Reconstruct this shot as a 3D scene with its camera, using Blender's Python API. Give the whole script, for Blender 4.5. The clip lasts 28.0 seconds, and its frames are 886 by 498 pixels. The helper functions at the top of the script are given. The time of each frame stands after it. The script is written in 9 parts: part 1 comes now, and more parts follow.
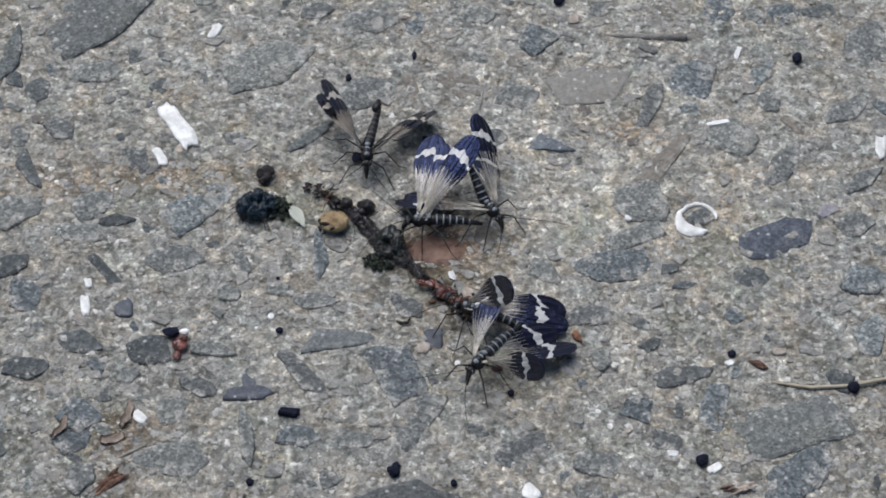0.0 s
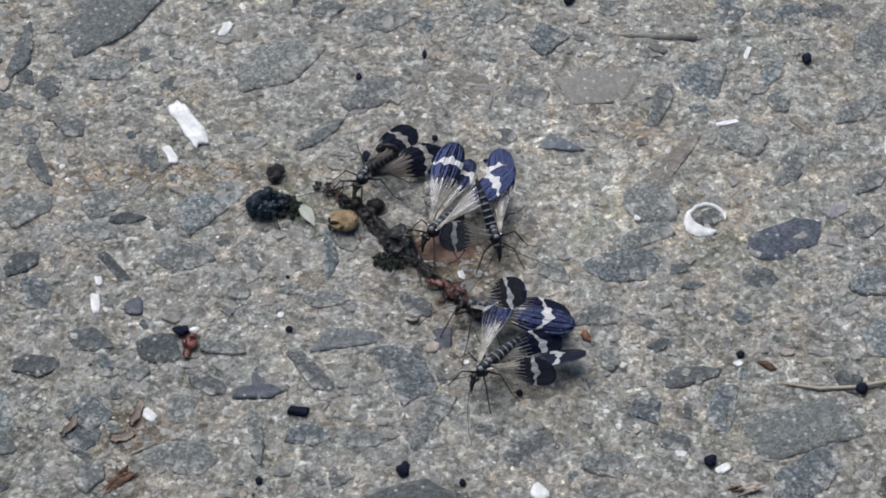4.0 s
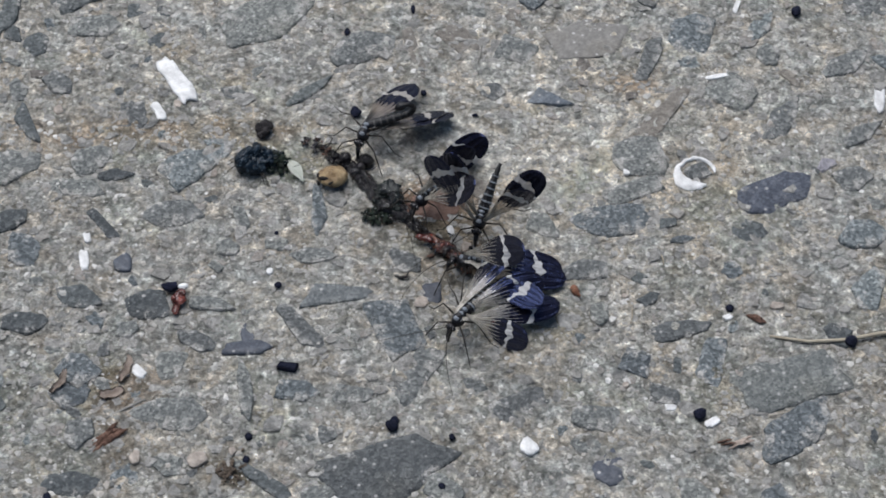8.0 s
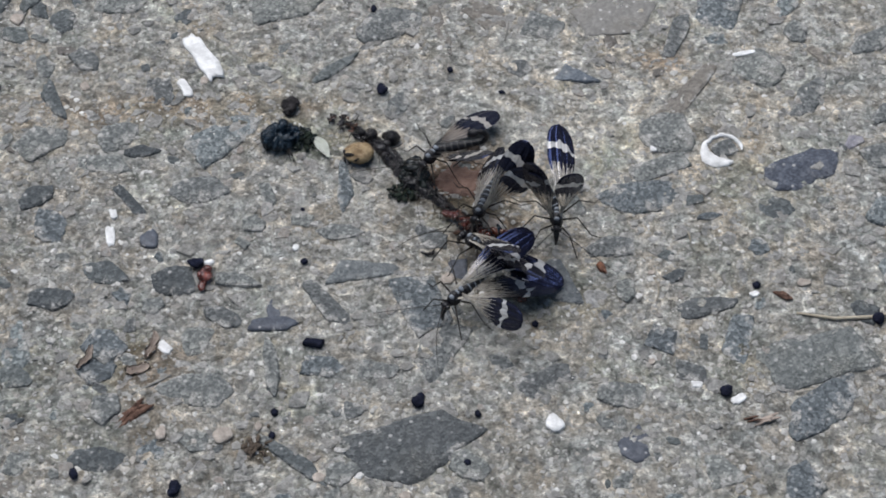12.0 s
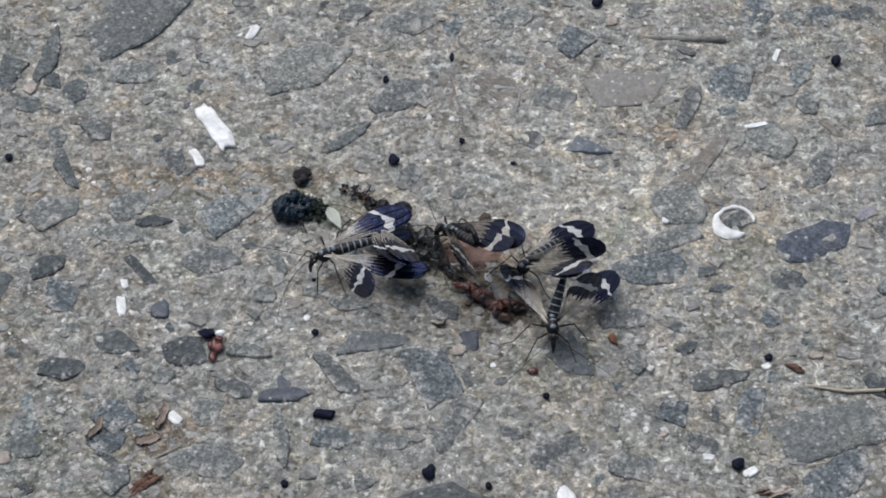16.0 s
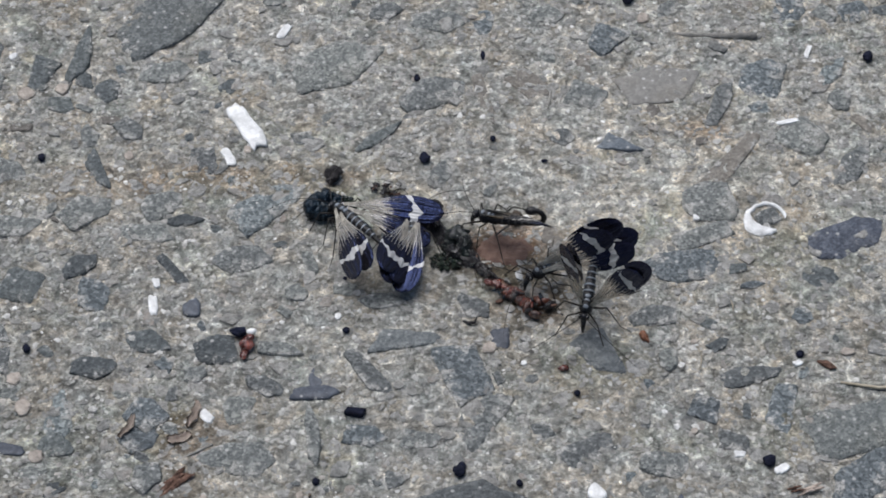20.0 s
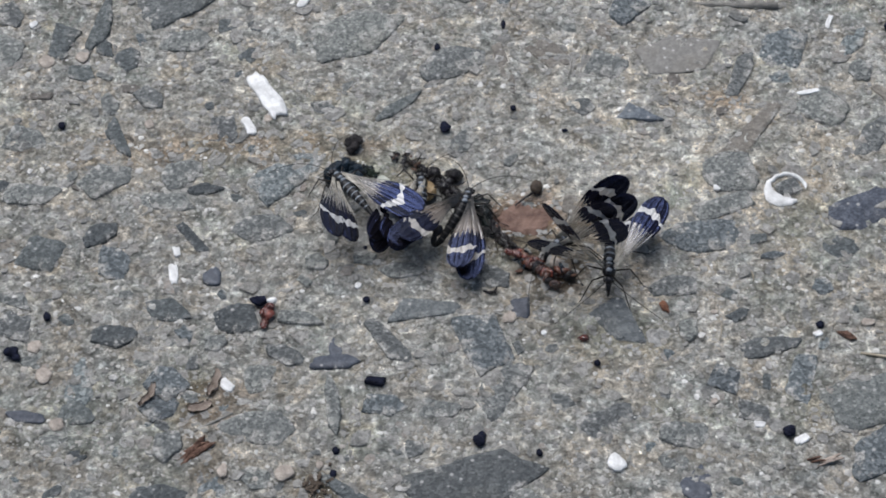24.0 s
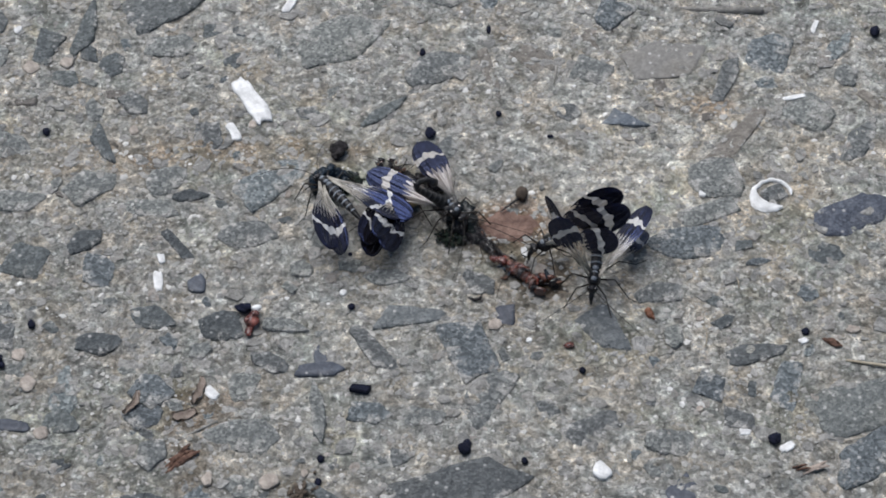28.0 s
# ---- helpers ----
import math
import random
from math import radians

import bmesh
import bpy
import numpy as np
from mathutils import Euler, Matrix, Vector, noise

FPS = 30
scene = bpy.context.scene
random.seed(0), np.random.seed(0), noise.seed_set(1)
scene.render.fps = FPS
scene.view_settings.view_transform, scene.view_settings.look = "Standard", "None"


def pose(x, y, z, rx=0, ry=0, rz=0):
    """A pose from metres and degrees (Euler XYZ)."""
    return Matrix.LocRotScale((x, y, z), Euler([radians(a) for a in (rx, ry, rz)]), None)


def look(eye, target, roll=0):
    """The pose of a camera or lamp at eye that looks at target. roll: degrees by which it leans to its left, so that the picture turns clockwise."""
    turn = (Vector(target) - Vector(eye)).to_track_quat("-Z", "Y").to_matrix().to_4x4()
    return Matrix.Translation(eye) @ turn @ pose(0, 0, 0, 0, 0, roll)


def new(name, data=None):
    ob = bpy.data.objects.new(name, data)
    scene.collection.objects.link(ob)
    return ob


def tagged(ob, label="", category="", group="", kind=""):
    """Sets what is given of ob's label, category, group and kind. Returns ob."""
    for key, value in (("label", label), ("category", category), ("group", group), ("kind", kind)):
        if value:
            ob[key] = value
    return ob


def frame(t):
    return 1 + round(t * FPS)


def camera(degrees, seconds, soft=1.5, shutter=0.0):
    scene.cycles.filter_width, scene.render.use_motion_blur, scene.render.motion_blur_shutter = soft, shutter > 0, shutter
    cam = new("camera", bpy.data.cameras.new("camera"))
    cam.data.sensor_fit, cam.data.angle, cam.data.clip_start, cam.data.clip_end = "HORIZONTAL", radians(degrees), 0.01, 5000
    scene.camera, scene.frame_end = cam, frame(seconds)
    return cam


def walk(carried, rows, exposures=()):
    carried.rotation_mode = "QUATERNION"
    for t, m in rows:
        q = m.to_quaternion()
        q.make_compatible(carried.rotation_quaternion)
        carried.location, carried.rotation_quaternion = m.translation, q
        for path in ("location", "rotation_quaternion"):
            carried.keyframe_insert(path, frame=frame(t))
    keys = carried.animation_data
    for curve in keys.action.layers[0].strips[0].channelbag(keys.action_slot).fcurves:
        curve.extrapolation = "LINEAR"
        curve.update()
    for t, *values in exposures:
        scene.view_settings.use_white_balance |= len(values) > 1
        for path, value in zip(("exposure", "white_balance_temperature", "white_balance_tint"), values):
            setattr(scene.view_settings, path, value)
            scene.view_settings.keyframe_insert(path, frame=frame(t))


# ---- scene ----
cam = camera(20.0, 28.0, soft=1.75)
PATH = [
    (0.0, pose(-0.00127, -0.23287, 0.25003, 42.212, -0.741, -0.707)),
    (0.5, pose(-0.00219, -0.23245, 0.25053, 42.102, -0.878, -0.666)),
    (1.0, pose(-0.00309, -0.23201, 0.25087, 42.013, -0.992, -0.728)),
    (1.5, pose(-0.00223, -0.23350, 0.24990, 42.319, -0.822, -0.744)),
    (2.0, pose(-0.00127, -0.23314, 0.25007, 42.310, -0.584, -0.669)),
    (2.5, pose(-0.00152, -0.23282, 0.25038, 42.262, -0.577, -0.568)),
    (4.5, pose(-0.00167, -0.23245, 0.25143, 41.960, -0.948, -0.482)),
    (5.0, pose(-0.00187, -0.23335, 0.25029, 42.071, -1.003, -0.824)),
    (5.5, pose(-0.00114, -0.23320, 0.25065, 41.972, -0.851, -0.905)),
    (6.0, pose(-0.00045, -0.23323, 0.25059, 41.742, -0.656, -0.741)),
    (6.5, pose(-0.00045, -0.23169, 0.25164, 41.270, -0.697, -0.839)),
    (7.0, pose(-0.00037, -0.23258, 0.25112, 41.226, -0.659, -0.664)),
    (7.5, pose(-0.00010, -0.23245, 0.25092, 41.064, -0.661, -0.583)),
    (8.0, pose(-0.00055, -0.23260, 0.25069, 41.062, -0.639, -0.688)),
    (8.5, pose(0.00048, -0.23185, 0.25141, 40.840, -0.487, -0.614)),
    (9.0, pose(0.00039, -0.23283, 0.25027, 40.917, -0.359, -0.415)),
    (9.5, pose(0.00047, -0.23262, 0.25094, 40.648, -0.337, -0.481)),
    (10.0, pose(-0.00014, -0.23207, 0.25083, 40.402, -0.348, -0.458)),
    (10.5, pose(-0.00042, -0.23175, 0.25087, 40.298, -0.319, -0.293)),
    (11.0, pose(-0.00070, -0.23230, 0.25076, 40.327, -0.349, -0.375)),
    (11.5, pose(0.00014, -0.23211, 0.25060, 40.578, -0.134, -0.454)),
    (12.0, pose(-0.00013, -0.23309, 0.24981, 40.688, -0.165, -0.214)),
    (12.5, pose(0.00018, -0.23300, 0.25031, 40.463, -0.131, -0.225)),
    (14.5, pose(0.00058, -0.23147, 0.25108, 40.948, -0.484, -0.527)),
    (15.0, pose(0.00046, -0.23303, 0.24981, 41.584, -0.413, -0.384)),
    (15.5, pose(0.00021, -0.23310, 0.24979, 41.882, -0.403, -0.258)),
    (16.0, pose(-0.00006, -0.23245, 0.24976, 42.231, -0.101, 0.123)),
    (16.5, pose(0.00025, -0.23317, 0.24949, 42.548, 0.124, 0.272)),
    (17.0, pose(0.00043, -0.23287, 0.24954, 42.515, 0.267, 0.398)),
    (17.5, pose(0.00004, -0.23235, 0.25012, 42.497, 0.441, 0.441)),
    (18.0, pose(0.00072, -0.23258, 0.24990, 42.585, 0.683, 0.618)),
    (18.5, pose(0.00064, -0.23273, 0.24954, 42.495, 0.620, 0.737)),
    (19.0, pose(0.00016, -0.23263, 0.25019, 42.269, 0.596, 0.713)),
    (19.5, pose(0.00096, -0.23281, 0.24987, 42.280, 0.692, 0.609)),
    (20.0, pose(0.00152, -0.23285, 0.24970, 42.243, 0.781, 0.600)),
    (20.5, pose(0.00186, -0.23304, 0.24939, 42.205, 0.834, 0.469)),
    (21.0, pose(0.00161, -0.23248, 0.24987, 42.008, 0.840, 0.549)),
    (21.5, pose(0.00156, -0.23231, 0.24996, 41.783, 0.852, 0.587)),
    (23.5, pose(0.00063, -0.23250, 0.24975, 41.612, 0.987, 0.869)),
    (24.0, pose(0.00084, -0.23271, 0.24990, 41.511, 0.933, 0.946)),
    (24.5, pose(0.00046, -0.23214, 0.24989, 41.251, 0.846, 0.972)),
    (25.0, pose(-0.00011, -0.23247, 0.24964, 41.368, 0.767, 1.030)),
    (25.5, pose(0.00000, -0.23169, 0.25022, 41.231, 0.706, 0.953)),
    (26.0, pose(0.00022, -0.23177, 0.25023, 41.500, 0.640, 0.750)),
    (26.5, pose(0.00098, -0.23148, 0.25054, 41.513, 0.761, 0.688)),
    (27.0, pose(0.00135, -0.23074, 0.25099, 41.303, 0.802, 0.779)),
    (27.5, pose(0.00128, -0.23074, 0.25098, 41.325, 0.794, 0.769)),
    (28.0, pose(0.00131, -0.23075, 0.25095, 41.290, 0.768, 0.748)),
]
walk(cam, PATH)

# ---- sky and light: an overcast day ----
world = bpy.data.worlds.new("sky")
scene.world = world
world.use_nodes = True
wn = world.node_tree
sky = wn.nodes.new("ShaderNodeTexSky")
sky.sky_type, sky.sun_disc = "NISHITA", False
sky.sun_elevation, sky.sun_rotation = radians(58), radians(-35)
sky.air_density, sky.dust_density, sky.ozone_density = 1.0, 1.5, 1.5
wn.nodes["Background"].inputs["Strength"].default_value = 0.055
wn.links.new(sky.outputs["Color"], wn.nodes["Background"].inputs["Color"])
sun = new("sun", bpy.data.lights.new("sun", "SUN"))
sun.data.energy, sun.data.angle, sun.data.color = 2.7, radians(56), (0.995, 0.987, 1.0)
sun.matrix_world = look((-0.22, 0.32, 0.92), (0, 0, 0))
scene.view_settings.exposure = 0.46

MM = 0.001


# ---- materials ----
class Mat:
    """A small wrapper round one node material."""

    def __init__(self, name):
        self.m = bpy.data.materials.new(name)
        self.m.use_nodes = True
        self.t = self.m.node_tree
        self.b = self.t.nodes["Principled BSDF"]
        self.co = self.t.nodes.new("ShaderNodeTexCoord").outputs["Object"]

    def node(self, kind, **values):
        n = self.t.nodes.new(kind)
        for k, v in values.items():
            n.inputs[k].default_value = v
        return n

    def link(self, a, b):
        self.t.links.new(a, b)

    def noise(self, scale, detail=4.0, rough=0.6, dist=0.0):
        n = self.node("ShaderNodeTexNoise", Scale=scale, Detail=detail, Roughness=rough, Distortion=dist)
        self.link(self.co, n.inputs["Vector"])
        return n.outputs["Fac"]

    def cells(self, scale, out="Color", rand=1.0, feature="F1"):
        n = self.node("ShaderNodeTexVoronoi", Scale=scale, Randomness=rand)
        n.feature = feature
        self.link(self.co, n.inputs["Vector"])
        return n.outputs[out]

    def ramp(self, fac, *stops):
        n = self.t.nodes.new("ShaderNodeValToRGB")
        e = n.color_ramp.elements
        while len(e) < len(stops):
            e.new(0.5)
        for el, (p, c) in zip(e, stops):
            el.position, el.color = p, (*c, 1)
        self.link(fac, n.inputs["Fac"])
        return n.outputs["Color"]

    def mix(self, fac, a, b, mode="MIX"):
        n = self.t.nodes.new("ShaderNodeMix")
        n.data_type, n.blend_type = "RGBA", mode
        for sock, v in ((n.inputs[0], fac), (n.inputs[6], a), (n.inputs[7], b)):
            if isinstance(v, (int, float)):
                sock.default_value = v
            elif isinstance(v, tuple):
                sock.default_value = (*v, 1)
            else:
                self.link(v, sock)
        return n.outputs[2]

    def math(self, op, a, b=0.0):
        n = self.t.nodes.new("ShaderNodeMath")
        n.operation = op
        for sock, v in zip(n.inputs, (a, b)):
            if isinstance(v, (int, float)):
                sock.default_value = v
            else:
                self.link(v, sock)
        return n.outputs[0]

    def bump(self, height, distance, strength=1.0, before=None):
        n = self.node("ShaderNodeBump", Distance=distance, Strength=strength)
        self.link(height, n.inputs["Height"])
        if before:
            self.link(before, n.inputs["Normal"])
        self.link(n.outputs[0], self.b.inputs["Normal"])
        return n.outputs[0]

    def color(self, c):
        if isinstance(c, tuple):
            self.b.inputs["Base Color"].default_value = (*c, 1)
        else:
            self.link(c, self.b.inputs["Base Color"])

    def set(self, **values):
        for k, v in values.items():
            self.b.inputs[k.replace("_", " ")].default_value = v
        return self

    def rnd(self, island=False):
        if island:
            return self.t.nodes.new("ShaderNodeNewGeometry").outputs["Random Per Island"]
        return self.t.nodes.new("ShaderNodeObjectInfo").outputs["Random"]

    def value_of(self, colour):
        n = self.t.nodes.new("ShaderNodeSeparateColor")
        self.link(colour, n.inputs[0])
        return n.outputs[0]


def stain_mask(k, cx, cy, rx, ry, wobble=0.5):
    """A patch round (cx, cy) mm with half sizes rx, ry and an uneven edge."""
    sep = k.t.nodes.new("ShaderNodeSeparateXYZ")
    k.link(k.co, sep.inputs[0])
    dx = k.math("MULTIPLY", k.math("SUBTRACT", sep.outputs[0], cx * MM), 1 / (rx * MM))
    dy = k.math("MULTIPLY", k.math("SUBTRACT", sep.outputs[1], cy * MM), 1 / (ry * MM))
    d = k.math("SQRT", k.math("ADD", k.math("MULTIPLY", dx, dx), k.math("MULTIPLY", dy, dy)))
    d = k.math("ADD", d, k.math("MULTIPLY", k.math("SUBTRACT", k.noise(150, 5, 0.7), 0.5), 2 * wobble))
    return k.ramp(d, (0.35, (1, 1, 1)), (1.15, (0, 0, 0)))


def paste_colour(k):
    """The cement skin: close-packed sand grains in a lighter, blotched paste."""
    grains = k.ramp(k.value_of(k.cells(760)), (0.0, (0.15, 0.15, 0.143)), (0.3, (0.25, 0.246, 0.232)), (0.65, (0.37, 0.362, 0.338)), (0.92, (0.50, 0.488, 0.46)), (1.0, (0.74, 0.73, 0.70)))
    sand = k.ramp(k.value_of(k.cells(1500)), (0.0, (0.10, 0.10, 0.095)), (0.35, (0.27, 0.264, 0.245)), (0.75, (0.47, 0.458, 0.428)), (0.9, (0.66, 0.645, 0.61)), (1.0, (0.92, 0.91, 0.88)))
    paste = k.ramp(k.noise(620, 8, 0.8, 0.5), (0.33, (0.12, 0.118, 0.11)), (0.45, (0.29, 0.283, 0.262)), (0.56, (0.46, 0.447, 0.418)), (0.67, (0.72, 0.705, 0.67)))
    c = k.mix(0.62, grains, sand)
    return k.mix(k.ramp(k.noise(420, 5, 0.6), (0.36, (0.15, 0.15, 0.15)), (0.60, (0.7, 0.7, 0.7))), c, paste)


def mat_concrete():
    k = Mat("weathered_concrete")
    c = paste_colour(k)
    patch = k.ramp(k.noise(120, 7, 0.7), (0.33, (0.72, 0.72, 0.70)), (0.5, (0.98, 0.98, 0.97)), (0.68, (1.2, 1.19, 1.155)))
    c = k.mix(1.0, c, patch, "MULTIPLY")
    blotch = k.ramp(k.noise(300, 4, 0.6, 0.8), (0.34, (0.70, 0.71, 0.69)), (0.5, (1, 1, 1)), (0.64, (1.22, 1.21, 1.17)))
    c = k.mix(1.0, c, blotch, "MULTIPLY")
    stain = k.ramp(k.noise(38, 5, 0.65, 0.4), (0.48, (0, 0, 0)), (0.75, (0.7, 0.7, 0.7)))
    c = k.mix(stain, c, k.mix(1.0, c, (0.86, 0.76, 0.64), "MULTIPLY"))
    c = k.mix(k.ramp(k.noise(17, 3), (0.35, (0, 0, 0)), (0.7, (0.5, 0.5, 0.5))), c, k.mix(1.0, c, (0.94, 0.95, 0.945), "MULTIPLY"))
    warm = k.ramp(k.noise(190, 5, 0.65, 0.5), (0.38, (0.91, 0.955, 0.985)), (0.5, (1, 1, 1)), (0.62, (1.12, 1.045, 0.965)))
    c = k.mix(1.0, c, warm, "MULTIPLY")
    c = k.mix(k.ramp(k.noise(64, 4, 0.6, 0.6), (0.54, (0, 0, 0)), (0.70, (0.8, 0.8, 0.8))), c, k.mix(1.0, c, (0.875, 0.925, 0.86), "MULTIPLY"))
    # the tint at (16, -26) is a greenish stain plus a fly's painted shadow
    # the widest tints at the end make whole areas paler or darker
    for cx, cy, rx, ry, tint in ((5, -8, 13, 10, (0.62, 0.57, 0.51)), (4.5, -5.5, 8, 5.5, (0.80, 0.62, 0.54)), (-17, 1, 6, 5, (0.66, 0.72, 0.66)), (8, -16.5, 6.5, 4.8, (0.44, 0.35, 0.28)), (-1, -6, 5, 4, (0.72, 0.66, 0.66)), (-36, 7, 26, 5, (0.84, 0.755, 0.68)), (-36, -38, 6, 6, (0.82, 0.70, 0.60)), (16, -26, 9, 5, (0.78, 0.78, 0.70)), (32, 17, 6, 4, (0.86, 0.76, 0.68)), (-22, -50, 5, 4, (0.7, 0.62, 0.52)), (30, 8, 30, 24, (1.16, 1.15, 1.13)), (14, 22, 20, 14, (1.12, 1.11, 1.10)), (-48, -30, 30, 34, (0.88, 0.88, 0.88)), (52, -40, 24, 18, (0.86, 0.86, 0.86)), (-38, -50, 26, 14, (0.90, 0.89, 0.88)), (-40, 28, 26, 13, (1.13, 1.13, 1.14)), (20, -4, 24, 18, (1.12, 1.11, 1.10))):
        c = k.mix(stain_mask(k, cx, cy, rx, ry, 0.8), c, k.mix(1.0, c, tint, "MULTIPLY"))
    worm = k.ramp(k.noise(760, 6, 0.7, 0.6), (0.30, (0.46, 0.46, 0.45)), (0.45, (0.90, 0.90, 0.89)), (0.55, (1.15, 1.15, 1.14)), (0.64, (2.0, 1.99, 1.96)))
    c = k.mix(1.0, c, worm, "MULTIPLY")
    pits = k.ramp(k.noise(640, 4, 0.6), (0.29, (0.9, 0.9, 0.9)), (0.37, (0, 0, 0)))
    c = k.mix(pits, c, (0.08, 0.076, 0.07))
    k.color(c)
    k.set(Roughness=0.9, Specular_IOR_Level=0.25)
    b = k.bump(k.cells(760, "Distance"), 0.0009, 0.7)
    b = k.bump(k.noise(1000, 6, 0.75), 0.0012, 0.9, b)
    return k.m


def mat_stone(name, dark, mid, light, fleck=0.3, rough=0.75, crusted=0.565):
    """Aggregate: a fine-grained crystalline stone, each one of a slightly other tone, its border still caked with cement."""
    k = Mat(name)
    c = k.ramp(k.noise(620, 6, 0.7), (0.3, dark), (0.52, mid), (0.75, light))
    speck = k.ramp(k.value_of(k.cells(2600)), (0.0, tuple(v * 0.55 for v in dark)), (0.5, mid), (1.0, tuple(min(1, v * 1.35) for v in light)))
    c = k.mix(fleck, c, speck)
    c = k.mix(k.ramp(k.noise(110, 4, 0.6), (0.50, (0, 0, 0)), (0.78, (0.5, 0.5, 0.5))), c, k.mix(1.0, c, (0.95, 0.86, 0.70), "MULTIPLY"))
    tone = k.ramp(k.rnd(), (0.0, (0.72, 0.72, 0.74)), (0.5, (1, 1, 1)), (1.0, (1.28, 1.27, 1.22)))
    c = k.mix(1.0, c, tone, "MULTIPLY")
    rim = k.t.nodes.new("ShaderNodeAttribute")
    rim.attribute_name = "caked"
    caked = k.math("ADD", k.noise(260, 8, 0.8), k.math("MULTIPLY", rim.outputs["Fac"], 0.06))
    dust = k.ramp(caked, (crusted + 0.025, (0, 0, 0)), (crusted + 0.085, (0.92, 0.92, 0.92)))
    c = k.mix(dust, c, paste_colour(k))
    dots = k.ramp(k.cells(640, "Distance"), (0.10, (0.8, 0.8, 0.8)), (0.2, (0, 0, 0)))
    c = k.mix(dots, c, (0.46, 0.455, 0.44))
    k.color(c)
    k.set(Roughness=rough, Specular_IOR_Level=0.3)
    if rough < 0.7:
        k.bump(k.noise(260, 7, 0.6), 0.0007, 0.6)
    else:
        b = k.bump(k.noise(420, 6, 0.75), 0.0011, 0.9)
        k.bump(k.cells(2600, "Distance"), 0.0003, 0.4, b)
    return k.m


def mat_plain(name, dark, light, scale=700, rough=0.7, bump=0.0002, spec=0.4, metal=0.0):
    k = Mat(name)
    c = k.ramp(k.noise(scale, 5, 0.65), (0.3, dark), (0.7, light))
    tone = k.ramp(k.rnd(), (0.0, (0.85, 0.85, 0.85)), (1.0, (1.15, 1.15, 1.15)))
    k.color(k.mix(1.0, c, tone, "MULTIPLY"))
    k.set(Roughness=rough, Specular_IOR_Level=spec, Metallic=metal)
    k.bump(k.noise(scale * 1.7, 5, 0.7), bump, 0.8)
    return k.m


def mat_grains():
    k = Mat("sand_grains")
    c = k.ramp(k.rnd(True), (0.0, (0.11, 0.113, 0.11)), (0.2, (0.20, 0.20, 0.19)), (0.45, (0.29, 0.284, 0.263)), (0.55, (0.36, 0.325, 0.285)), (0.62, (0.33, 0.322, 0.30)), (0.86, (0.43, 0.42, 0.393)), (0.95, (0.58, 0.57, 0.545)), (1.0, (0.86, 0.85, 0.83)))
    c = k.mix(0.4, c, paste_colour(k))
    c = k.mix(1.0, c, k.ramp(k.noise(210, 5, 0.65), (0.36, (0.70, 0.71, 0.69)), (0.5, (1, 1, 1)), (0.64, (1.2, 1.19, 1.16))), "MULTIPLY")
    k.color(c)
    k.set(Roughness=0.85, Specular_IOR_Level=0.3)
    k.bump(k.noise(2500, 4), 0.0003, 0.6)
    return k.m


def mat_fine():
    k = Mat("fine_aggregate_stone")
    c = k.ramp(k.rnd(True), (0.0, (0.12, 0.13, 0.13)), (0.2, (0.23, 0.232, 0.222)), (0.45, (0.33, 0.32, 0.295)), (0.56, (0.41, 0.35, 0.30)), (0.64, (0.38, 0.37, 0.34)), (0.78, (0.43, 0.415, 0.385)), (0.94, (0.54, 0.52, 0.49)), (1.0, (0.70, 0.685, 0.655)))
    c = k.mix(1.0, c, k.ramp(k.noise(1300, 7, 0.75), (0.32, (0.5, 0.5, 0.5)), (0.5, (1, 1, 1)), (0.68, (1.4, 1.4, 1.4))), "MULTIPLY")
    c = k.mix(k.ramp(k.noise(300, 5, 0.7), (0.38, (0.15, 0.15, 0.15)), (0.54, (0.9, 0.9, 0.9))), c, paste_colour(k))
    k.color(c)
    k.set(Roughness=0.85, Specular_IOR_Level=0.25)
    k.bump(k.noise(1000, 6, 0.75), 0.0012, 0.95)
    return k.m


def mat_wing_skin(name, dark, light, cover, shine):
    """Thin wing skin: mostly see-through, a little milky, with the gloss of a clear film."""
    k = Mat(name)
    k.color(k.ramp(k.noise(700, 3), (0.3, dark), (0.7, light)))
    k.set(Roughness=0.35, Specular_IOR_Level=0.5)
    clear = k.node("ShaderNodeBsdfTransparent")
    clear.inputs[0].default_value = (0.78, 0.735, 0.68, 1)
    film = k.node("ShaderNodeBsdfGlossy", Roughness=0.32)
    film.inputs["Color"].default_value = (shine, shine, shine * 1.06, 1)
    k.bump(k.noise(1600, 3), 0.0003, 0.6)
    m = k.node("ShaderNodeMixShader", Fac=cover)
    k.link(clear.outputs[0], m.inputs[1])
    k.link(k.b.outputs[0], m.inputs[2])
    both = k.node("ShaderNodeAddShader")
    k.link(m.outputs[0], both.inputs[0])
    k.link(film.outputs[0], both.inputs[1])
    k.link(both.outputs[0], k.t.nodes["Material Output"].inputs["Surface"])
    return k.m


def mat_wing_dark(name, sheen):
    """Black-brown wing marking with the blue interference sheen of thin chitin."""
    k = Mat(name)
    k.color(k.ramp(k.noise(600, 4), (0.3, (0.004, 0.0035, 0.005)), (0.7, (0.011, 0.010, 0.012))))
    k.set(Roughness=0.26, Specular_IOR_Level=0.40, Specular_Tint=(*sheen, 1), IOR=1.75)
    k.bump(k.noise(1400, 3), 0.0002, 0.5)
    return k.m


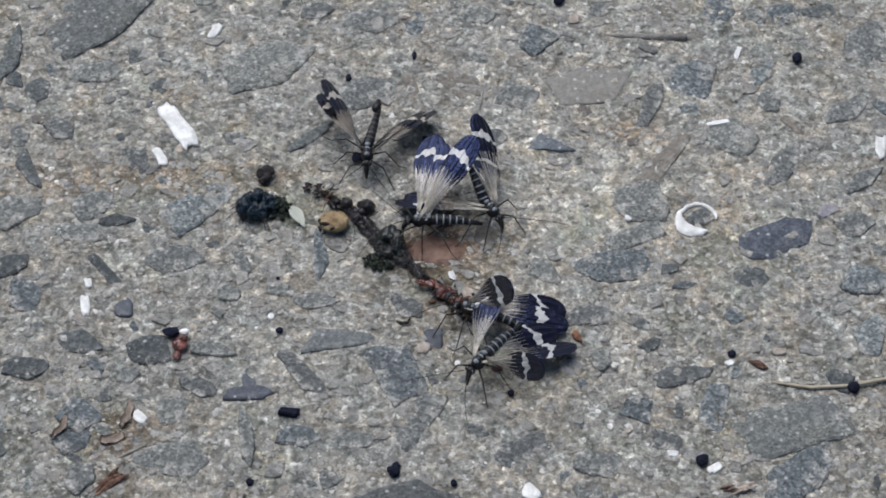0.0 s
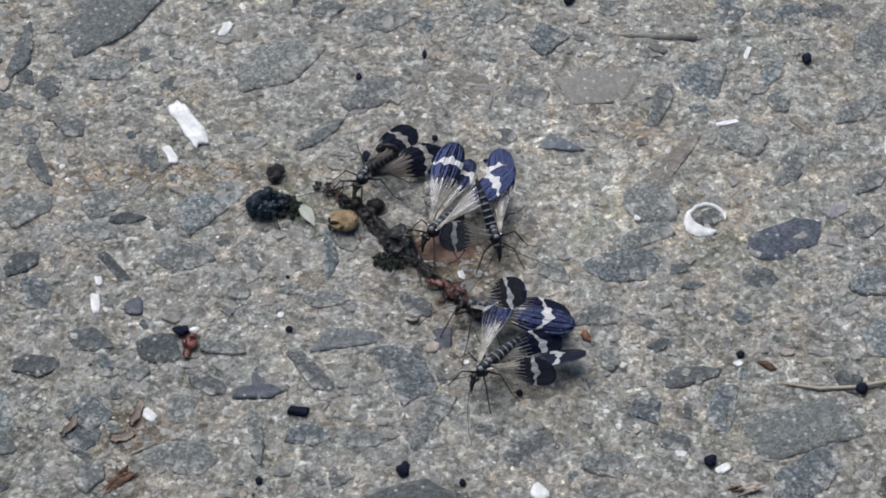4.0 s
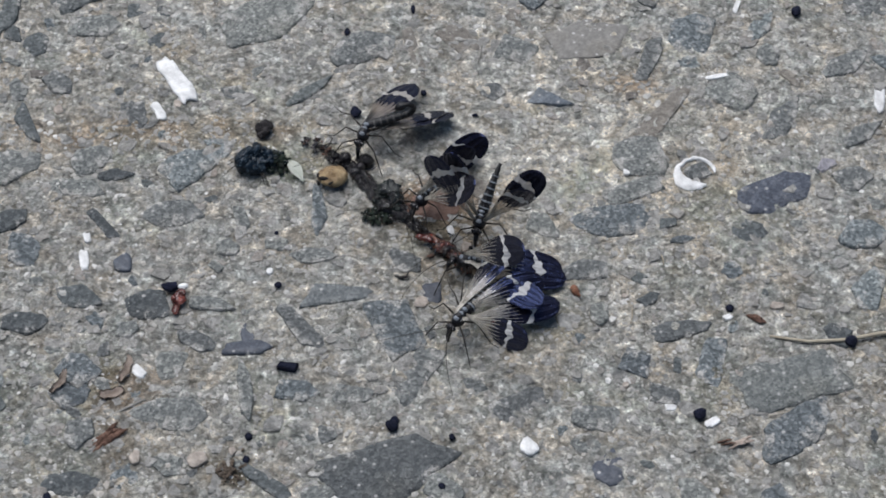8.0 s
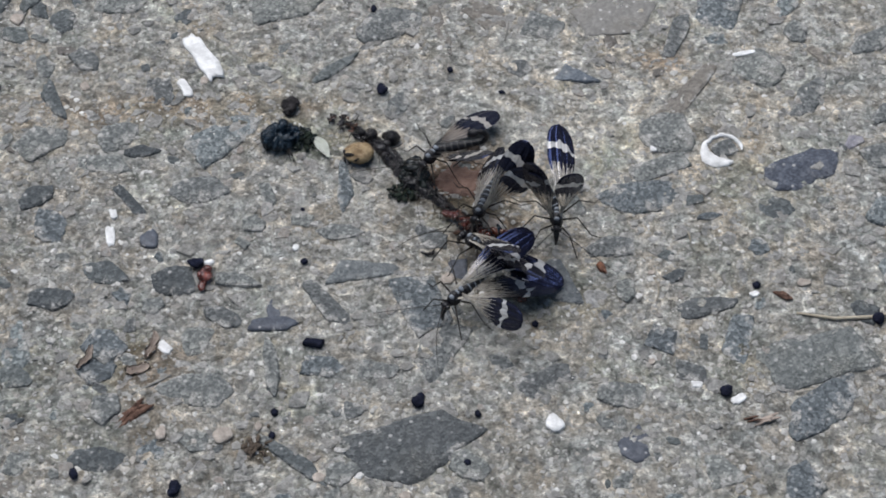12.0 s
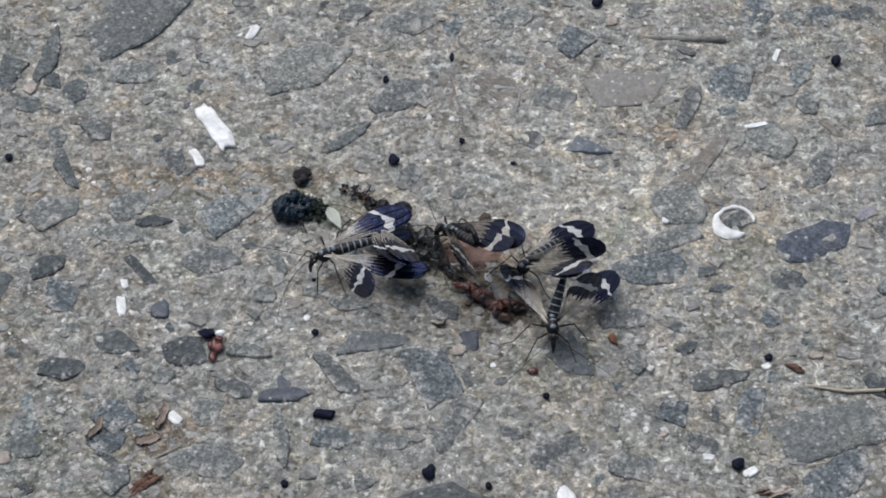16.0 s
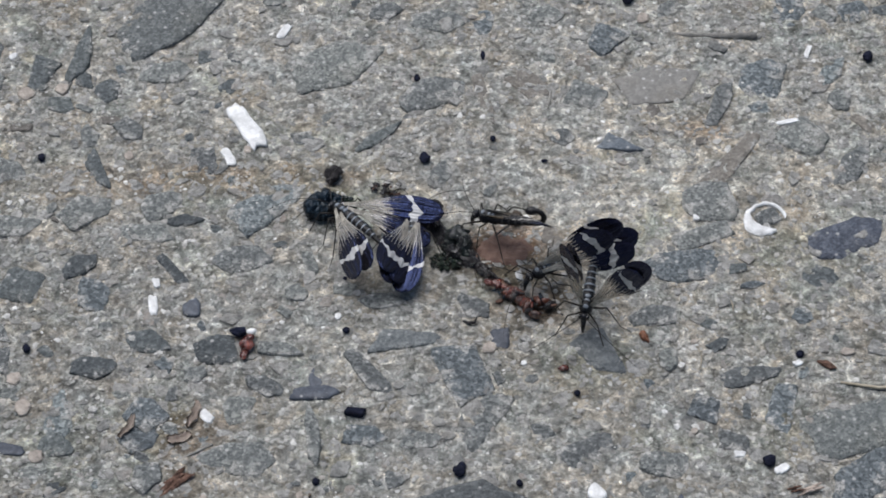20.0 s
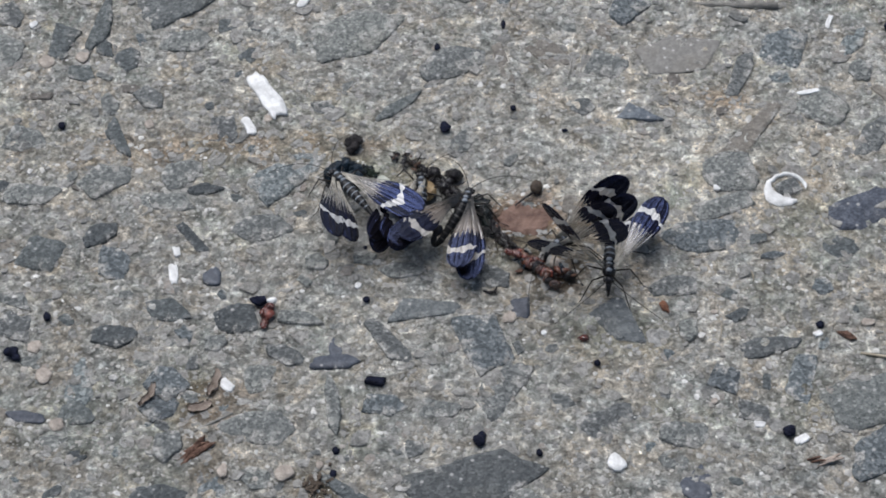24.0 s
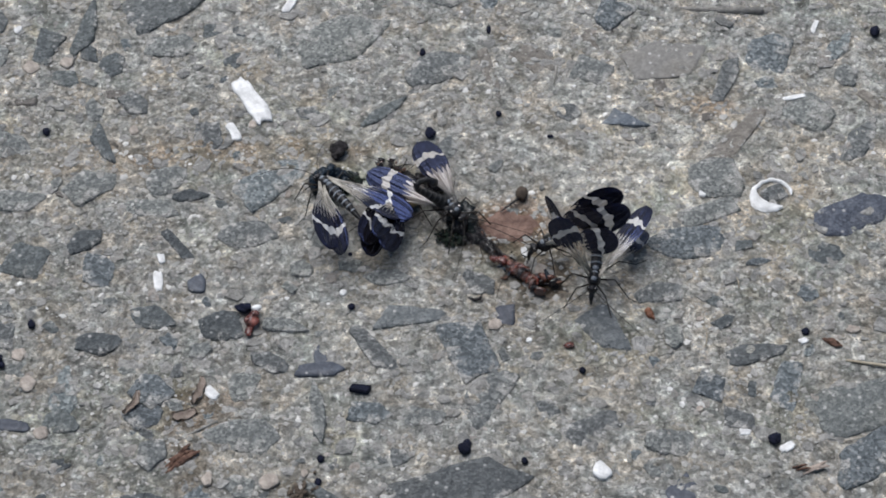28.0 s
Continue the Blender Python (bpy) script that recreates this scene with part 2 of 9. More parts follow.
def mat_wet(name, dark, light, scale, rough, relief, spec, tint=(1, 1, 1), coat=0.22):
    """Wet, rotten tissue: dark blotches under a glossy film with fine wrinkles that catch the sky."""
    k = Mat(name)
    c = k.ramp(k.noise(scale, 7, 0.75, 0.4), (0.34, dark), (0.56, tuple(0.45 * a + 0.55 * b * 0.5 for a, b in zip(dark, light))), (0.72, light))
    tone = k.ramp(k.rnd(), (0.0, (0.7, 0.7, 0.7)), (1.0, (1.3, 1.3, 1.3)))
    k.color(k.mix(1.0, c, tone, "MULTIPLY"))
    k.set(Roughness=rough, Specular_IOR_Level=spec, Specular_Tint=(*tint, 1), Coat_Weight=coat, Coat_Roughness=0.12)
    b = k.bump(k.noise(scale, 4, 0.6), relief, 0.9)
    k.bump(k.noise(scale * 3.2, 5, 0.7), relief * 0.5, 0.9, b)
    return k.m


CONCRETE = mat_concrete()
STONE = {
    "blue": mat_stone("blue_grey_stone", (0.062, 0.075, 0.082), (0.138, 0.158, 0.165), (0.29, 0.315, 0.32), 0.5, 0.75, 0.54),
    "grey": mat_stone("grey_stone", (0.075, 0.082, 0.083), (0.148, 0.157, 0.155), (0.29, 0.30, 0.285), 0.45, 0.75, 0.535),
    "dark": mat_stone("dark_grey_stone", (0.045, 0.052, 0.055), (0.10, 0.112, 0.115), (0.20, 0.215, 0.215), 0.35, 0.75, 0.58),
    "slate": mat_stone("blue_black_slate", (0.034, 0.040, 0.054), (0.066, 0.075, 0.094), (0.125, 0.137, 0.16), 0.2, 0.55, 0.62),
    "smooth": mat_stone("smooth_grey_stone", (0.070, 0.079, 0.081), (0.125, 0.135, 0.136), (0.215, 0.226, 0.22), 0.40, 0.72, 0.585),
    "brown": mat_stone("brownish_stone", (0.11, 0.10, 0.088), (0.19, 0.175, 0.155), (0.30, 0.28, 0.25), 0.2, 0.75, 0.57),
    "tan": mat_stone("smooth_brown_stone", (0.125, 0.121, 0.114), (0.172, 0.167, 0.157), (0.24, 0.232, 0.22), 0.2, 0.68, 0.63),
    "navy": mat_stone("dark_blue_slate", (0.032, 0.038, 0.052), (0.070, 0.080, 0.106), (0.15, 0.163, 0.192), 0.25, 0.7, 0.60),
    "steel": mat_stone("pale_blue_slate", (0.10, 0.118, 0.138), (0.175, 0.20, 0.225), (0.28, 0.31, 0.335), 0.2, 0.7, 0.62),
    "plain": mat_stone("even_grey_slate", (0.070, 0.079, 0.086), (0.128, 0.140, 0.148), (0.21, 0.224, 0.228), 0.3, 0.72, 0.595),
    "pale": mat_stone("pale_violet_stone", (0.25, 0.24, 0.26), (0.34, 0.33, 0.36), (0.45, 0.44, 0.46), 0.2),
}
WHITE = mat_plain("white_flake", (0.46, 0.46, 0.45), (0.82, 0.82, 0.81), 650, 0.6, 0.0004)
PALE = mat_plain("pale_pebble_stone", (0.22, 0.19, 0.165), (0.50, 0.44, 0.38), 700, 0.7, 0.0006)
DROPPING = mat_plain("black_dropping", (0.005, 0.006, 0.014), (0.017, 0.021, 0.044), 1100, 0.75, 0.0008, 0.15)
BROWN_LUMP = mat_plain("dark_brown_crumb", (0.012, 0.011, 0.012), (0.060, 0.055, 0.056), 900, 0.85, 0.0010, 0.15)
BLUE_BLACK = mat_wet("wet_blue_black_skin", (0.001, 0.003, 0.006), (0.007, 0.017, 0.026), 1300, 0.22, 0.0006, 0.5, (0.45, 0.7, 1.0))
MOSS = mat_plain("dark_moss", (0.004, 0.008, 0.005), (0.020, 0.034, 0.021), 1300, 0.6, 0.0010, 0.3)
LEAF = mat_plain("pale_leaf", (0.66, 0.69, 0.61), (0.84, 0.85, 0.79), 300, 0.6, 0.0002)
SHELL = mat_plain("tan_shell", (0.15, 0.082, 0.032), (0.60, 0.45, 0.25), 620, 0.3, 0.0009, 0.5)
FLESH = mat_wet("red_wet_flesh", (0.034, 0.004, 0.003), (0.46, 0.088, 0.044), 1000, 0.17, 0.0006, 0.7, coat=0.6)
AMBER_FLESH = mat_wet("orange_brown_flesh", (0.012, 0.003, 0.002), (0.32, 0.095, 0.042), 900, 0.2, 0.0006, 0.7, coat=0.6)
CARRION = mat_wet("dried_carrion", (0.002, 0.0015, 0.003), (0.032, 0.023, 0.034), 1500, 0.28, 0.0012, 0.6, coat=0.35)
DUSTY = mat_wet("dusty_purple_crumb", (0.004, 0.003, 0.005), (0.030, 0.021, 0.026), 1500, 0.36, 0.0012, 0.4)
GUT = mat_wet("grey_green_gut", (0.003, 0.006, 0.006), (0.026, 0.040, 0.036), 1500, 0.2, 0.0010, 0.6, coat=0.5)
TEAL = mat_wet("teal_green_skin", (0.002, 0.006, 0.006), (0.020, 0.045, 0.038), 1300, 0.25, 0.0010, 0.5)
BROWN_SKIN = mat_plain("reddish_brown_skin", (0.085, 0.044, 0.033), (0.27, 0.170, 0.130), 380, 0.5, 0.0010, 0.35)
RUST = mat_plain("rust_red_bark", (0.035, 0.018, 0.013), (0.26, 0.155, 0.115), 1300, 0.85, 0.0007, 0.2)
POD = mat_plain("brown_pod_skin", (0.035, 0.025, 0.018), (0.11, 0.082, 0.058), 800, 0.7, 0.0005)
AMBER = mat_plain("amber_bit", (0.075, 0.028, 0.014), (0.31, 0.135, 0.075), 1100, 0.4, 0.0005, 0.4)
DRY_LEAF = mat_plain("dead_leaf", (0.27, 0.215, 0.18), (0.50, 0.425, 0.365), 700, 0.75, 0.0005, 0.3)
STRAW = mat_plain("pale_straw", (0.26, 0.22, 0.16), (0.45, 0.40, 0.31), 500, 0.7, 0.0003)
TWIG = mat_plain("weathered_twig", (0.15, 0.145, 0.13), (0.32, 0.305, 0.28), 900, 0.85, 0.0005)
BODY = mat_plain("black_chitin", (0.003, 0.003, 0.004), (0.010, 0.010, 0.013), 900, 0.4, 0.0002, 0.35)
BODY_SMOKY = mat_plain("smoky_grey_skin", (0.02, 0.02, 0.02), (0.065, 0.062, 0.06), 900, 0.45, 0.0002)
BODY_PALE = mat_plain("pale_grey_skin", (0.115, 0.13, 0.15), (0.26, 0.29, 0.325), 900, 0.5, 0.0002)
LEG = mat_plain("dark_leg_chitin", (0.006, 0.005, 0.004), (0.022, 0.017, 0.013), 900, 0.5, 0.0001, 0.3)
EYE = mat_plain("dark_eye", (0.006, 0.005, 0.005), (0.02, 0.016, 0.014), 900, 0.15, 0.0001, 0.8)
VEIN = mat_plain("dark_wing_vein", (0.003, 0.003, 0.003), (0.011, 0.010, 0.009), 900, 0.3, 0.0001, 0.8)
# dark veins catch the light: their glint is painted on as cream colour
VEIN_GLINT = mat_plain("cream_glint_wing_vein", (0.15, 0.135, 0.11), (0.46, 0.43, 0.37), 900, 0.3, 0.0001, 0.8)
WING_CLEAR = mat_wing_skin("wing_membrane", (0.74, 0.725, 0.71), (0.93, 0.915, 0.90), 0.07, 0.09)
WING_SMOKY = mat_wing_skin("smoky_wing_membrane", (0.16, 0.12, 0.08), (0.34, 0.27, 0.20), 0.42, 0.10)
WING_PALE = mat_wing_skin("wing_pale_band", (0.40, 0.40, 0.40), (0.60, 0.60, 0.59), 0.75, 0.05)
WING_PALE_MALE = mat_wing_skin("dull_wing_pale_band", (0.30, 0.28, 0.25), (0.48, 0.45, 0.41), 0.7, 0.04)
WING_DARK = mat_wing_dark("wing_dark_marking", (0.168, 0.252, 0.68))
WING_DARK_MALE = mat_wing_dark("dull_wing_dark_marking", (0.18, 0.25, 0.58))
GRAINS, FINE = mat_grains(), mat_fine()


# ---- mesh helpers ----
def mesh_of(name, bm, material, smooth=True):
    me = bpy.data.meshes.new(name)
    bm.normal_update()
    bm.to_mesh(me)
    bm.free()
    me.materials.append(material)
    if smooth:
        me.polygons.foreach_set("use_smooth", [True] * len(me.polygons))
    return me


def part(name, bm, material, parent=None, label="", smooth=True):
    """Links a bmesh as one mesh object, under a thing or a part where one is given."""
    ob = new(name, mesh_of(name, bm, material, smooth))
    if parent:
        ob.parent = parent
    return tagged(ob, label)


def tube(bm, points, radii, sides=7):
    """A closed tapered tube through points."""
    pts = [Vector(p) for p in points]
    rings = []
    for i, p in enumerate(pts):
        d = (pts[min(i + 1, len(pts) - 1)] - pts[max(i - 1, 0)]).normalized()
        a = d.cross(Vector((0, 0, 1)) if abs(d.z) < 0.9 else Vector((1, 0, 0))).normalized()
        b = d.cross(a)
        rings.append([bm.verts.new(p + (a * math.cos(k * math.tau / sides) + b * math.sin(k * math.tau / sides)) * radii[i]) for k in range(sides)])
    for r, s in zip(rings, rings[1:]):
        for k in range(sides):
            bm.faces.new((r[k], r[(k + 1) % sides], s[(k + 1) % sides], s[k]))
    bm.faces.new(rings[0][::-1])
    bm.faces.new(rings[-1])


def lump(bm, at, size, seed=0.0, rough=0.25, freq=1.6, level=2, turn=0.0):
    """An uneven rounded body of half sizes size round at."""
    made = bmesh.ops.create_icosphere(bm, subdivisions=level, radius=1.0)["verts"]
    c, s = math.cos(turn), math.sin(turn)
    for v in made:
        n = noise.noise(v.co * freq + Vector((seed * 3.1, seed * 1.7, seed))) + 0.5 * noise.noise(v.co * freq * 2.7 + Vector((seed, 0, 0)))
        if rough > 0.3:
            n += 0.9 * abs(noise.noise(v.co * freq * 3.9 + Vector((0, seed, 2)))) - 0.35
        p = v.co * (1 + rough * n)
        x, y, z = p.x * size[0], p.y * size[1], p.z * size[2]
        v.co = Vector((at[0] + x * c - y * s, at[1] + x * s + y * c, at[2] + z))


# ---- the ground ----
def ground_height(x, y):
    """Gentle waves and grit of the worn concrete, dying out away from the middle."""
    far = max(abs(x), abs(y))
    if far > 0.25:
        return 0.0
    v = Vector((x, y, 0))
    h = 0.0004 * noise.noise(v * 60) + 0.00016 * noise.noise(v * 310 + Vector((5, 2, 1))) + 0.00026 * noise.noise(v * 820 + Vector((1, 7, 3)))
    return h * min(1.0, (0.25 - far) / 0.05)


def spread(inner, step, reach):
    """Even steps within inner, then ever wider ones out to reach."""
    n = int(inner / step)
    s = [i * step for i in range(n + 1)]
    w = step
    while s[-1] < reach:
        w *= 1.35
        s.append(s[-1] + w)
    return [-v for v in s[:0:-1]] + s


def make_ground():
    xs, ys = spread(0.088, 0.0004, 150.0), spread(0.07, 0.0004, 150.0)
    nx, ny = len(xs), len(ys)
    verts = [(x, y, ground_height(x, y)) for y in ys for x in xs]
    faces = [(j * nx + i, j * nx + i + 1, (j + 1) * nx + i + 1, (j + 1) * nx + i) for j in range(ny - 1) for i in range(nx - 1)]
    me = bpy.data.meshes.new("ground")
    me.from_pydata(verts, [], faces)
    me.materials.append(CONCRETE)
    me.polygons.foreach_set("use_smooth", [True] * len(me.polygons))
    ob = new("ground", me)
    return tagged(ob, "weathered grey exposed-aggregate concrete with embedded stones", "ground", kind="structure")


ground = make_ground()
stone_count = 0
stone_places = []


def flake_outline(rng, count=22):
    """Radii round a splinter: squarish ends, ragged sides."""
    out, seed = [], rng.uniform(0, 50)
    for k in range(count):
        a = k / count * math.tau
        c, s = math.cos(a), math.sin(a)
        r = 1 + 0.28 * noise.noise(Vector((c * 2.2, s * 2.2, seed)))
        out.append((math.copysign(abs(c) ** 0.5, c) * r, math.copysign(abs(s) ** 0.6, s) * r))
    return out


def corners_outline(rng, n, taper, count=20):
    """Radii round a broken stone: a polygon of n uneven corners, softened."""
    angles = sorted((i + (0.5 if n == 4 else 0.0) + rng.uniform(-0.32, 0.32)) / n * math.tau for i in range(n))
    pts = []
    for a in angles:
        r = rng.uniform(0.84, 1.2) * (1.2 if n == 4 else 1.0)
        x, y = math.cos(a) * r, math.sin(a) * r
        pts.append((x, y * (1 - taper * x)))
    out = []
    for k in range(count):
        a = k / count * math.tau
        d = (math.cos(a), math.sin(a))
        best = 0.7
        for (x0, y0), (x1, y1) in zip(pts, pts[1:] + pts[:1]):
            ex, ey = x1 - x0, y1 - y0
            den = d[0] * ey - d[1] * ex
            if abs(den) > 1e-9:
                t = (x0 * ey - y0 * ex) / den
                u = (x0 * d[1] - y0 * d[0]) / den
                if t > 0 and -0.001 <= u <= 1.001:
                    best = t
        out.append((d[0] * best, d[1] * best))
    return out


def stone(x, y, length, width, turn, tone, taper=0.0, rise=None, corners=0):
    """A broken stone set in the concrete. Millimetres and degrees."""
    global stone_count
    stone_count += 1
    rng = random.Random(stone_count * 7 + 3)
    stone_places.append((x, y, 0.45 * max(length, width)))
    n = corners or rng.choice((4, 5, 5, 6, 7))
    ring = corners_outline(rng, n, taper, 30 if length > 4 else 20)
    h = (rise if rise is not None else rng.uniform(0.10, 0.36)) * (0.4 if tone == "brown" else 1.0)
    tx, ty = rng.uniform(-0.22, 0.22), rng.uniform(-0.22, 0.22)
    bm = bmesh.new()
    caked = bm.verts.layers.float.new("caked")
    layers = []
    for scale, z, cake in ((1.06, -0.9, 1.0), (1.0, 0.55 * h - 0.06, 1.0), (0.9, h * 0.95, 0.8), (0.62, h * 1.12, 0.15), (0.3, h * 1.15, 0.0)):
        row = []
        for px, py in ring:
            wob = 1 + 0.07 * noise.noise(Vector((px * 2, py * 2, stone_count * 1.3 + z))) + 0.09 * noise.noise(Vector((px * 5.3, py * 5.3, stone_count * 2.7)))
            vx, vy = px * scale * wob * length * 0.555, py * scale * wob * width * 0.555
            vz = z + (tx * px + ty * py) * 0.5 * (z > 0)
            vz += 0.12 * noise.noise(Vector((vx * 0.7, vy * 0.7, stone_count))) * (scale < 0.97)
            row.append(bm.verts.new((vx * MM, vy * MM, vz * MM)))
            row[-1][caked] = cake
        layers.append(row)
    m = len(ring)
    for a, b in zip(layers, layers[1:]):
        for k in range(m):
            bm.faces.new((a[k], a[(k + 1) % m], b[(k + 1) % m], b[k]))
    bm.faces.new(layers[-1])
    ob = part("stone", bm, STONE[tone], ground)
    for p in ob.data.polygons:
        p.use_smooth = p.normal.z > 0.3
    ob.matrix_basis = pose(x * MM, y * MM, ground_height(x * MM, y * MM), 0, 0, turn)
    return ob


# ---- small things lying on the concrete ----
small_count = 0


def chip(name, x, y, length, width, turn):
    """A flat flake or a small pebble on the ground. Millimetres and degrees."""
    global small_count
    small_count += 1
    rng = random.Random(small_count * 11 + 5)
    flat = name == "white_chip"
    ring = flake_outline(rng) if flat and length > 1.6 * width else corners_outline(rng, rng.choice((6, 7, 8)), 0.1, 18)
    h = min(width, 3.0) * (0.2 if flat else 0.17)
    bm = bmesh.new()
    layers = []
    for scale, z in ((0.9, -0.35), (1.0, 0.35 * h), (0.9, 0.85 * h), (0.5, h)):
        row = []
        for px, py in ring:
            wob = 1 + 0.2 * noise.noise(Vector((px * 2.5, py * 2.5, small_count * 2.1)))
            vx, vy = px * scale * wob * length * 0.46, py * scale * wob * width * 0.54
            vz = z + 0.10 * h * noise.noise(Vector((vx * 1.2, vy * 1.2, small_count + z)))
            row.append(bm.verts.new((vx * MM, vy * MM, vz * MM)))
        layers.append(row)
    m = len(ring)
    for a, b in zip(layers, layers[1:]):
        for k in range(m):
            bm.faces.new((a[k], a[(k + 1) % m], b[(k + 1) % m], b[k]))
    bm.faces.new(layers[-1])
    bm.faces.new(layers[0][::-1])
    ob = part(name, bm, WHITE if flat else PALE)
    ob.matrix_basis = pose(x * MM, y * MM, (ground_height(x * MM, y * MM)) + 0.0001, 0, 0, turn)
    if flat:
        size = "long" if length > 5 else "small"
        return tagged(ob, size + " white flaky chip lying on the concrete", "chip", group="white chips")
    return tagged(ob, "small pale tan pebble in the concrete surface", "pebble", group="pale pebbles")


def ball(name, x, y, length, width, turn):
    """A dark rounded dropping."""
    global small_count
    small_count += 1
    size = (length / 2 * MM, width / 2 * MM, min(length, width) * 0.40 * MM)
    bm = bmesh.new()
    rng = random.Random(small_count)
    big = length > 2.3
    lump(bm, (-0.2 * size[0] * big, 0.12 * size[1] * big, size[2] * 0.8), [s * (0.74 if big else 0.9) for s in size], small_count * 0.77, 0.2, 1.5, 3)
    if big:
        lump(bm, (0.5 * size[0], -0.3 * size[1], size[2] * 0.6), [s * 0.52 for s in size], small_count * 1.3, 0.2, 1.5, 3)
    for i in range(3):
        a = rng.uniform(0, math.tau)
        lump(bm, (math.cos(a) * size[0] * 0.5, math.sin(a) * size[1] * 0.5, size[2] * rng.uniform(0.6, 1.1)), [s * rng.uniform(0.4, 0.6) for s in size], small_count + i, 0.28, 1.8, 3)
    ob = part(name, bm, BROWN_LUMP if length > 2.6 else DROPPING)
    ob.matrix_basis = pose(x * MM, y * MM, ground_height(x * MM, y * MM), 0, 0, turn)
    return tagged(ob, "small black rounded dropping on the concrete", "dropping", group="black droppings")


chip("white_chip", -32.1, 17.0, 10.2, 2.7, -60)
chip("white_chip", -34.2, 10.9, 4.0, 1.4, -65)
chip("white_chip", -27.8, 36.5, 3.4, 1.3, 67)
chip("white_chip", -42.4, -16.0, 4.0, 1.2, -81)
chip("white_chip", -42.3, -12.2, 1.8, 1.0, -79)
chip("white_chip", -33.9, -34.9, 2.5, 1.3, -49)
chip("white_chip", 15.1, -47.1, 3.3, 2.4, -101)
chip("white_chip", 33.1, -40.9, 1.6, 0.9, 2)
chip("white_chip", 38.2, -43.1, 2.3, 1.1, 33)
chip("white_chip", 43.8, 17.6, 3.8, 0.8, 14)
chip("white_chip", 66.3, 13.4, 5.8, 1.4, 82)
chip("white_chip", 47.9, 32.1, 3.3, 0.7, 72)
chip("white_chip", 6.4, -25.9, 0.9, 0.7, 90)
chip("white_chip", -17.9, -18.2, 1.2, 1.0, -81)
chip("white_chip", 30.1, -0.3, 1.4, 1.1, 81)
chip("white_chip", 5.9, -11.2, 2.0, 0.8, -81)
chip("pale_pebble", 24.5, 39.1, 2.7, 1.8, 85)
chip("pale_pebble", -31.7, 12.7, 1.8, 1.4, -28)
chip("pale_pebble", 1.9, -23.5, 2.1, 1.8, 89)
chip("pale_pebble", 8.1, -14.1, 2.5, 1.6, 102)
chip("pale_pebble", -25.9, -48.6, 2.9, 2.3, -81)
chip("pale_pebble", -13.8, -55.0, 1.8, 1.5, -85)
chip("pale_pebble", -3.3, -57.7, 1.7, 1.5, -88)
chip("pale_pebble", -33.5, -48.4, 2.4, 1.5, -83)
chip("pale_pebble", -64.0, 23.8, 3.3, 2.5, -73)
chip("pale_pebble", -59.0, 24.7, 2.3, 1.9, -72)
chip("pale_pebble", -54.9, -41.3, 2.5, 1.9, -73)
chip("pale_pebble", -59.3, -28.6, 2.3, 2.0, -63)
chip("pale_pebble", -48.2, 11.4, 2.0, 1.4, -80)
chip("white_chip", -66.8, 31.5, 1.7, 1.2, -76)
chip("pale_pebble", -57.4, -33.5, 2.7, 2.3, -55)
chip("pale_pebble", -21.6, -47.3, 1.4, 1.0, -85)
ball("dropping", -8.3, 26.4, 1.4, 1.0, -88)
ball("dropping", 56.4, 30.9, 1.9, 1.6, 69)
ball("dropping", 36.7, -42.1, 1.8, 1.7, 57)
ball("dropping", -1.7, -43.6, 2.4, 1.9, 97)
ball("dropping", -19.6, -45.2, 1.2, 1.0, -84)
ball("dropping", 42.0, -24.6, 1.3, 1.1, 76)
ball("dropping", 57.1, -30.5, 1.9, 1.7, 57)
ball("dropping", 5.6, -45.5, 1.1, 0.9, 88)
ball("dropping", -16.7, -20.9, 1.1, 1.0, -66)
ball("dropping", 13.1, -31.2, 1.1, 0.9, 86)
ball("dropping", 22.5, 42.9, 2.5, 1.8, 84)
ball("dropping", -43.7, -54.6, 1.7, 1.2, -79)
ball("dropping", -31.4, -56.6, 2.4, 1.9, -87)
ball("dropping", -19.8, -48.7, 1.2, 1.0, -81)
ball("dropping", 4.3, -53.0, 1.1, 1.0, 85)
ball("dropping", -7.0, 10.6, 2.1, 1.6, -88)
ball("dropping", -60.3, 10.9, 1.4, 1.1, -75)
ball("dropping", -58.2, -23.7, 1.5, 1.1, -72)
ball("dropping", -61.8, -30.1, 2.4, 2.0, -21)
ball("dropping", 1.1, 31.3, 1.9, 0.7, 90)
ball("dropping", 2.5, 14.3, 1.0, 0.9, 88)
ball("dropping", 9.6, 10.1, 1.0, 0.6, 9)
ball("dropping", -17.2, -11.5, 0.7, 0.6, -83)
ball("dropping", -5.9, 1.1, 2.7, 2.0, -89)
ball("dropping", -19.5, 7.0, 3.2, 2.5, -85)
chip("pale_pebble", 27.7, -37.2, 1.1, 0.9, 15)
chip("pale_pebble", 28.5, -22.4, 1.0, 0.8, 50)
chip("pale_pebble", 31.5, -0.8, 0.8, 0.6, -20)
chip("white_chip", 41.6, -26.2, 1.3, 0.8, 25)
chip("pale_pebble", 48.2, -24.3, 2.0, 1.2, 8)


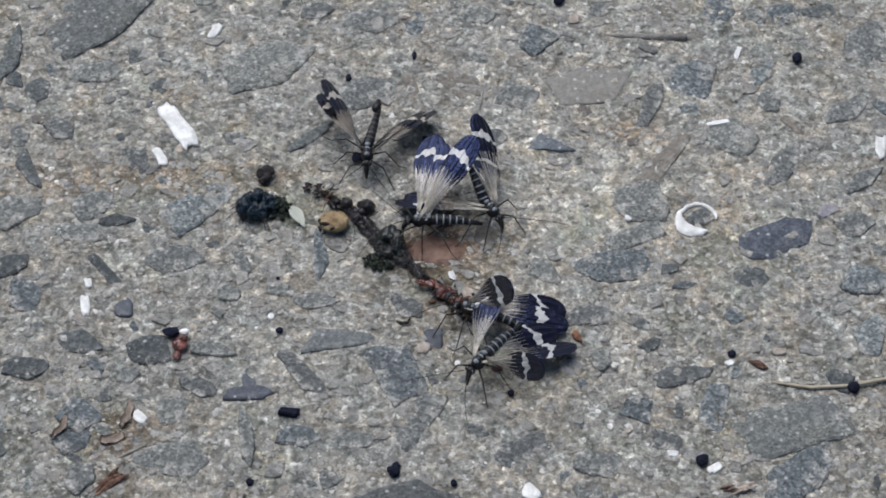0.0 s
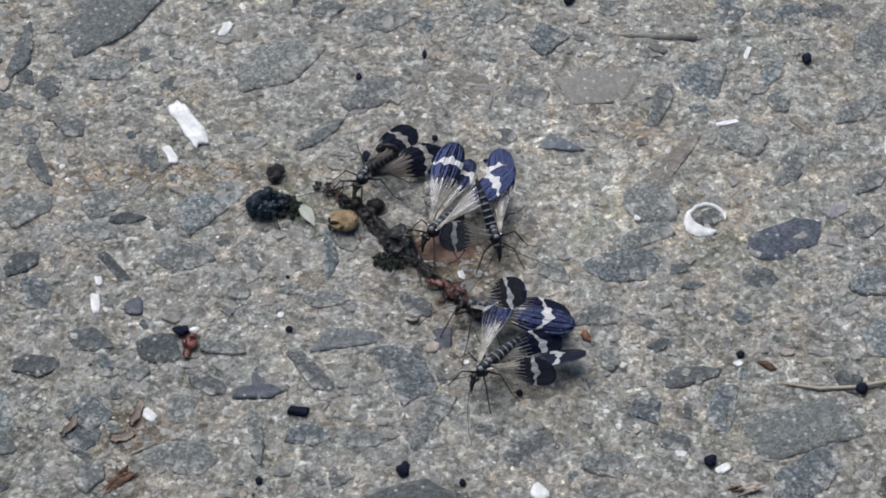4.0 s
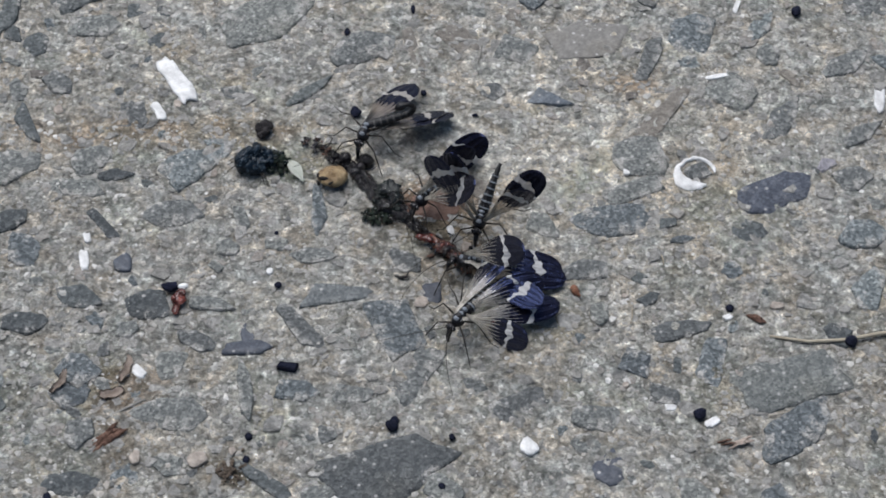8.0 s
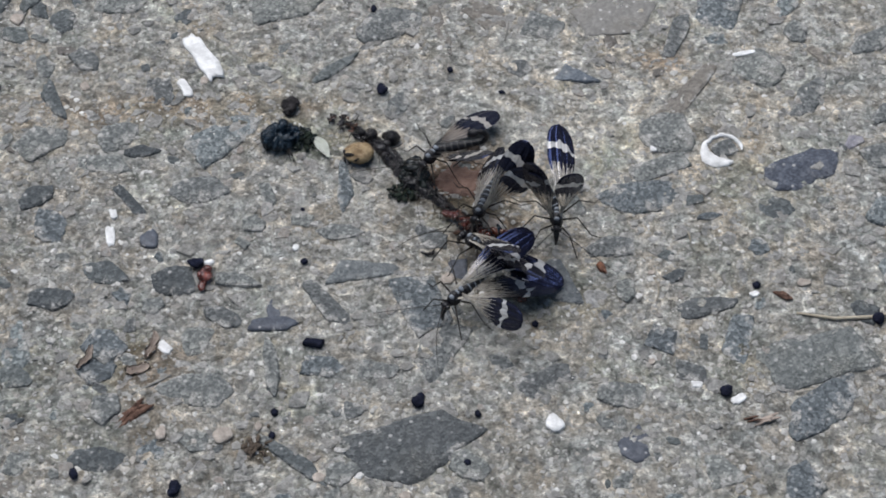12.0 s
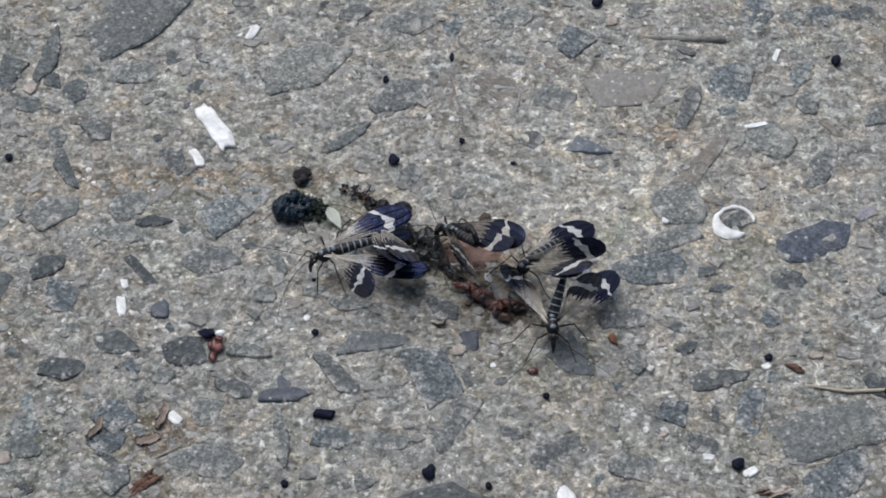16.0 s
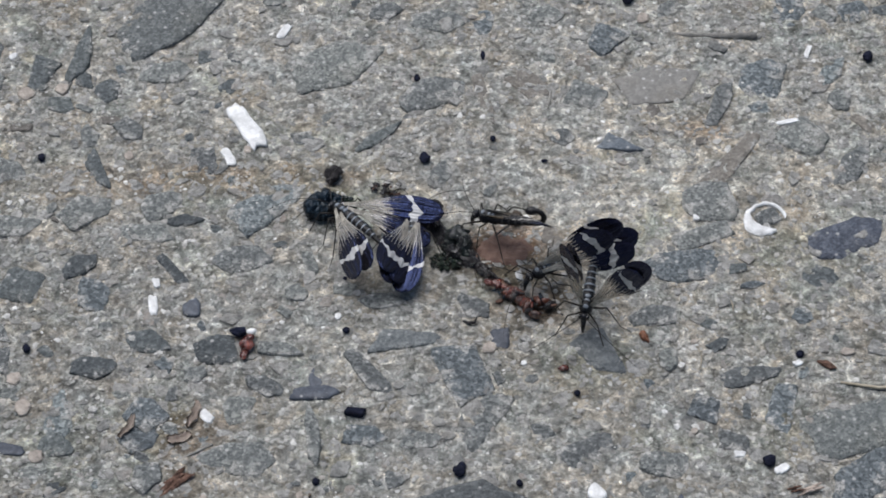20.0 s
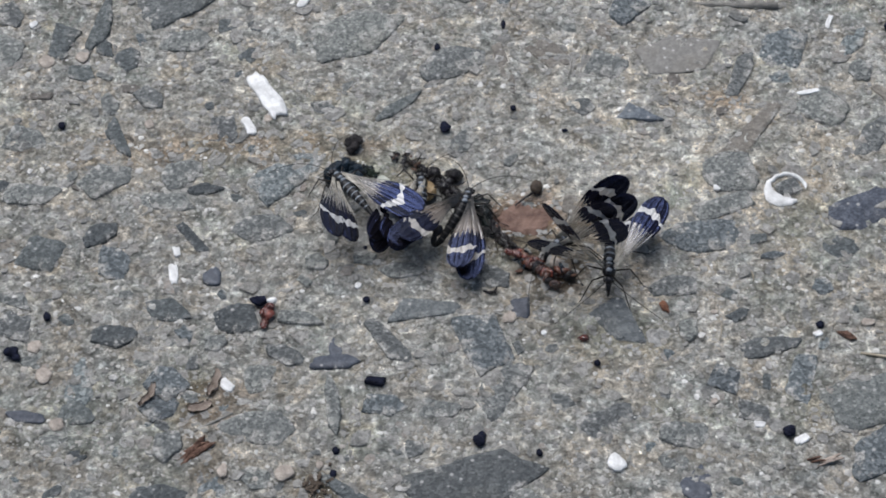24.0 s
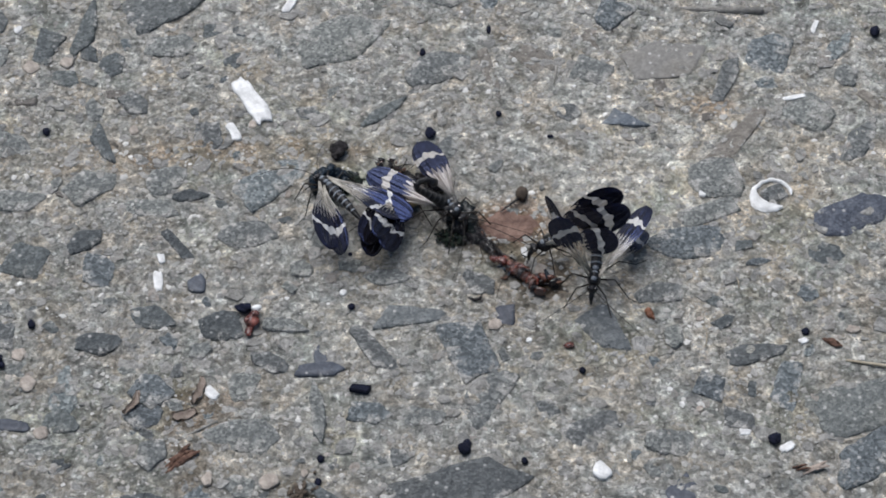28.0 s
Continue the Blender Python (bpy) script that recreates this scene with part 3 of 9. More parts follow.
def shell_ring(x, y):
    """A broken white ring, thick on one side."""
    bm = bmesh.new()
    n, rows = 34, []
    for i in range(n):
        a = radians(-5 + 300 * i / (n - 1))
        thick = 0.24 + 0.8 * math.exp(-(((math.degrees(a) - 232) / 52) ** 2)) + 0.08 * noise.noise(Vector((i * 0.6, 0, 4)))
        thick *= min(1.0, 0.35 + min(i, n - 1 - i) / 3.0)
        r = 2.4 + 0.45 * noise.noise(Vector((i * 0.35, 2, 1)))
        row = []
        for dr, z in ((thick, 0.0), (thick * 0.75, 0.3), (-thick * 0.6, 0.34), (-thick, 0.0)):
            row.append(bm.verts.new(((r + dr) * math.cos(a) * 1.05 * MM, (r + dr) * math.sin(a) * 1.05 * MM, z * MM)))
        rows.append(row)
    for p, q in zip(rows, rows[1:]):
        for k in range(3):
            bm.faces.new((p[k], p[k + 1], q[k + 1], q[k]))
    bm.faces.new(rows[0])
    bm.faces.new(rows[-1][::-1])
    ob = part("shell_ring", bm, WHITE)
    ob.matrix_basis = pose(x * MM, y * MM, 0.0001)
    return tagged(ob, "broken white ring-shaped shell fragment on the concrete", "shell")


shell_ring(39.5, -0.6)
stone(39.9, -0.4, 3.4, 3.0, 20, "grey", 0.0, 0.2)


def stick(name, points, radii, material, label, category, sides=7):
    bm = bmesh.new()
    tube(bm, [(x * MM, y * MM, z * MM) for x, y, z in points], [r * MM for r in radii], sides)
    return tagged(part(name, bm, material), label, category)


stick("straw", [(46.7, -29.4, 0.25), (51.5, -30.4, 0.35), (56.3, -30.2, 0.4), (61, -29.2, 0.5), (72, -28.4, 0.5)], [0.16, 0.24, 0.26, 0.28, 0.3], STRAW, "thin pale dry straw lying on the concrete", "straw")
stick("twig", [(28.0, 36.2, 0.0), (31, 35.7, 0.05), (36, 35.4, 0.1), (40.8, 35.4, 0.12)], [0.18, 0.4, 0.5, 0.6], TWIG, "short grey-brown twig on the concrete", "twig")
stick("twig", [(-37.6, -42.4, 0.2), (-35.4, -41.0, 0.3), (-32.8, -39.5, 0.35)], [0.12, 0.2, 0.16], TWIG, "short grey-brown twig on the concrete", "twig")
stick("twig", [(11, 24.9, 0.15), (10.6, 22, 0.25), (10.2, 20, 0.2)], [0.1, 0.14, 0.08], TWIG, "hair-thin dark twig on the concrete", "twig")


def crumb(name, x, y, size, material, label, category, seed, turn=0.0, rough=0.4, count=1):
    """A small uneven scrap, of one or more lumps grown together."""
    rng = random.Random(seed)
    bm = bmesh.new()
    for i in range(count):
        k = 1.0 if i == 0 else rng.uniform(0.4, 0.75)
        at = (0, 0) if i == 0 else (rng.uniform(-0.8, 0.8) * size[0], rng.uniform(-0.8, 0.8) * size[1])
        lump(bm, (at[0] * MM, at[1] * MM, size[2] * k * 0.75 * MM), [s * k * MM for s in size], seed + i * 1.3, rough, 1.8)
    ob = part(name, bm, material)
    ob.matrix_basis = pose(x * MM, y * MM, 0, 0, 0, turn)
    return tagged(ob, label, category)


stick("straw", [(33.7, -15.4, 0.12), (33.9, -16.4, 0.25), (33.9, -17.3, 0.12)], [0.05, 0.11, 0.07], STRAW, "tiny pale straw bit on the concrete", "straw", 5)
stick("straw", [(29.3, -24.5, 0.12), (29.2, -26.0, 0.28), (28.9, -27.3, 0.12)], [0.06, 0.12, 0.07], STRAW, "tiny pale straw bit on the concrete", "straw", 5)
crumb("amber_bit", 22.0, -21.8, (0.6, 0.9, 0.42), AMBER, "small translucent amber scrap on the concrete", "scrap", 3, 30, 0.55, 3)
stick("bark_sliver", [(-1.5, -19.0, 0.15), (-0.7, -19.5, 0.35), (0.0, -19.5, 0.45), (0.3, -18.6, 0.5)], [0.08, 0.24, 0.2, 0.07], BROWN_LUMP, "curled dark sliver on the concrete", "sliver", 6)
crumb("red_scrap", 11.5, -27.1, (0.8, 0.55, 0.4), FLESH, "tiny dark red scrap on the concrete", "scrap", 5, 20, 0.5, 2)
crumb("rust_flake", 45.3, -26.5, (1.15, 0.6, 0.35), RUST, "reddish-brown bark flake on the concrete", "flake", 6, -25, 0.55, 3)
def charcoal_chip(x, y, turn):
    """A little broken oblong of charcoal."""
    bm = bmesh.new()
    made = bmesh.ops.create_cube(bm, size=1.0)["verts"]
    for v in made:
        v.co = Vector((v.co.x * 2.5 + 0.25 * v.co.y, v.co.y * (1.1 + 0.25 * v.co.x), 0.4 + v.co.z * 0.8 + 0.12 * v.co.x)) * MM
    bmesh.ops.bevel(bm, geom=bm.edges[:], offset=0.12 * MM, segments=2, affect="EDGES")
    ob = part("black_chip", bm, DROPPING, smooth=False)
    ob.matrix_basis = pose(x * MM, y * MM, 0.0001, 0, 0, turn)
    return tagged(ob, "small black oblong charcoal chip on the concrete", "chip")


charcoal_chip(-15.1, -34.4, -12)
def soil_patch(x, y):
    """A thin smear of brown soil in small crumbs."""
    rng = random.Random(9)
    bm = bmesh.new()
    for i in range(70):
        a, q, s = rng.uniform(0, math.tau), abs(rng.gauss(0, 0.5)), rng.uniform(0.1, 0.34)
        lump(bm, (2.4 * q * math.cos(a) * MM, 2.6 * q * math.sin(a) * MM, s * 0.3 * MM), (s * 1.3 * MM, s * MM, s * 0.6 * MM), i, 0.5, 2.0, 1, a)
    ob = part("soil_crumbs", bm, POD)
    ob.matrix_basis = pose(x * MM, y * MM, 0.0001)
    return tagged(ob, "thin smear of dark brown soil crumbs on the concrete", "soil")


soil_patch(-21.8, -50.4)


def bark_shred(x, y, turn, seed, size=1.0, count=6, material=RUST, look_of="frayed rust-red bark fibres on the concrete"):
    """A frayed tuft of bark fibres."""
    rng = random.Random(seed)
    root = tagged(new("bark_shred"), look_of, "bark")
    for i in range(count):
        bm = bmesh.new()
        a, l = rng.uniform(-0.3, 0.3), rng.uniform(2.4, 5.2) * size
        ox, oy = rng.uniform(-0.8, 0.8) * size, rng.uniform(-0.8, 0.8) * size
        pts = [((ox + math.cos(a) * l * t) * MM, (oy + math.sin(a) * l * t + 0.12 * size * math.sin(t * 4 + i)) * MM, (0.25 + 0.3 * math.sin(t * 3)) * MM) for t in (-0.5, -0.2, 0.1, 0.35, 0.5)]
        tube(bm, pts, [r * rng.uniform(0.7, 1.3) * size * MM for r in (0.1, 0.28, 0.34, 0.26, 0.08)], 6)
        part("fibre", bm, material, root)
    root.matrix_basis = pose(x * MM, y * MM, 0, 0, 0, turn)
    return root


bark_shred(-37.2, -45.4, 40, 1, 1.0, 8)
bark_shred(41.5, -46.3, 3, 2, 0.55, 7, DRY_LEAF, "frayed pale brown bark fibres on the concrete")
bark_shred(39.6, -46.2, -4, 7, 0.5, 5, RUST)


def dry_flake(x, y, length, width, turn, seed):
    """A thin curled flake of dead leaf with a frayed border."""
    bm = bmesh.new()
    rows = []
    for i in range(15):
        t = i / 14
        w = width * (0.35 + 0.65 * math.sin(math.pi * (0.12 + 0.8 * t))) * (1 + 0.45 * noise.noise(Vector((t * 5, seed, 1))))
        bend = 0.35 * length * (t - 0.5) ** 2 + 0.25 * noise.noise(Vector((t * 3, seed, 7)))
        row = []
        for q in range(7):
            u = q / 3 - 1
            edge = 0.2 * noise.noise(Vector((t * 9, u * 3, seed)))
            row.append(bm.verts.new(((t - 0.5) * length * MM, (bend + u * w * 0.5 + edge) * MM, (0.12 + 0.45 * u * u * (1 - t) + 0.3 * abs(noise.noise(Vector((t * 4, u * 2, seed + 3))))) * MM)))
        rows.append(row)
    for a, b in zip(rows, rows[1:]):
        for k in range(6):
            bm.faces.new((a[k], b[k], b[k + 1], a[k + 1]))
    bmesh.ops.solidify(bm, geom=bm.faces[:], thickness=0.08 * MM)
    ob = part("dry_flake", bm, DRY_LEAF)
    ob.matrix_basis = pose(x * MM, y * MM, 0.0002, 0, 0, turn)
    return tagged(ob, "curled pale brown dead leaf flake on the concrete", "leaf flake", group="dead leaf flakes")


dry_flake(-35.4, -34.6, 4.6, 1.1, 80, 4)
dry_flake(-43.6, -36.6, 4.2, 1.0, 70, 9)
dry_flake(-37.0, -38.6, 3.2, 1.6, 20, 14)


def red_remains(x, y):
    """A scrap of an insect: black head end, white plate, red wet body."""
    root = tagged(new("insect_scrap"), "red and black insect scrap with a white plate", "insect remains")
    for name, at, size, mat, seed in (("red_body", (0.1, -0.6, 0.45), (0.75, 0.95, 0.5), FLESH, 1), ("black_end", (-0.9, 1.0, 0.5), (0.9, 0.6, 0.5), DROPPING, 2),
                                      ("white_plate", (0.5, 0.8, 0.8), (0.55, 0.36, 0.22), WHITE, 3), ("red_body", (-0.2, -2.0, 0.3), (0.4, 0.7, 0.3), FLESH, 4), ("red_body", (0.4, -0.1, 0.85), (0.5, 0.4, 0.3), FLESH, 6), ("red_body", (-0.4, -0.9, 0.8), (0.35, 0.45, 0.3), FLESH, 7)):
        bm = bmesh.new()
        lump(bm, [v * 1.2 * MM for v in at], [v * 1.25 * MM for v in size], seed, 0.3, 1.7, 3)
        part(name, bm, mat, root)
    root.matrix_basis = pose(x * MM, y * MM, 0)


red_remains(-29.6, -22.4)


# ---- the carrion ----
def curled_grub(x, y):
    """A curled, wet blue-black grub, ringed, with moss grown over one end."""
    root = tagged(new("curled_grub"), "curled wet blue-black dead grub beside green moss", "grub")
    n = 12
    jog = random.Random(5)
    for i in range(n):
        t = i / (n - 1)
        a = radians(10 + 285 * t)
        r = (0.66 + 0.6 * math.sin(math.pi * (0.1 + 0.8 * t))) * jog.uniform(0.8, 1.15)
        reach = 1.75 - 0.4 * t + jog.uniform(-0.12, 0.12)
        cx, cy = math.cos(a) * reach * 1.15 - 0.5, math.sin(a) * reach
        bm = bmesh.new()
        lump(bm, (cx * MM, cy * MM, (0.15 + r * 0.95) * MM), (0.85 * MM, r * 1.0 * MM, r * 1.0 * MM), i * 0.7, 0.2, 1.9, 3, a + math.pi / 2 + jog.uniform(-0.2, 0.2))
        part("segment", bm, BLUE_BLACK, root)
        for q in range(2):
            e, s = jog.uniform(0, math.tau), jog.uniform(0.1, 0.26)
            bm = bmesh.new()
            lump(bm, ((cx + math.cos(e) * r * 0.7) * MM, (cy + math.sin(e) * r * 0.7) * MM, (0.35 + r * jog.uniform(1.0, 1.6)) * MM), (s * 1.3 * MM, s * MM, s * 0.8 * MM), q + i, 0.35, 1.9, 2, e)
            part("nodule", bm, BLUE_BLACK if q else TEAL, root)
    bm = bmesh.new()
    lump(bm, (-0.4 * MM, -0.1 * MM, 0.9 * MM), (1.75 * MM, 1.5 * MM, 0.95 * MM), 3, 0.45, 2.4, 4)
    part("body_core", bm, BLUE_BLACK, root)
    rng = random.Random(12)
    for i in range(64):
        bm = bmesh.new()
        s = rng.uniform(0.16, 0.46)
        a, q = rng.uniform(0, math.tau), math.sqrt(rng.random())
        lump(bm, ((2.4 + 1.9 * q * math.cos(a)) * MM, (0.6 + 2.0 * q * math.sin(a)) * MM, (0.25 + rng.uniform(0.3, 1.5) * (1.1 - q)) * MM), (s * 1.2 * MM, s * MM, s * 0.8 * MM), i, 0.5, 2.5, 2, a)
        part("moss_tuft", bm, MOSS if i % 4 else TEAL, root)
    for i in range(7):
        a = rng.uniform(2.4, 5.6)
        bm = bmesh.new()
        tube(bm, [((math.cos(a) * u - 0.5) * MM, math.sin(a) * u * MM, z * MM) for u, z in ((1.8, 1.0), (3.0, 0.9), (3.9, 0.15))], [0.08 * MM, 0.06 * MM, 0.03 * MM], 5)
        part("bristle", bm, LEG, root)
    root.matrix_basis = pose(x * MM, y * MM, 0)
    return root


curled_grub(-19.9, 0.6)


def pale_leaf(x, y, turn):
    bm = bmesh.new()
    rows = []
    for i in range(9):
        t = i / 8
        w = 0.82 * math.sin(math.pi * t ** 0.8) ** 1.1 + 0.05
        rows.append([bm.verts.new(((t - 0.5) * 4.4 * MM, u * w * MM, (0.35 + 0.25 * abs(u) + 0.2 * math.sin(t * 4)) * MM)) for u in (-1, -0.5, 0, 0.5, 1)])
    for a, b in zip(rows, rows[1:]):
        for k in range(4):
            bm.faces.new((a[k], b[k], b[k + 1], a[k + 1]))
    back = bmesh.ops.solidify(bm, geom=bm.faces[:], thickness=0.12 * MM)
    ob = part("leaf_scrap", bm, LEAF, smooth=False)
    ob.matrix_basis = pose(x * MM, y * MM, 0.0001, 0, 0, turn)
    return tagged(ob, "small pale green leaf scrap on the concrete", "leaf")


pale_leaf(-14.9, -0.6, -62)


def tan_shell(x, y):
    """An empty tan husk; dark lumps on its solid wall imitate the shade in holes."""
    root = tagged(new("seed_husk"), "round tan husk with dark holes", "husk")
    bm = bmesh.new()
    lump(bm, (0, 0, 0.95 * MM), (2.15 * MM, 1.75 * MM, 1.1 * MM), 2, 0.1, 1.9, 3)
    part("husk_wall", bm, SHELL, root)
    for hx, hy, hz, lx, ly, turn in ((-1.3, -0.75, 1.55, 0.85, 0.3, -0.35), (-1.9, 0.15, 1.3, 0.3, 0.42, 0.3), (-0.4, -1.5, 1.25, 0.5, 0.14, 0.2), (0.6, 1.2, 1.5, 0.5, 0.1, -0.5), (-2.1, -0.7, 0.8, 0.2, 0.5, 0.1)):
        bm = bmesh.new()
        lump(bm, (hx * MM, hy * MM, hz * MM), (lx * MM, ly * MM, 0.3 * MM), hx, 0.2, 1.6, 2, turn)
        part("hole_rim", bm, BROWN_LUMP, root, "dark lump standing in for a shaded hole in the husk")
    root.matrix_basis = pose(x * MM, y * MM, 0, 0, 0, 10)


tan_shell(-9.9, -2.0)


def carrion():
    """A dried, torn insect body stretched over the concrete, in pieces."""
    root = tagged(new("insect_remains"), "torn dark purple-brown remains of an insect with red flesh", "insect remains")
    rng = random.Random(31)
    spine = [(-13.6, 5.2), (-11.2, 3.4), (-8.6, 1.6), (-6.4, -0.9), (-4.3, -3.8), (-2.1, -6.4), (0.3, -9.1), (2.2, -11.4), (4.6, -13.2)]
    wide = [0.35, 0.55, 0.75, 0.85, 1.3, 1.6, 1.1, 0.8, 0.7]

    def along(t):
        i = min(int(t), len(spine) - 2)
        u = t - i
        return [spine[i][k] * (1 - u) + spine[i + 1][k] * u for k in (0, 1)] + [wide[i] * (1 - u) + wide[i + 1] * u]

    def scrap(name, at, size, material, seed, rough=0.6, turn=0.0, label="", level=2):
        bm = bmesh.new()
        lump(bm, [v * MM for v in at], [v * MM for v in size], seed, rough, 2.1, level, turn)
        return part(name, bm, material, root, label)

    # the flattened, crumpled trunk: a long torn skin with folds running along it
    for lean, low, high, seed, material in ((0.0, 1.6, 7.99, 2, CARRION), (0.55, 3.2, 6.6, 8, DUSTY), (-0.5, 2.4, 5.8, 15, CARRION)):
        bm = bmesh.new()
        n = 60
        rows = []
        for i in range(n):
            x, y, w = along(low + i / (n - 1) * (high - low))
            w *= (1.0 if lean == 0 else 0.62) * (1.0 + 0.7 * noise.noise(Vector((x * 0.8, y * 0.8, seed + 3))))
            row = []
            for q in range(15):
                u = q / 7 - 1
                fold = 0.32 * math.sin(u * 7 + 2.5 * noise.noise(Vector((x * 0.5, y * 0.5, seed)))) * (1 - u * u)
                z = 0.1 + 0.85 * w * (1 - u * u) * (0.7 + 0.8 * noise.noise(Vector((x * 0.9 + u, y * 0.9, seed)))) + w * fold + 0.22 * noise.noise(Vector((x * 3 + u * 4, y * 3, seed + 5)))
                row.append(bm.verts.new(((x + 0.66 * (u + lean) * w) * MM, (y + 0.75 * (u + lean) * w) * MM, z * MM)))
            rows.append(row)
        for a, b in zip(rows, rows[1:]):
            for k in range(14):
                bm.faces.new((a[k], a[k + 1], b[k + 1], b[k]))
        bmesh.ops.recalc_face_normals(bm, faces=bm.faces[:])
        part("torn_skin", bm, material, root, "dark crumpled wet skin")
    for i in range(70):
        x, y, w = along(1.0 + i / 69 * 6.8)
        s = w * rng.uniform(0.06, 0.2)
        at = (x + rng.gauss(0, 0.75) * w, y + rng.gauss(0, 0.75) * w, 0.1 + rng.uniform(0.05, 0.8) * w * 0.8)
        scrap("fragment", at, (s * rng.uniform(0.9, 3.0), s * 0.8, s * 0.6), (CARRION, DUSTY, CARRION, RUST, BROWN_LUMP, TEAL)[i % 6], i * 1.1, 0.6, rng.uniform(0, 3))
    # the grey-green swollen gut beside it
    for i, (x, y, r, h) in enumerate(((-2.2, -4.9, 1.75, 1.5), (-3.4, -5.9, 1.2, 1.0), (-1.5, -6.3, 1.4, 1.2), (-2.7, -7.3, 1.3, 1.0), (-3.6, -4.2, 0.8, 0.9), (-1.0, -7.6, 0.9, 0.8))):
        scrap("gut_lump", (x, y, h * 0.7), (r, r * 0.85, h), (GUT, TEAL, GUT, CARRION)[i % 4], i * 2.3 + 1, 0.34, i * 0.9, "grey-green wet swollen lump", 4)
    for i in range(20):
        a, q, s = rng.uniform(0, math.tau), math.sqrt(rng.random()), rng.uniform(0.08, 0.2)
        scrap("fragment", (-2.5 + 2.3 * q * math.cos(a), -5.9 + 2.6 * q * math.sin(a), 0.3 + 1.7 * math.sqrt(max(0, 1 - q * q))), (s * 1.5, s, s * 0.7), (CARRION, DUSTY, GUT, CARRION, TEAL)[i % 5], i + 330, 0.5, a)
    # crumbs and leg stumps at the far end
    for i in range(46):
        x, y, w = along(rng.uniform(0, 2.3))
        s = rng.uniform(0.12, 0.36)
        scrap("fragment", (x + rng.uniform(-1.1, 1.1), y + rng.uniform(-1.1, 0.9), rng.uniform(0.1, 0.7)), (s * 1.9, s, s * 0.6), (RUST, DUSTY, CARRION, CARRION, DUSTY, AMBER_FLESH)[i % 6], i + 200, 0.55, rng.uniform(0, 3))
    for x, y, s, mat in ((-8.2, 1.6, 0.85, DUSTY), (-5.4, 0.9, 1.05, DUSTY), (-6.1, 0.2, 0.7, CARRION), (-9.6, 2.2, 0.62, DUSTY), (-6.9, -1.0, 0.8, CARRION), (-6.3, -2.0, 0.7, DUSTY)):
        scrap("round_lump", (x, y, s * 0.8), (s, s * 0.85, s * 0.85), mat, x, 0.26, 0.4, "purple-black round lump", 3)
    # a red strip, then the ringed orange-brown end that curls round
    for i, (x, y, l) in enumerate(((1.9, -13.0, 0.7), (2.9, -13.4, 0.85), (3.9, -13.7, 0.7), (4.8, -14.2, 0.6), (5.5, -14.6, 0.75), (3.3, -12.9, 0.5))):
        scrap("flesh", (x, y, 0.95 + 0.15 * math.sin(i * 2)), (l, 0.46 + 0.1 * (i % 2), 0.5), FLESH, i, 0.3, -0.5 + 0.25 * math.sin(i * 3), "red wet flesh", 3)
    for i in range(15):
        t = i / 14
        if t < 0.55:
            x, y, a = 4.5 + 4.6 * t, -14.5 - 3.9 * t, -0.75
        else:
            a = -0.8 - (t - 0.55) / 0.45 * 4.2
            x, y = 8.4 + 1.5 * math.sin(a + 2.2), -17.1 + 1.2 * math.cos(a + 2.2) - 0.3
        k = rng.uniform(0.75, 1.1)
        scrap("flesh_ring", (x, y, 0.75 + rng.uniform(-0.1, 0.2)), (0.42 * k, (1.0 - 0.2 * t) * k, 0.75 * k), (AMBER_FLESH, FLESH, AMBER_FLESH, CARRION, AMBER_FLESH)[i % 5], i + 30, 0.2, a + rng.uniform(-0.15, 0.15), "glossy orange-brown ring of flesh", 3)
    for i in range(30):
        t = rng.random()
        s = rng.uniform(0.12, 0.34)
        scrap("flesh", (2.6 + 6.4 * t + rng.uniform(-0.9, 0.9), -13.0 - 4.4 * t + rng.uniform(-0.9, 0.9), rng.uniform(0.3, 1.1)), (s * 1.6, s, s * 0.8), (AMBER_FLESH, CARRION, FLESH, CARRION)[i % 4], i + 70, 0.5, rng.uniform(-1.4, 0.4))
    for i in range(34):
        t = rng.random()
        s = rng.uniform(0.10, 0.30)
        scrap("fragment", (3.0 + 7.0 * t + rng.gauss(0, 0.8), -13.2 - 4.6 * t + rng.gauss(0, 0.8), rng.uniform(0.1, 1.5)), (s * 2.4, s, s * 0.7), (CARRION, RUST, CARRION, BLUE_BLACK)[i % 4], i + 500, 0.55, rng.uniform(0, 3))
    for i in range(54):
        s = rng.uniform(0.12, 0.38)
        a, q = rng.uniform(0, math.tau), math.sqrt(rng.random())
        scrap("moss_tuft", (-3.9 + 2.4 * q * math.cos(a), -8.7 + 1.5 * q * math.sin(a), 0.15 + rng.uniform(0.1, 0.9) * (1.15 - q)), (s * 1.2, s, s * 0.9), MOSS if i % 3 else TEAL, i + 40, 0.5, a, "dark green moss")
    for i in range(24):
        x, y, w = along(rng.uniform(0, 7.9))
        a = rng.uniform(0, math.tau)
        l = rng.uniform(1.3, 3.4)
        bm = bmesh.new()
        tube(bm, [(x * MM, y * MM, 0.6 * MM), ((x + math.cos(a) * l * 0.6) * MM, (y + math.sin(a) * l * 0.6) * MM, 1.0 * MM), ((x + math.cos(a + 0.4) * l) * MM, (y + math.sin(a + 0.4) * l) * MM, 0.15 * MM)], [0.09 * MM, 0.07 * MM, 0.03 * MM], 5)
        part("bristle", bm, LEG, root)
    return root


carrion()


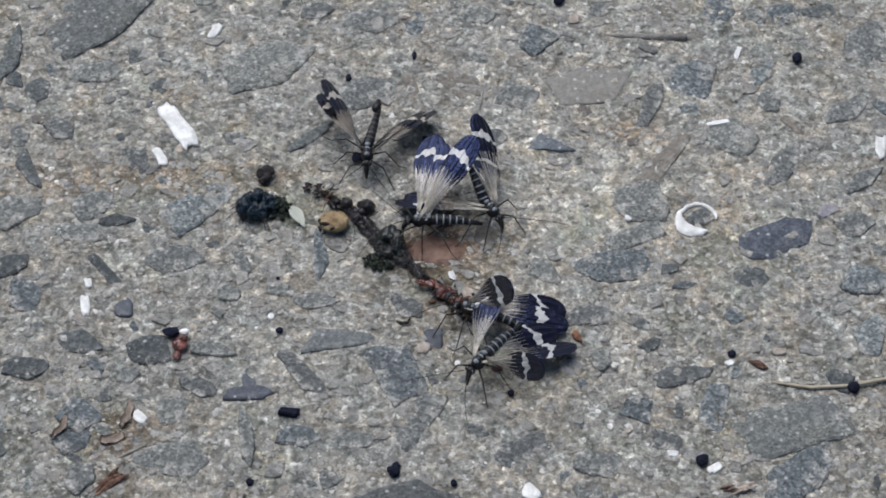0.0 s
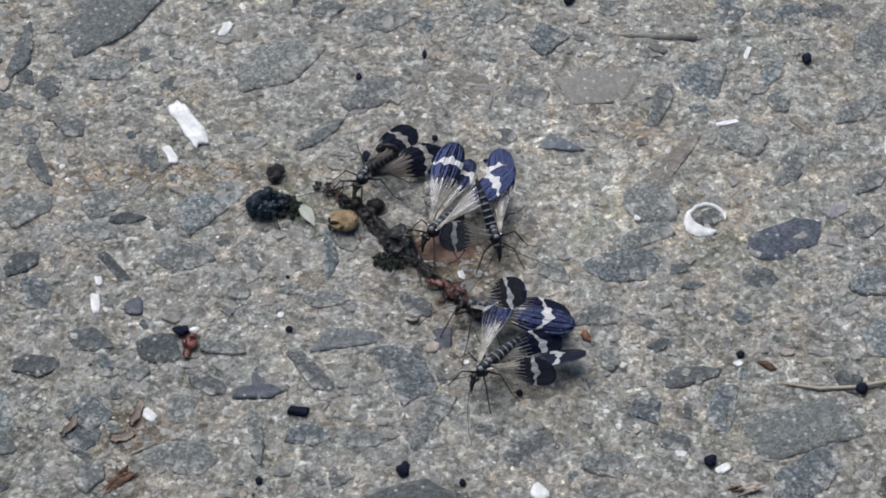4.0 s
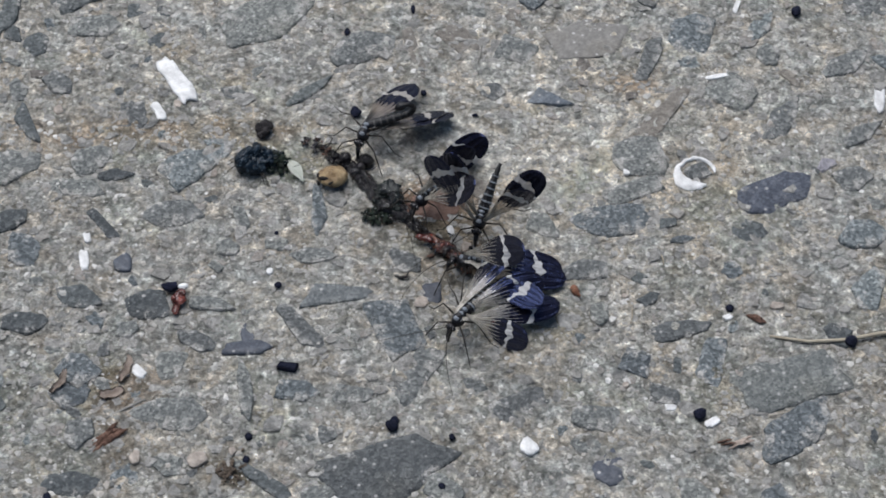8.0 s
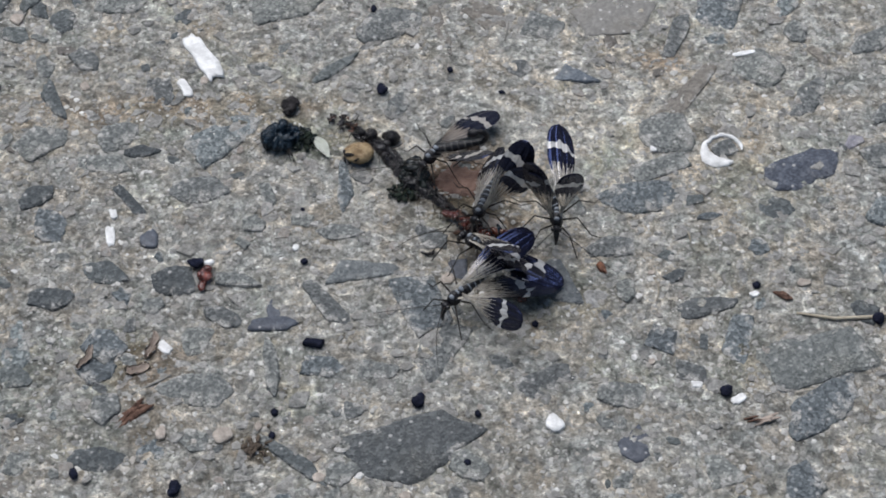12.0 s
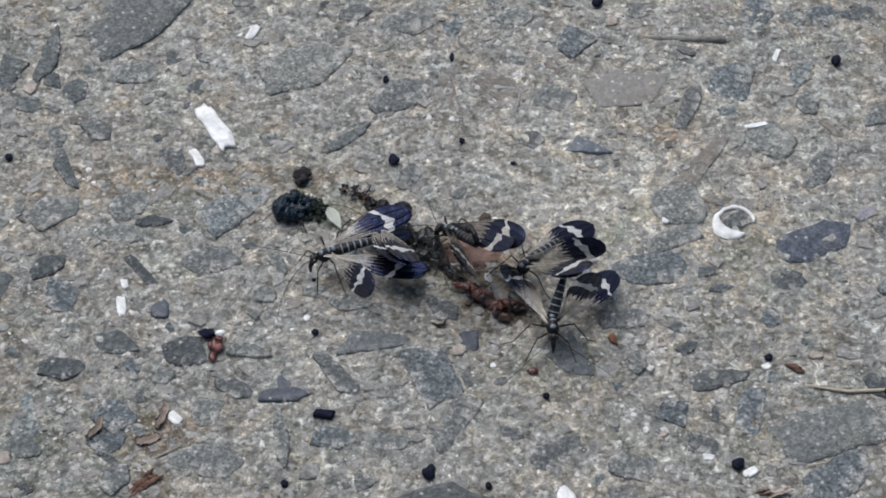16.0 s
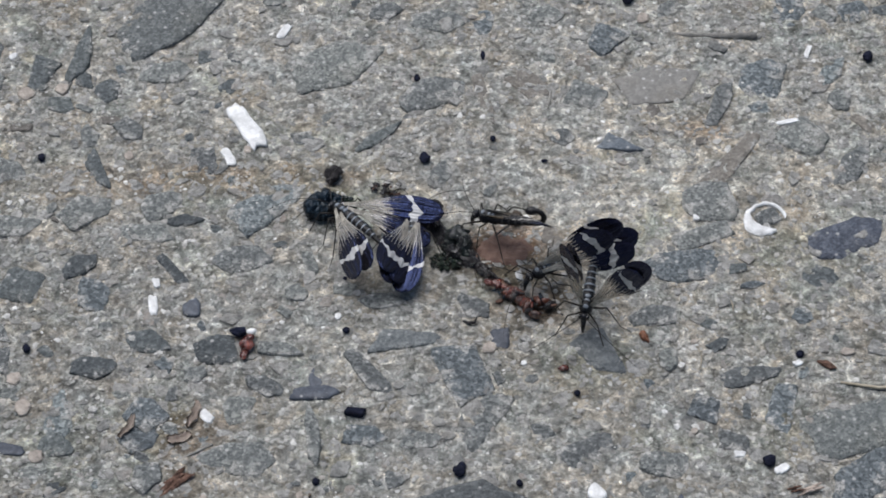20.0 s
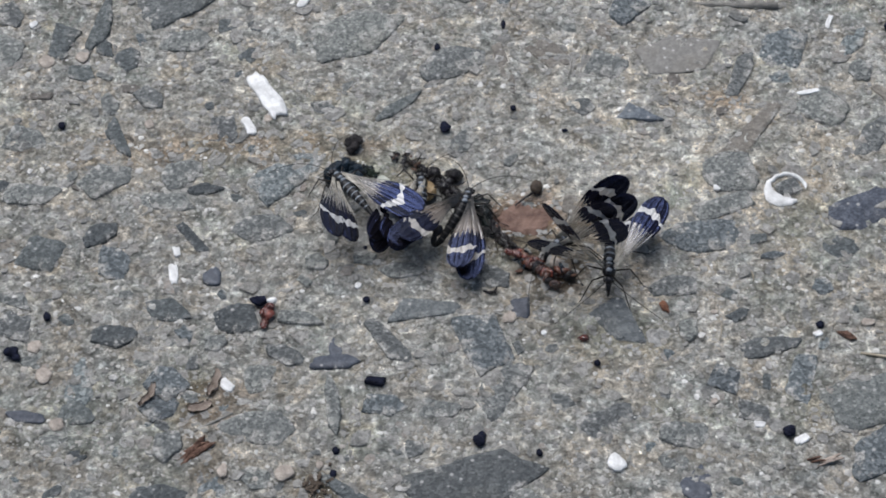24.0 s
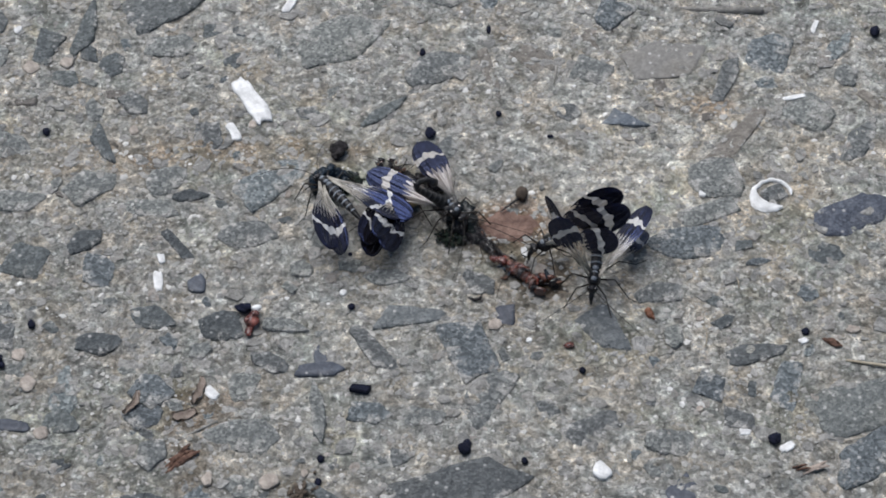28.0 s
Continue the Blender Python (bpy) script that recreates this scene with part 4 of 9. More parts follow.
def skin_patch(x, y):
    """A reddish-brown dried skin lying as a thin wrinkled plate."""
    rng = random.Random(77)
    ring = [(px * (1 + 0.22 * noise.noise(Vector((px * 3, py * 3, 9)))), py * (1 + 0.22 * noise.noise(Vector((py * 3, px * 3, 4))))) for px, py in corners_outline(rng, 6, 0.2, 40)]
    bm = bmesh.new()
    layers = []
    for scale, z in ((1.0, -0.25), (0.95, 0.06), (0.75, 0.2), (0.45, 0.28), (0.15, 0.3)):
        layers.append([bm.verts.new((px * scale * 4.1 * MM, py * scale * 3.4 * MM, (z + 0.25 * noise.noise(Vector((px * scale * 4, py * scale * 4, 1)))) * MM)) for px, py in ring])
    m = len(ring)
    for a, b in zip(layers, layers[1:]):
        for k in range(m):
            bm.faces.new((a[k], a[(k + 1) % m], b[(k + 1) % m], b[k]))
    bm.faces.new(layers[-1])
    ob = part("dried_skin", bm, BROWN_SKIN)
    ob.matrix_basis = pose(x * MM, y * MM, 0, 0, 0, -12)
    return tagged(ob, "wrinkled reddish-brown dried skin on the concrete", "skin")


skin_patch(4.0, -6.0)


def stalked_pod(x, y):
    root = tagged(new("seed_pod"), "small brown seed pod on a thin stalk", "seed pod")
    bm = bmesh.new()
    lump(bm, (0, 0, 0.9 * MM), (0.85 * MM, 1.1 * MM, 0.85 * MM), 4, 0.2)
    part("pod", bm, POD, root)
    bm = bmesh.new()
    tube(bm, [(-0.3 * MM, -0.8 * MM, 0.8 * MM), (-1.6 * MM, -2.0 * MM, 0.9 * MM), (-2.9 * MM, -3.2 * MM, 0.7 * MM)], [0.2 * MM, 0.16 * MM, 0.12 * MM], 6)
    part("stalk", bm, CARRION, root)
    root.matrix_basis = pose(x * MM, y * MM, 0)


stalked_pod(5.6, -1.2)


# ---- the scorpionflies ----
MESHES = {}


def shared(key, build, material):
    """One mesh for all flies that have the same piece."""
    if key not in MESHES:
        bm = bmesh.new()
        build(bm)
        MESHES[key] = mesh_of(key, bm, material)
    return MESHES[key]


def piece(name, key, build, material, parent, label=""):
    ob = new(name, shared(key, build, material))
    ob.parent = parent
    return tagged(ob, label)


def wing_point(kind, side, s, u):
    """A point of the wing: s from hinge to tip, u from hind edge (-1) to front edge (1). Metres."""
    length, chord = (13.8, 3.95) if kind == "fore" else (12.2, 3.8)
    grow = min(1.0, s / 0.62)
    half = 0.10 + 0.90 * (grow * grow * (3 - 2 * grow)) * (0.55 + 0.45 * grow)
    if s > 0.70:
        half *= max(0.0, 1 - ((s - 0.70) / 0.30) ** 2.6) ** 0.5
    w = half * chord / 2
    mid = -0.16 * math.sin(s * 2.6) * chord * 0.5
    y = mid + u * w
    z = 0.34 * (1 - u * u) * math.sin(min(1, s * 1.2) * math.pi * 0.8) - 0.5 * s * s + (0.04 * math.sin(u * 11) + 0.026 * min(1, s * 2) * math.sin(u * 27)) * min(1, half)
    return Vector((s * length * MM, side * y * MM, z * MM))


LONG_CLEAR_BANDS = {"clear": (0.0, 0.56), "median": (0.56, 0.70), "pale": (0.70, 0.775), "tip": (0.775, 1.0)}
BANDS = {"clear": (0.0, 0.49), "median": (0.49, 0.665), "pale": (0.665, 0.735), "tip": (0.735, 1.0)}


def edge_of(border, u, kind):
    """The wavy borders between the wing's bands."""
    if border in (0.0, 1.0):
        return border
    if border in (0.49, 0.56):
        return border - 0.09 * abs(math.sin(u * 8.5 + 0.6)) ** 3 + 0.03 * math.sin(u * 3.1)
    k = border * 37 + (0 if kind == "fore" else 5)
    shift = 0.03 * math.sin(u * 2.6 + 1.2) + 0.007 * math.sin(u * 8.3 + (0 if kind == "fore" else 2))
    wedge = (0.034 if border > 0.72 else 0.014) * u
    return border + shift + wedge + 0.016 * math.sin(u * 4.3 + 1.4 * k) + 0.009 * math.sin(u * 11.7 + 2 * k)


def wing_band(bm, kind, side, band, long_clear=False):
    a, b = (LONG_CLEAR_BANDS if long_clear else BANDS)[band]
    n, m = (14 if band != "pale" else 4), 44
    grid = []
    for i in range(n + 1):
        row = []
        for j in range(m + 1):
            u = -1 + 2 * j / m
            s0, s1 = edge_of(a, u, kind), edge_of(b, u, kind)
            row.append(bm.verts.new(wing_point(kind, side, s0 + (s1 - s0) * i / n, u)))
        grid.append(row)
    for i in range(n):
        for j in range(m):
            q = (grid[i][j], grid[i + 1][j], grid[i + 1][j + 1], grid[i][j + 1])
            bm.faces.new(q if side > 0 else q[::-1])


VEINS = ((1.0, 0.97, 0.085, 0.42, 0.8), (0.8, 0.93, 0.06, 0.7, 0.52), (0.52, 0.97, 0.055, 0.3, 0.24), (0.24, 0.98, 0.05, 0.47, -0.05),
         (-0.05, 0.98, 0.05, 0.36, -0.34), (-0.34, 0.96, 0.05, 0.5, -0.62), (-0.62, 0.9, 0.045, 0.33, -0.86), (-0.86, 0.8, 0.04, 0.6, -1.0))


def wing_vein(bm, kind, side, n):
    """One vein along the wing, with the short cross vein that joins it to the next."""
    u, s1, r, s, v = VEINS[n]
    s1, s = min(s1, 0.58), min(s, 0.5)
    lift = Vector((0, 0, 0.02 * MM))
    tube(bm, [wing_point(kind, side, 0.02 + (s1 - 0.02) * i / 9, u) + lift for i in range(10)], [r * 1.3 * (1 - 0.6 * i / 9) * MM for i in range(10)], 4)
    tube(bm, [wing_point(kind, side, s, u + (v - u) * q) + lift for q in (0, 0.5, 1)], [0.03 * MM] * 3, 4)


def make_wing(kind, side, root, male, long_clear):
    key = kind + str(side) + ("male" if male else "") + ("long" if long_clear else "")
    name = "forewing" if kind == "fore" else "hindwing"
    w = piece(name, key, lambda bm: wing_band(bm, kind, side, "clear", long_clear), WING_SMOKY if male else WING_CLEAR, root, "smoky wing with black bands and dark veins" if male else "clear wing with black bands and veins painted with a cream glint")
    piece("median_band", key + "median", lambda bm: wing_band(bm, kind, side, "median", long_clear), WING_DARK_MALE if male else WING_DARK, w, "black band" if male else "black band with a blue sheen")
    piece("pale_band", key + "pale", lambda bm: wing_band(bm, kind, side, "pale", long_clear), WING_PALE_MALE if male else WING_PALE, w, "milky pale band")
    piece("dark_tip", key + "tip", lambda bm: wing_band(bm, kind, side, "tip", long_clear), WING_DARK_MALE if male else WING_DARK, w, "black tip" if male else "black tip with a blue sheen")
    for n in range(len(VEINS)):
        piece("vein", key + "vein%d" % n, lambda bm: wing_vein(bm, kind, side, n), VEIN if male else VEIN_GLINT, w)
    return w


def abdomen_axis(male, t):
    """The middle line of the abdomen, hinge at 0; a male's end is curled up like a scorpion's tail."""
    if not male:
        return Vector((7.0 * t, 0, 0.25 * math.sin(t * 3.1))), (0.78 - 0.56 * t ** 1.5)
    if t < 0.62:
        u = t / 0.62
        return Vector((5.6 * u, 0, 0.1 * u)), 0.8 - 0.38 * u
    u = (t - 0.62) / 0.38
    a = -math.pi / 2 + u * 3.6
    return Vector((5.6 + 1.15 * math.cos(a), 0, 0.1 + 1.15 + 1.15 * math.sin(a))), 0.42 - 0.08 * u


def make_abdomen(male, root):
    tag = "male" if male else "female"

    def skin(bm):
        n = 26
        pts, radii = [], []
        for i in range(n + 1):
            p, r = abdomen_axis(male, i / n)
            pts.append(p * MM)
            radii.append(r * (1 + 0.06 * math.cos(i / n * 8 * math.tau)) * MM)
        tube(bm, pts, radii, 12)

    ab = piece("abdomen", "abdomen_" + tag, skin, BODY, root, "slender black abdomen")
    for i in range(6):
        t = (0.1 + 0.1 * i) if male else (0.1 + 0.125 * i)

        def ring(bm, t=t):
            (p, r), (q, r2) = abdomen_axis(male, t), abdomen_axis(male, t + 0.03)
            tube(bm, [p * MM, q * MM], [r * 1.07 * MM, r2 * 1.07 * MM], 12)

        piece("pale_ring", "ring_%s_%d" % (tag, i), ring, BODY_SMOKY if male else BODY_PALE, ab, "smoky grey ring between segments" if male else "pale grey ring between segments")
    if male:
        p, r = abdomen_axis(True, 1.0)
        piece("tail_bulb", "tail_bulb", lambda bm: lump(bm, p * MM, (0.85 * MM, 0.62 * MM, 0.6 * MM), 1, 0.15), BODY, ab, "swollen black tail bulb")
    return ab


def make_leg(root, side, base, knee, ankle, toe):
    """Femur, tibia and tarsus of a long thin leg."""
    f = lambda p: Vector((p[0], side * p[1], p[2])) * MM
    bm = bmesh.new()
    tube(bm, [f(base), (f(base) + f(knee)) / 2, f(knee)], [0.13 * MM, 0.13 * MM, 0.09 * MM], 6)
    leg = part("leg", bm, LEG, root)
    bm = bmesh.new()
    tube(bm, [f(knee), (f(knee) + f(ankle)) / 2, f(ankle)], [0.085 * MM, 0.08 * MM, 0.065 * MM], 6)
    part("tibia", bm, LEG, leg)
    bm = bmesh.new()
    tube(bm, [f(ankle), (f(ankle) + f(toe)) / 2, f(toe)], [0.06 * MM, 0.06 * MM, 0.03 * MM], 5)
    part("tarsus", bm, LEG, leg)
    return leg


def make_fly(male, height, seed, label, long_clear=True):
    """A scorpionfly round its thorax: +x ahead, z up; height is the thorax's over the ground, mm."""
    rng = random.Random(seed)
    legs = []
    root = tagged(new("scorpionfly"), label, "insect", group="scorpionflies on the carrion")
    piece("thorax", "thorax", lambda bm: (lump(bm, (0.35 * MM, 0, 0.05 * MM), (1.15 * MM, 0.85 * MM, 0.95 * MM), 2, 0.14, 1.7, 3), lump(bm, (-0.75 * MM, 0, 0), (0.8 * MM, 0.78 * MM, 0.8 * MM), 5, 0.14, 1.7, 2)), BODY, root)
    for i, x in enumerate((0.75, -0.15, -0.9)):
        piece("back_plate", "back_plate%d" % i, lambda bm, x=x: lump(bm, (x * MM, 0, 0.72 * MM), (0.34 * MM, 0.42 * MM, 0.3 * MM), x, 0.2), BODY_PALE, root, "grey plate on the back")
    head = piece("head", "head", lambda bm: lump(bm, (1.95 * MM, 0, 0.0), (0.55 * MM, 0.62 * MM, 0.62 * MM), 7, 0.08), BODY, root)
    piece("beak", "beak", lambda bm: tube(bm, [(2.2 * MM, 0, -0.3 * MM), (2.65 * MM, 0, -1.1 * MM), (2.8 * MM, 0, -2.2 * MM)], [0.4 * MM, 0.3 * MM, 0.17 * MM], 8), BODY, head, "long drooping beak")
    for side in (1, -1):
        piece("eye", "eye%d" % side, lambda bm: lump(bm, (2.0 * MM, side * 0.48 * MM, 0.12 * MM), (0.34 * MM, 0.26 * MM, 0.36 * MM), 1, 0.02), EYE, head)
        bm = bmesh.new()
        a = rng.uniform(0.35, 0.7)
        pts = [Vector((2.3 + l * math.cos(a + 0.03 * l), side * (0.25 + l * math.sin(a + 0.03 * l)), 0.4 + 0.28 * l - 0.05 * l * l)) * MM for l in (0, 1.5, 3, 4.5, 6, 7.5, 9)]
        tube(bm, pts, [0.06 * MM, 0.055 * MM, 0.05 * MM, 0.045 * MM, 0.04 * MM, 0.035 * MM, 0.025 * MM], 5)
        part("antenna", bm, LEG, head)
        down = -height
        for base, reach, ahead in ((0.9, 4.4, 3.6), (0.0, 5.2, 0.2), (-0.8, 5.6, -4.2)):
            j = rng.uniform(-0.8, 0.8)
            fx, fy = ahead + j, reach + rng.uniform(-0.8, 0.6)
            low = down - 0.12 * fx + 0.15
            legs.append(make_leg(root, side, (base, 0.5, -0.5), (base + fx * 0.42, fy * 0.5, 0.35 + rng.uniform(-0.5, 0.3)), (base + fx * 0.82, fy * 0.86, low * 0.86), (base + fx * 1.1, fy * 1.12, low + 0.1)))
    fly = {"root": root, "legs": legs, "AB": make_abdomen(male, root)}
    for key, kind, side in (("LF", "fore", 1), ("RF", "fore", -1), ("LH", "hind", 1), ("RH", "hind", -1)):
        fly[key] = make_wing(kind, side, root, male, long_clear)
    return fly


flies = {
    "A": make_fly(True, 3.4, 1, "black male scorpionfly with a curled tail and banded wings"),
    "B": make_fly(False, 3.6, 2, "black scorpionfly with raised black-and-clear banded wings"),
    "C": make_fly(False, 3.0, 3, "black scorpionfly with banded wings feeding on the carrion"),
    "D": make_fly(False, 3.4, 4, "black scorpionfly with blue-sheened banded wings spread", False),
    "E": make_fly(False, 3.0, 5, "small black scorpionfly with folded banded wings crouched on the carrion", False),
}


# ---- stones and grains of the concrete ----
stone(-44.3, 41.0, 19.7, 8.3, 46, "smooth", .3)
stone(-57.0, 32.0, 10.6, 2.7, 82, "dark", .3)
stone(-55.7, 26.1, 2.6, 1.9, -77, "dark", 0)
stone(-52.6, 24.6, 5.1, 3.6, 83, "dark", 0)
stone(-44.1, 28.1, 7.2, 4.7, 13, "grey", .2)
stone(-51.4, 18.7, 3.6, 2.0, -3, "brown", 0)
stone(-48.3, 16.2, 5.4, 3.4, -39, "grey", .4)
stone(-52.1, 8.8, 6.5, 2.4, -64, "dark", .5)
stone(-20.3, 29.7, 16.7, 8.7, 33, "grey", .3)
stone(-4.9, 39.3, 8.3, 5.5, -0, "grey", 0)
stone(1.3, 38.9, 5.1, 3.3, 89, "blue", 0)
stone(-6.0, 23.9, 9.6, 5.5, 26, "grey", .2)
stone(-13.6, 14.8, 7.5, 2.0, 43, "dark", .2)
stone(1.2, 23.3, 10.1, 2.1, -78, "brown", .1)
stone(-28.9, 1.3, 12.1, 5.8, 44, "blue", .2)
stone(-45.0, -3.1, 7.7, 3.6, -9, "grey", .1)
stone(-39.5, -0.8, 4.6, 2.1, -1, "dark", .1)
stone(-42.8, 2.3, 6.3, 4.6, 38, "grey", 0)
stone(-38.0, 10.4, 5.5, 4.6, -76, "grey", 0)
stone(-53.0, 0.8, 7.0, 6.2, -22, "grey", 0)
stone(-52.8, -9.0, 4.7, 3.1, 42, "dark", .1)
stone(18.9, 35.3, 6.1, 5.8, 54, "blue", .1)
stone(45.9, 41.8, 7.2, 5.1, 80, "blue", .1)
stone(14.6, 29.7, 4.7, 3.7, 85, "brown", .2)
stone(15.3, 23.7, 5.8, 5.2, -14, "grey", .1)
stone(7.4, 25.6, 7.5, 5.5, -45, "brown", .2)
stone(26.7, 25.6, 11.7, 8.1, 20, "tan", .3)
stone(25.6, 20.5, 4.2, 2.8, -71, "brown", .5)
stone(41.1, 26.8, 8.5, 6.6, 78, "blue", .1)
stone(50.8, 28.0, 8.1, 2.9, 51, "blue", .2)
stone(51.4, 22.4, 4.6, 3.4, 78, "grey", 0)
stone(34.4, 21.0, 9.2, 3.1, 70, "grey", .1)
stone(62.5, 20.5, 8.6, 3.5, 36, "grey", .2)
stone(67.4, 33.9, 8.6, 6.8, 69, "grey", .1)
stone(19.8, 13.0, 7.4, 5.4, -150, "steel", 0.1, 0.4, 3)
stone(12.2, 14.6, 3.4, 3.3, 48, "grey", 0)
stone(44.7, 14.3, 6.9, 6.2, 58, "grey", 0)
stone(52.6, 10.4, 10.7, 3.6, 64, "grey", .2)
stone(34.8, 8.8, 12.0, 3.8, 56, "brown", .1)
stone(32.4, 2.3, 7.2, 6.8, 46, "grey", 0)
stone(50.2, -4.2, 11.6, 5.7, 30, "navy", .1, None, 7)
stone(57.4, 0.8, 2.7, 2.4, 49, "pale", .2)
stone(60.4, -1.9, 5.9, 4.7, 13, "grey", .1)
stone(31.2, -3.8, 7.1, 4.6, 20, "grey", .1)
stone(28.2, -9.3, 11.5, 6.0, 9, "blue", .1)
stone(62.8, 6.6, 8.4, 2.7, 38, "grey", 0)
stone(-50.8, -14.2, 6.1, 4.5, -74, "blue", .1)
stone(-31.1, -7.7, 7.9, 4.5, -2, "grey", .1)
stone(-40.3, -9.7, 5.3, 2.2, -50, "dark", .1)
stone(-37.2, -16.7, 3.2, 3.0, -47, "slate", .1)
stone(-22.0, -9.0, 4.9, 1.9, -81, "grey", 0)
stone(-11.8, -7.0, 8.4, 2.3, -87, "blue", 0)
stone(-12.4, -15.5, 6.1, 2.8, -0, "grey", 0)
stone(-48.0, -19.6, 2.7, 1.7, -4, "grey", 0)
stone(-42.4, -22.3, 5.8, 4.1, -14, "dark", .1)
stone(-33.4, -23.5, 5.8, 5.2, -18, "dark", .1)
stone(-49.2, -26.6, 6.3, 4.0, 4, "dark", .1)
stone(-36.0, -27.8, 3.1, 2.6, -12, "grey", 0)
stone(-25.2, -23.6, 6.1, 2.4, -12, "grey", .2)
stone(-20.5, -30.7, 5.5, 3.3, -2, "slate", .25)
stone(-20.4, -28.7, 5.2, 1.9, 90, "slate", .5)
stone(-9.9, -22.5, 8.8, 3.3, 4, "plain", .15, 0.25, 4)
stone(-2.2, -27.1, 8.5, 7.1, -76, "blue", .1)
stone(3.4, -21.6, 3.3, 2.5, 101, "slate", .1)
stone(-13.9, -27.6, 9.8, 3.8, -54, "grey", .1)
stone(-29.9, -33.6, 4.7, 4.4, 23, "grey", .1)
stone(-20.3, -37.8, 8.8, 2.1, -82, "grey", .1)
stone(-14.0, -37.8, 6.1, 3.6, -1, "blue", .1)
stone(-41.6, -34.4, 5.6, 4.9, -16, "blue", .1)
stone(-42.6, -38.1, 5.4, 4.9, -50, "blue", 0)
stone(-30.0, -41.6, 8.2, 5.4, -9, "grey", .0)
stone(-40.7, -44.7, 5.3, 3.9, -79, "grey", 0)
stone(-7.3, -38.6, 4.4, 3.6, -2, "grey", 0)
stone(1.6, -34.1, 9.6, 5.5, 64, "grey", .1)
stone(-2.8, -50.4, 15.8, 10.0, 7, "smooth", .2)
stone(60.8, -12.3, 6.3, 4.9, 12, "blue", .1)
stone(61.0, -21.2, 8.4, 4.5, 80, "blue", .1)
stone(25.1, -25.3, 4.0, 2.5, 85, "grey", 0)
stone(35.5, -27.9, 8.2, 2.7, 14, "smooth", .3)
stone(39.4, -33.4, 7.0, 4.7, 81, "blue", 0)
stone(49.3, -35.9, 12.6, 8.4, 22, "smooth", .15, None, 4)
stone(48.4, -44.6, 11.7, 5.6, 49, "blue", .1)
stone(23.8, -42.2, 6.0, 4.4, 3, "grey", 0)
stone(14.0, -40.4, 9.3, 3.9, 26, "grey", .1)
stone(-40.7, -52.2, 7.2, 4.2, -3, "dark", .1)
stone(-16.7, -52.6, 9.1, 2.3, -41, "dark", .2)
stone(24.9, -50.1, 5.2, 3.6, 71, "slate", .1)
stone(45.2, -56.4, 6.1, 4.9, 73, "blue", .1)
stone(-62.7, 29.0, 6.6, 4.1, 83, "dark", .1)
stone(-60.2, -13.0, 6.8, 4.9, -8, "dark", .1)
stone(-52.9, -35.3, 8.5, 3.5, 90, "blue", .1)
stone(-59.0, -40.0, 4.6, 1.9, -12, "slate", .1)
stone(-58.9, 21.5, 4.2, 3.3, -73, "dark", .1)
stone(-56.3, 26.9, 3.0, 2.1, -79, "dark", .4)
stone(-70.4, 34.1, 5.3, 3.5, -77, "grey", 0)
stone(-70.3, 25.9, 6.1, 4.9, -70, "grey", 0)
stone(-52.5, -39.5, 4.1, 3.3, -13, "dark", .2)
stone(-52.5, -46.0, 4.2, 3.4, -13, "dark", .1)
stone(15.8, -23.2, 11.0, 4.6, -56, "plain", .1, 0.2, 4)
stone(-26.9, -29.9, 5.4, 2.6, -28, "grey", 0)
stone(-23.6, -14.0, 3.7, 3.0, -5, "grey", 0)
stone(23.6, -18.0, 6.9, 4.2, 18, "grey", 0)
stone(32.5, -38.7, 4.3, 3.0, -31, "grey", 0)
stone(18.0, -10.1, 5.3, 4.0, -18, "grey", 0)
stone(-0.1, -16.5, 5.0, 3.2, -48, "grey", 0)
stone(4.6, -53.4, 4.9, 4.2, -22, "grey", 0)
stone(34.8, -54.3, 5.5, 4.2, 6, "grey", 0)
stone(-11.2, -54.2, 4.8, 3.7, -2, "grey", 0)
stone(-32.6, 47.2, 6.7, 5.0, -4, "grey", 0)
stone(-13.2, 41.1, 5.0, 4.4, -4, "grey", 0)
stone(10.0, 39.9, 5.0, 4.2, 3, "grey", 0)
stone(60.8, 41.2, 5.9, 3.7, 4, "dark", 0)
stone(50.7, 40.0, 3.8, 3.3, 66, "grey", 0)
stone(-65.5, 8.8, 6.3, 4.9, -12, "grey", .1)
stone(-62.6, -1.8, 6.9, 4.1, -4, "grey", .1)
stone(-62.0, -25.6, 5.9, 4.6, -13, "grey", .1)
stone(72.9, 25.7, 6.2, 5.4, 47, "blue", .1)
stone(69.4, -5.0, 7.1, 6.0, 24, "grey", .1)
stone(64.9, -31.4, 6.6, 4.6, 8, "slate", .1)
stone(62.5, -44.1, 5.5, 4.7, 55, "blue", .1)


def scatter_stones():
    """Further small stones between the large ones."""
    rng = random.Random(5)
    for i in range(340):
        x, y = (rng.uniform(-68, 78) if i % 3 else rng.uniform(-68, -15)), (rng.uniform(-60, 55) if i < 210 else rng.uniform(-62, -24))
        l = rng.choice((1.8, 2.2, 2.8, 3.6, 4.6)) * rng.uniform(0.8, 1.2)
        if any((x - u) ** 2 + (y - v) ** 2 < (r + 0.4 * l) ** 2 for u, v, r in stone_places):
            continue
        tone = rng.choice(("grey", "grey", "blue", "dark", "brown"))
        stone(x, y, l, l * rng.uniform(0.5, 0.9), rng.uniform(0, 180), tone, rng.uniform(0, 0.3), rng.uniform(0.02, 0.2))


scatter_stones()


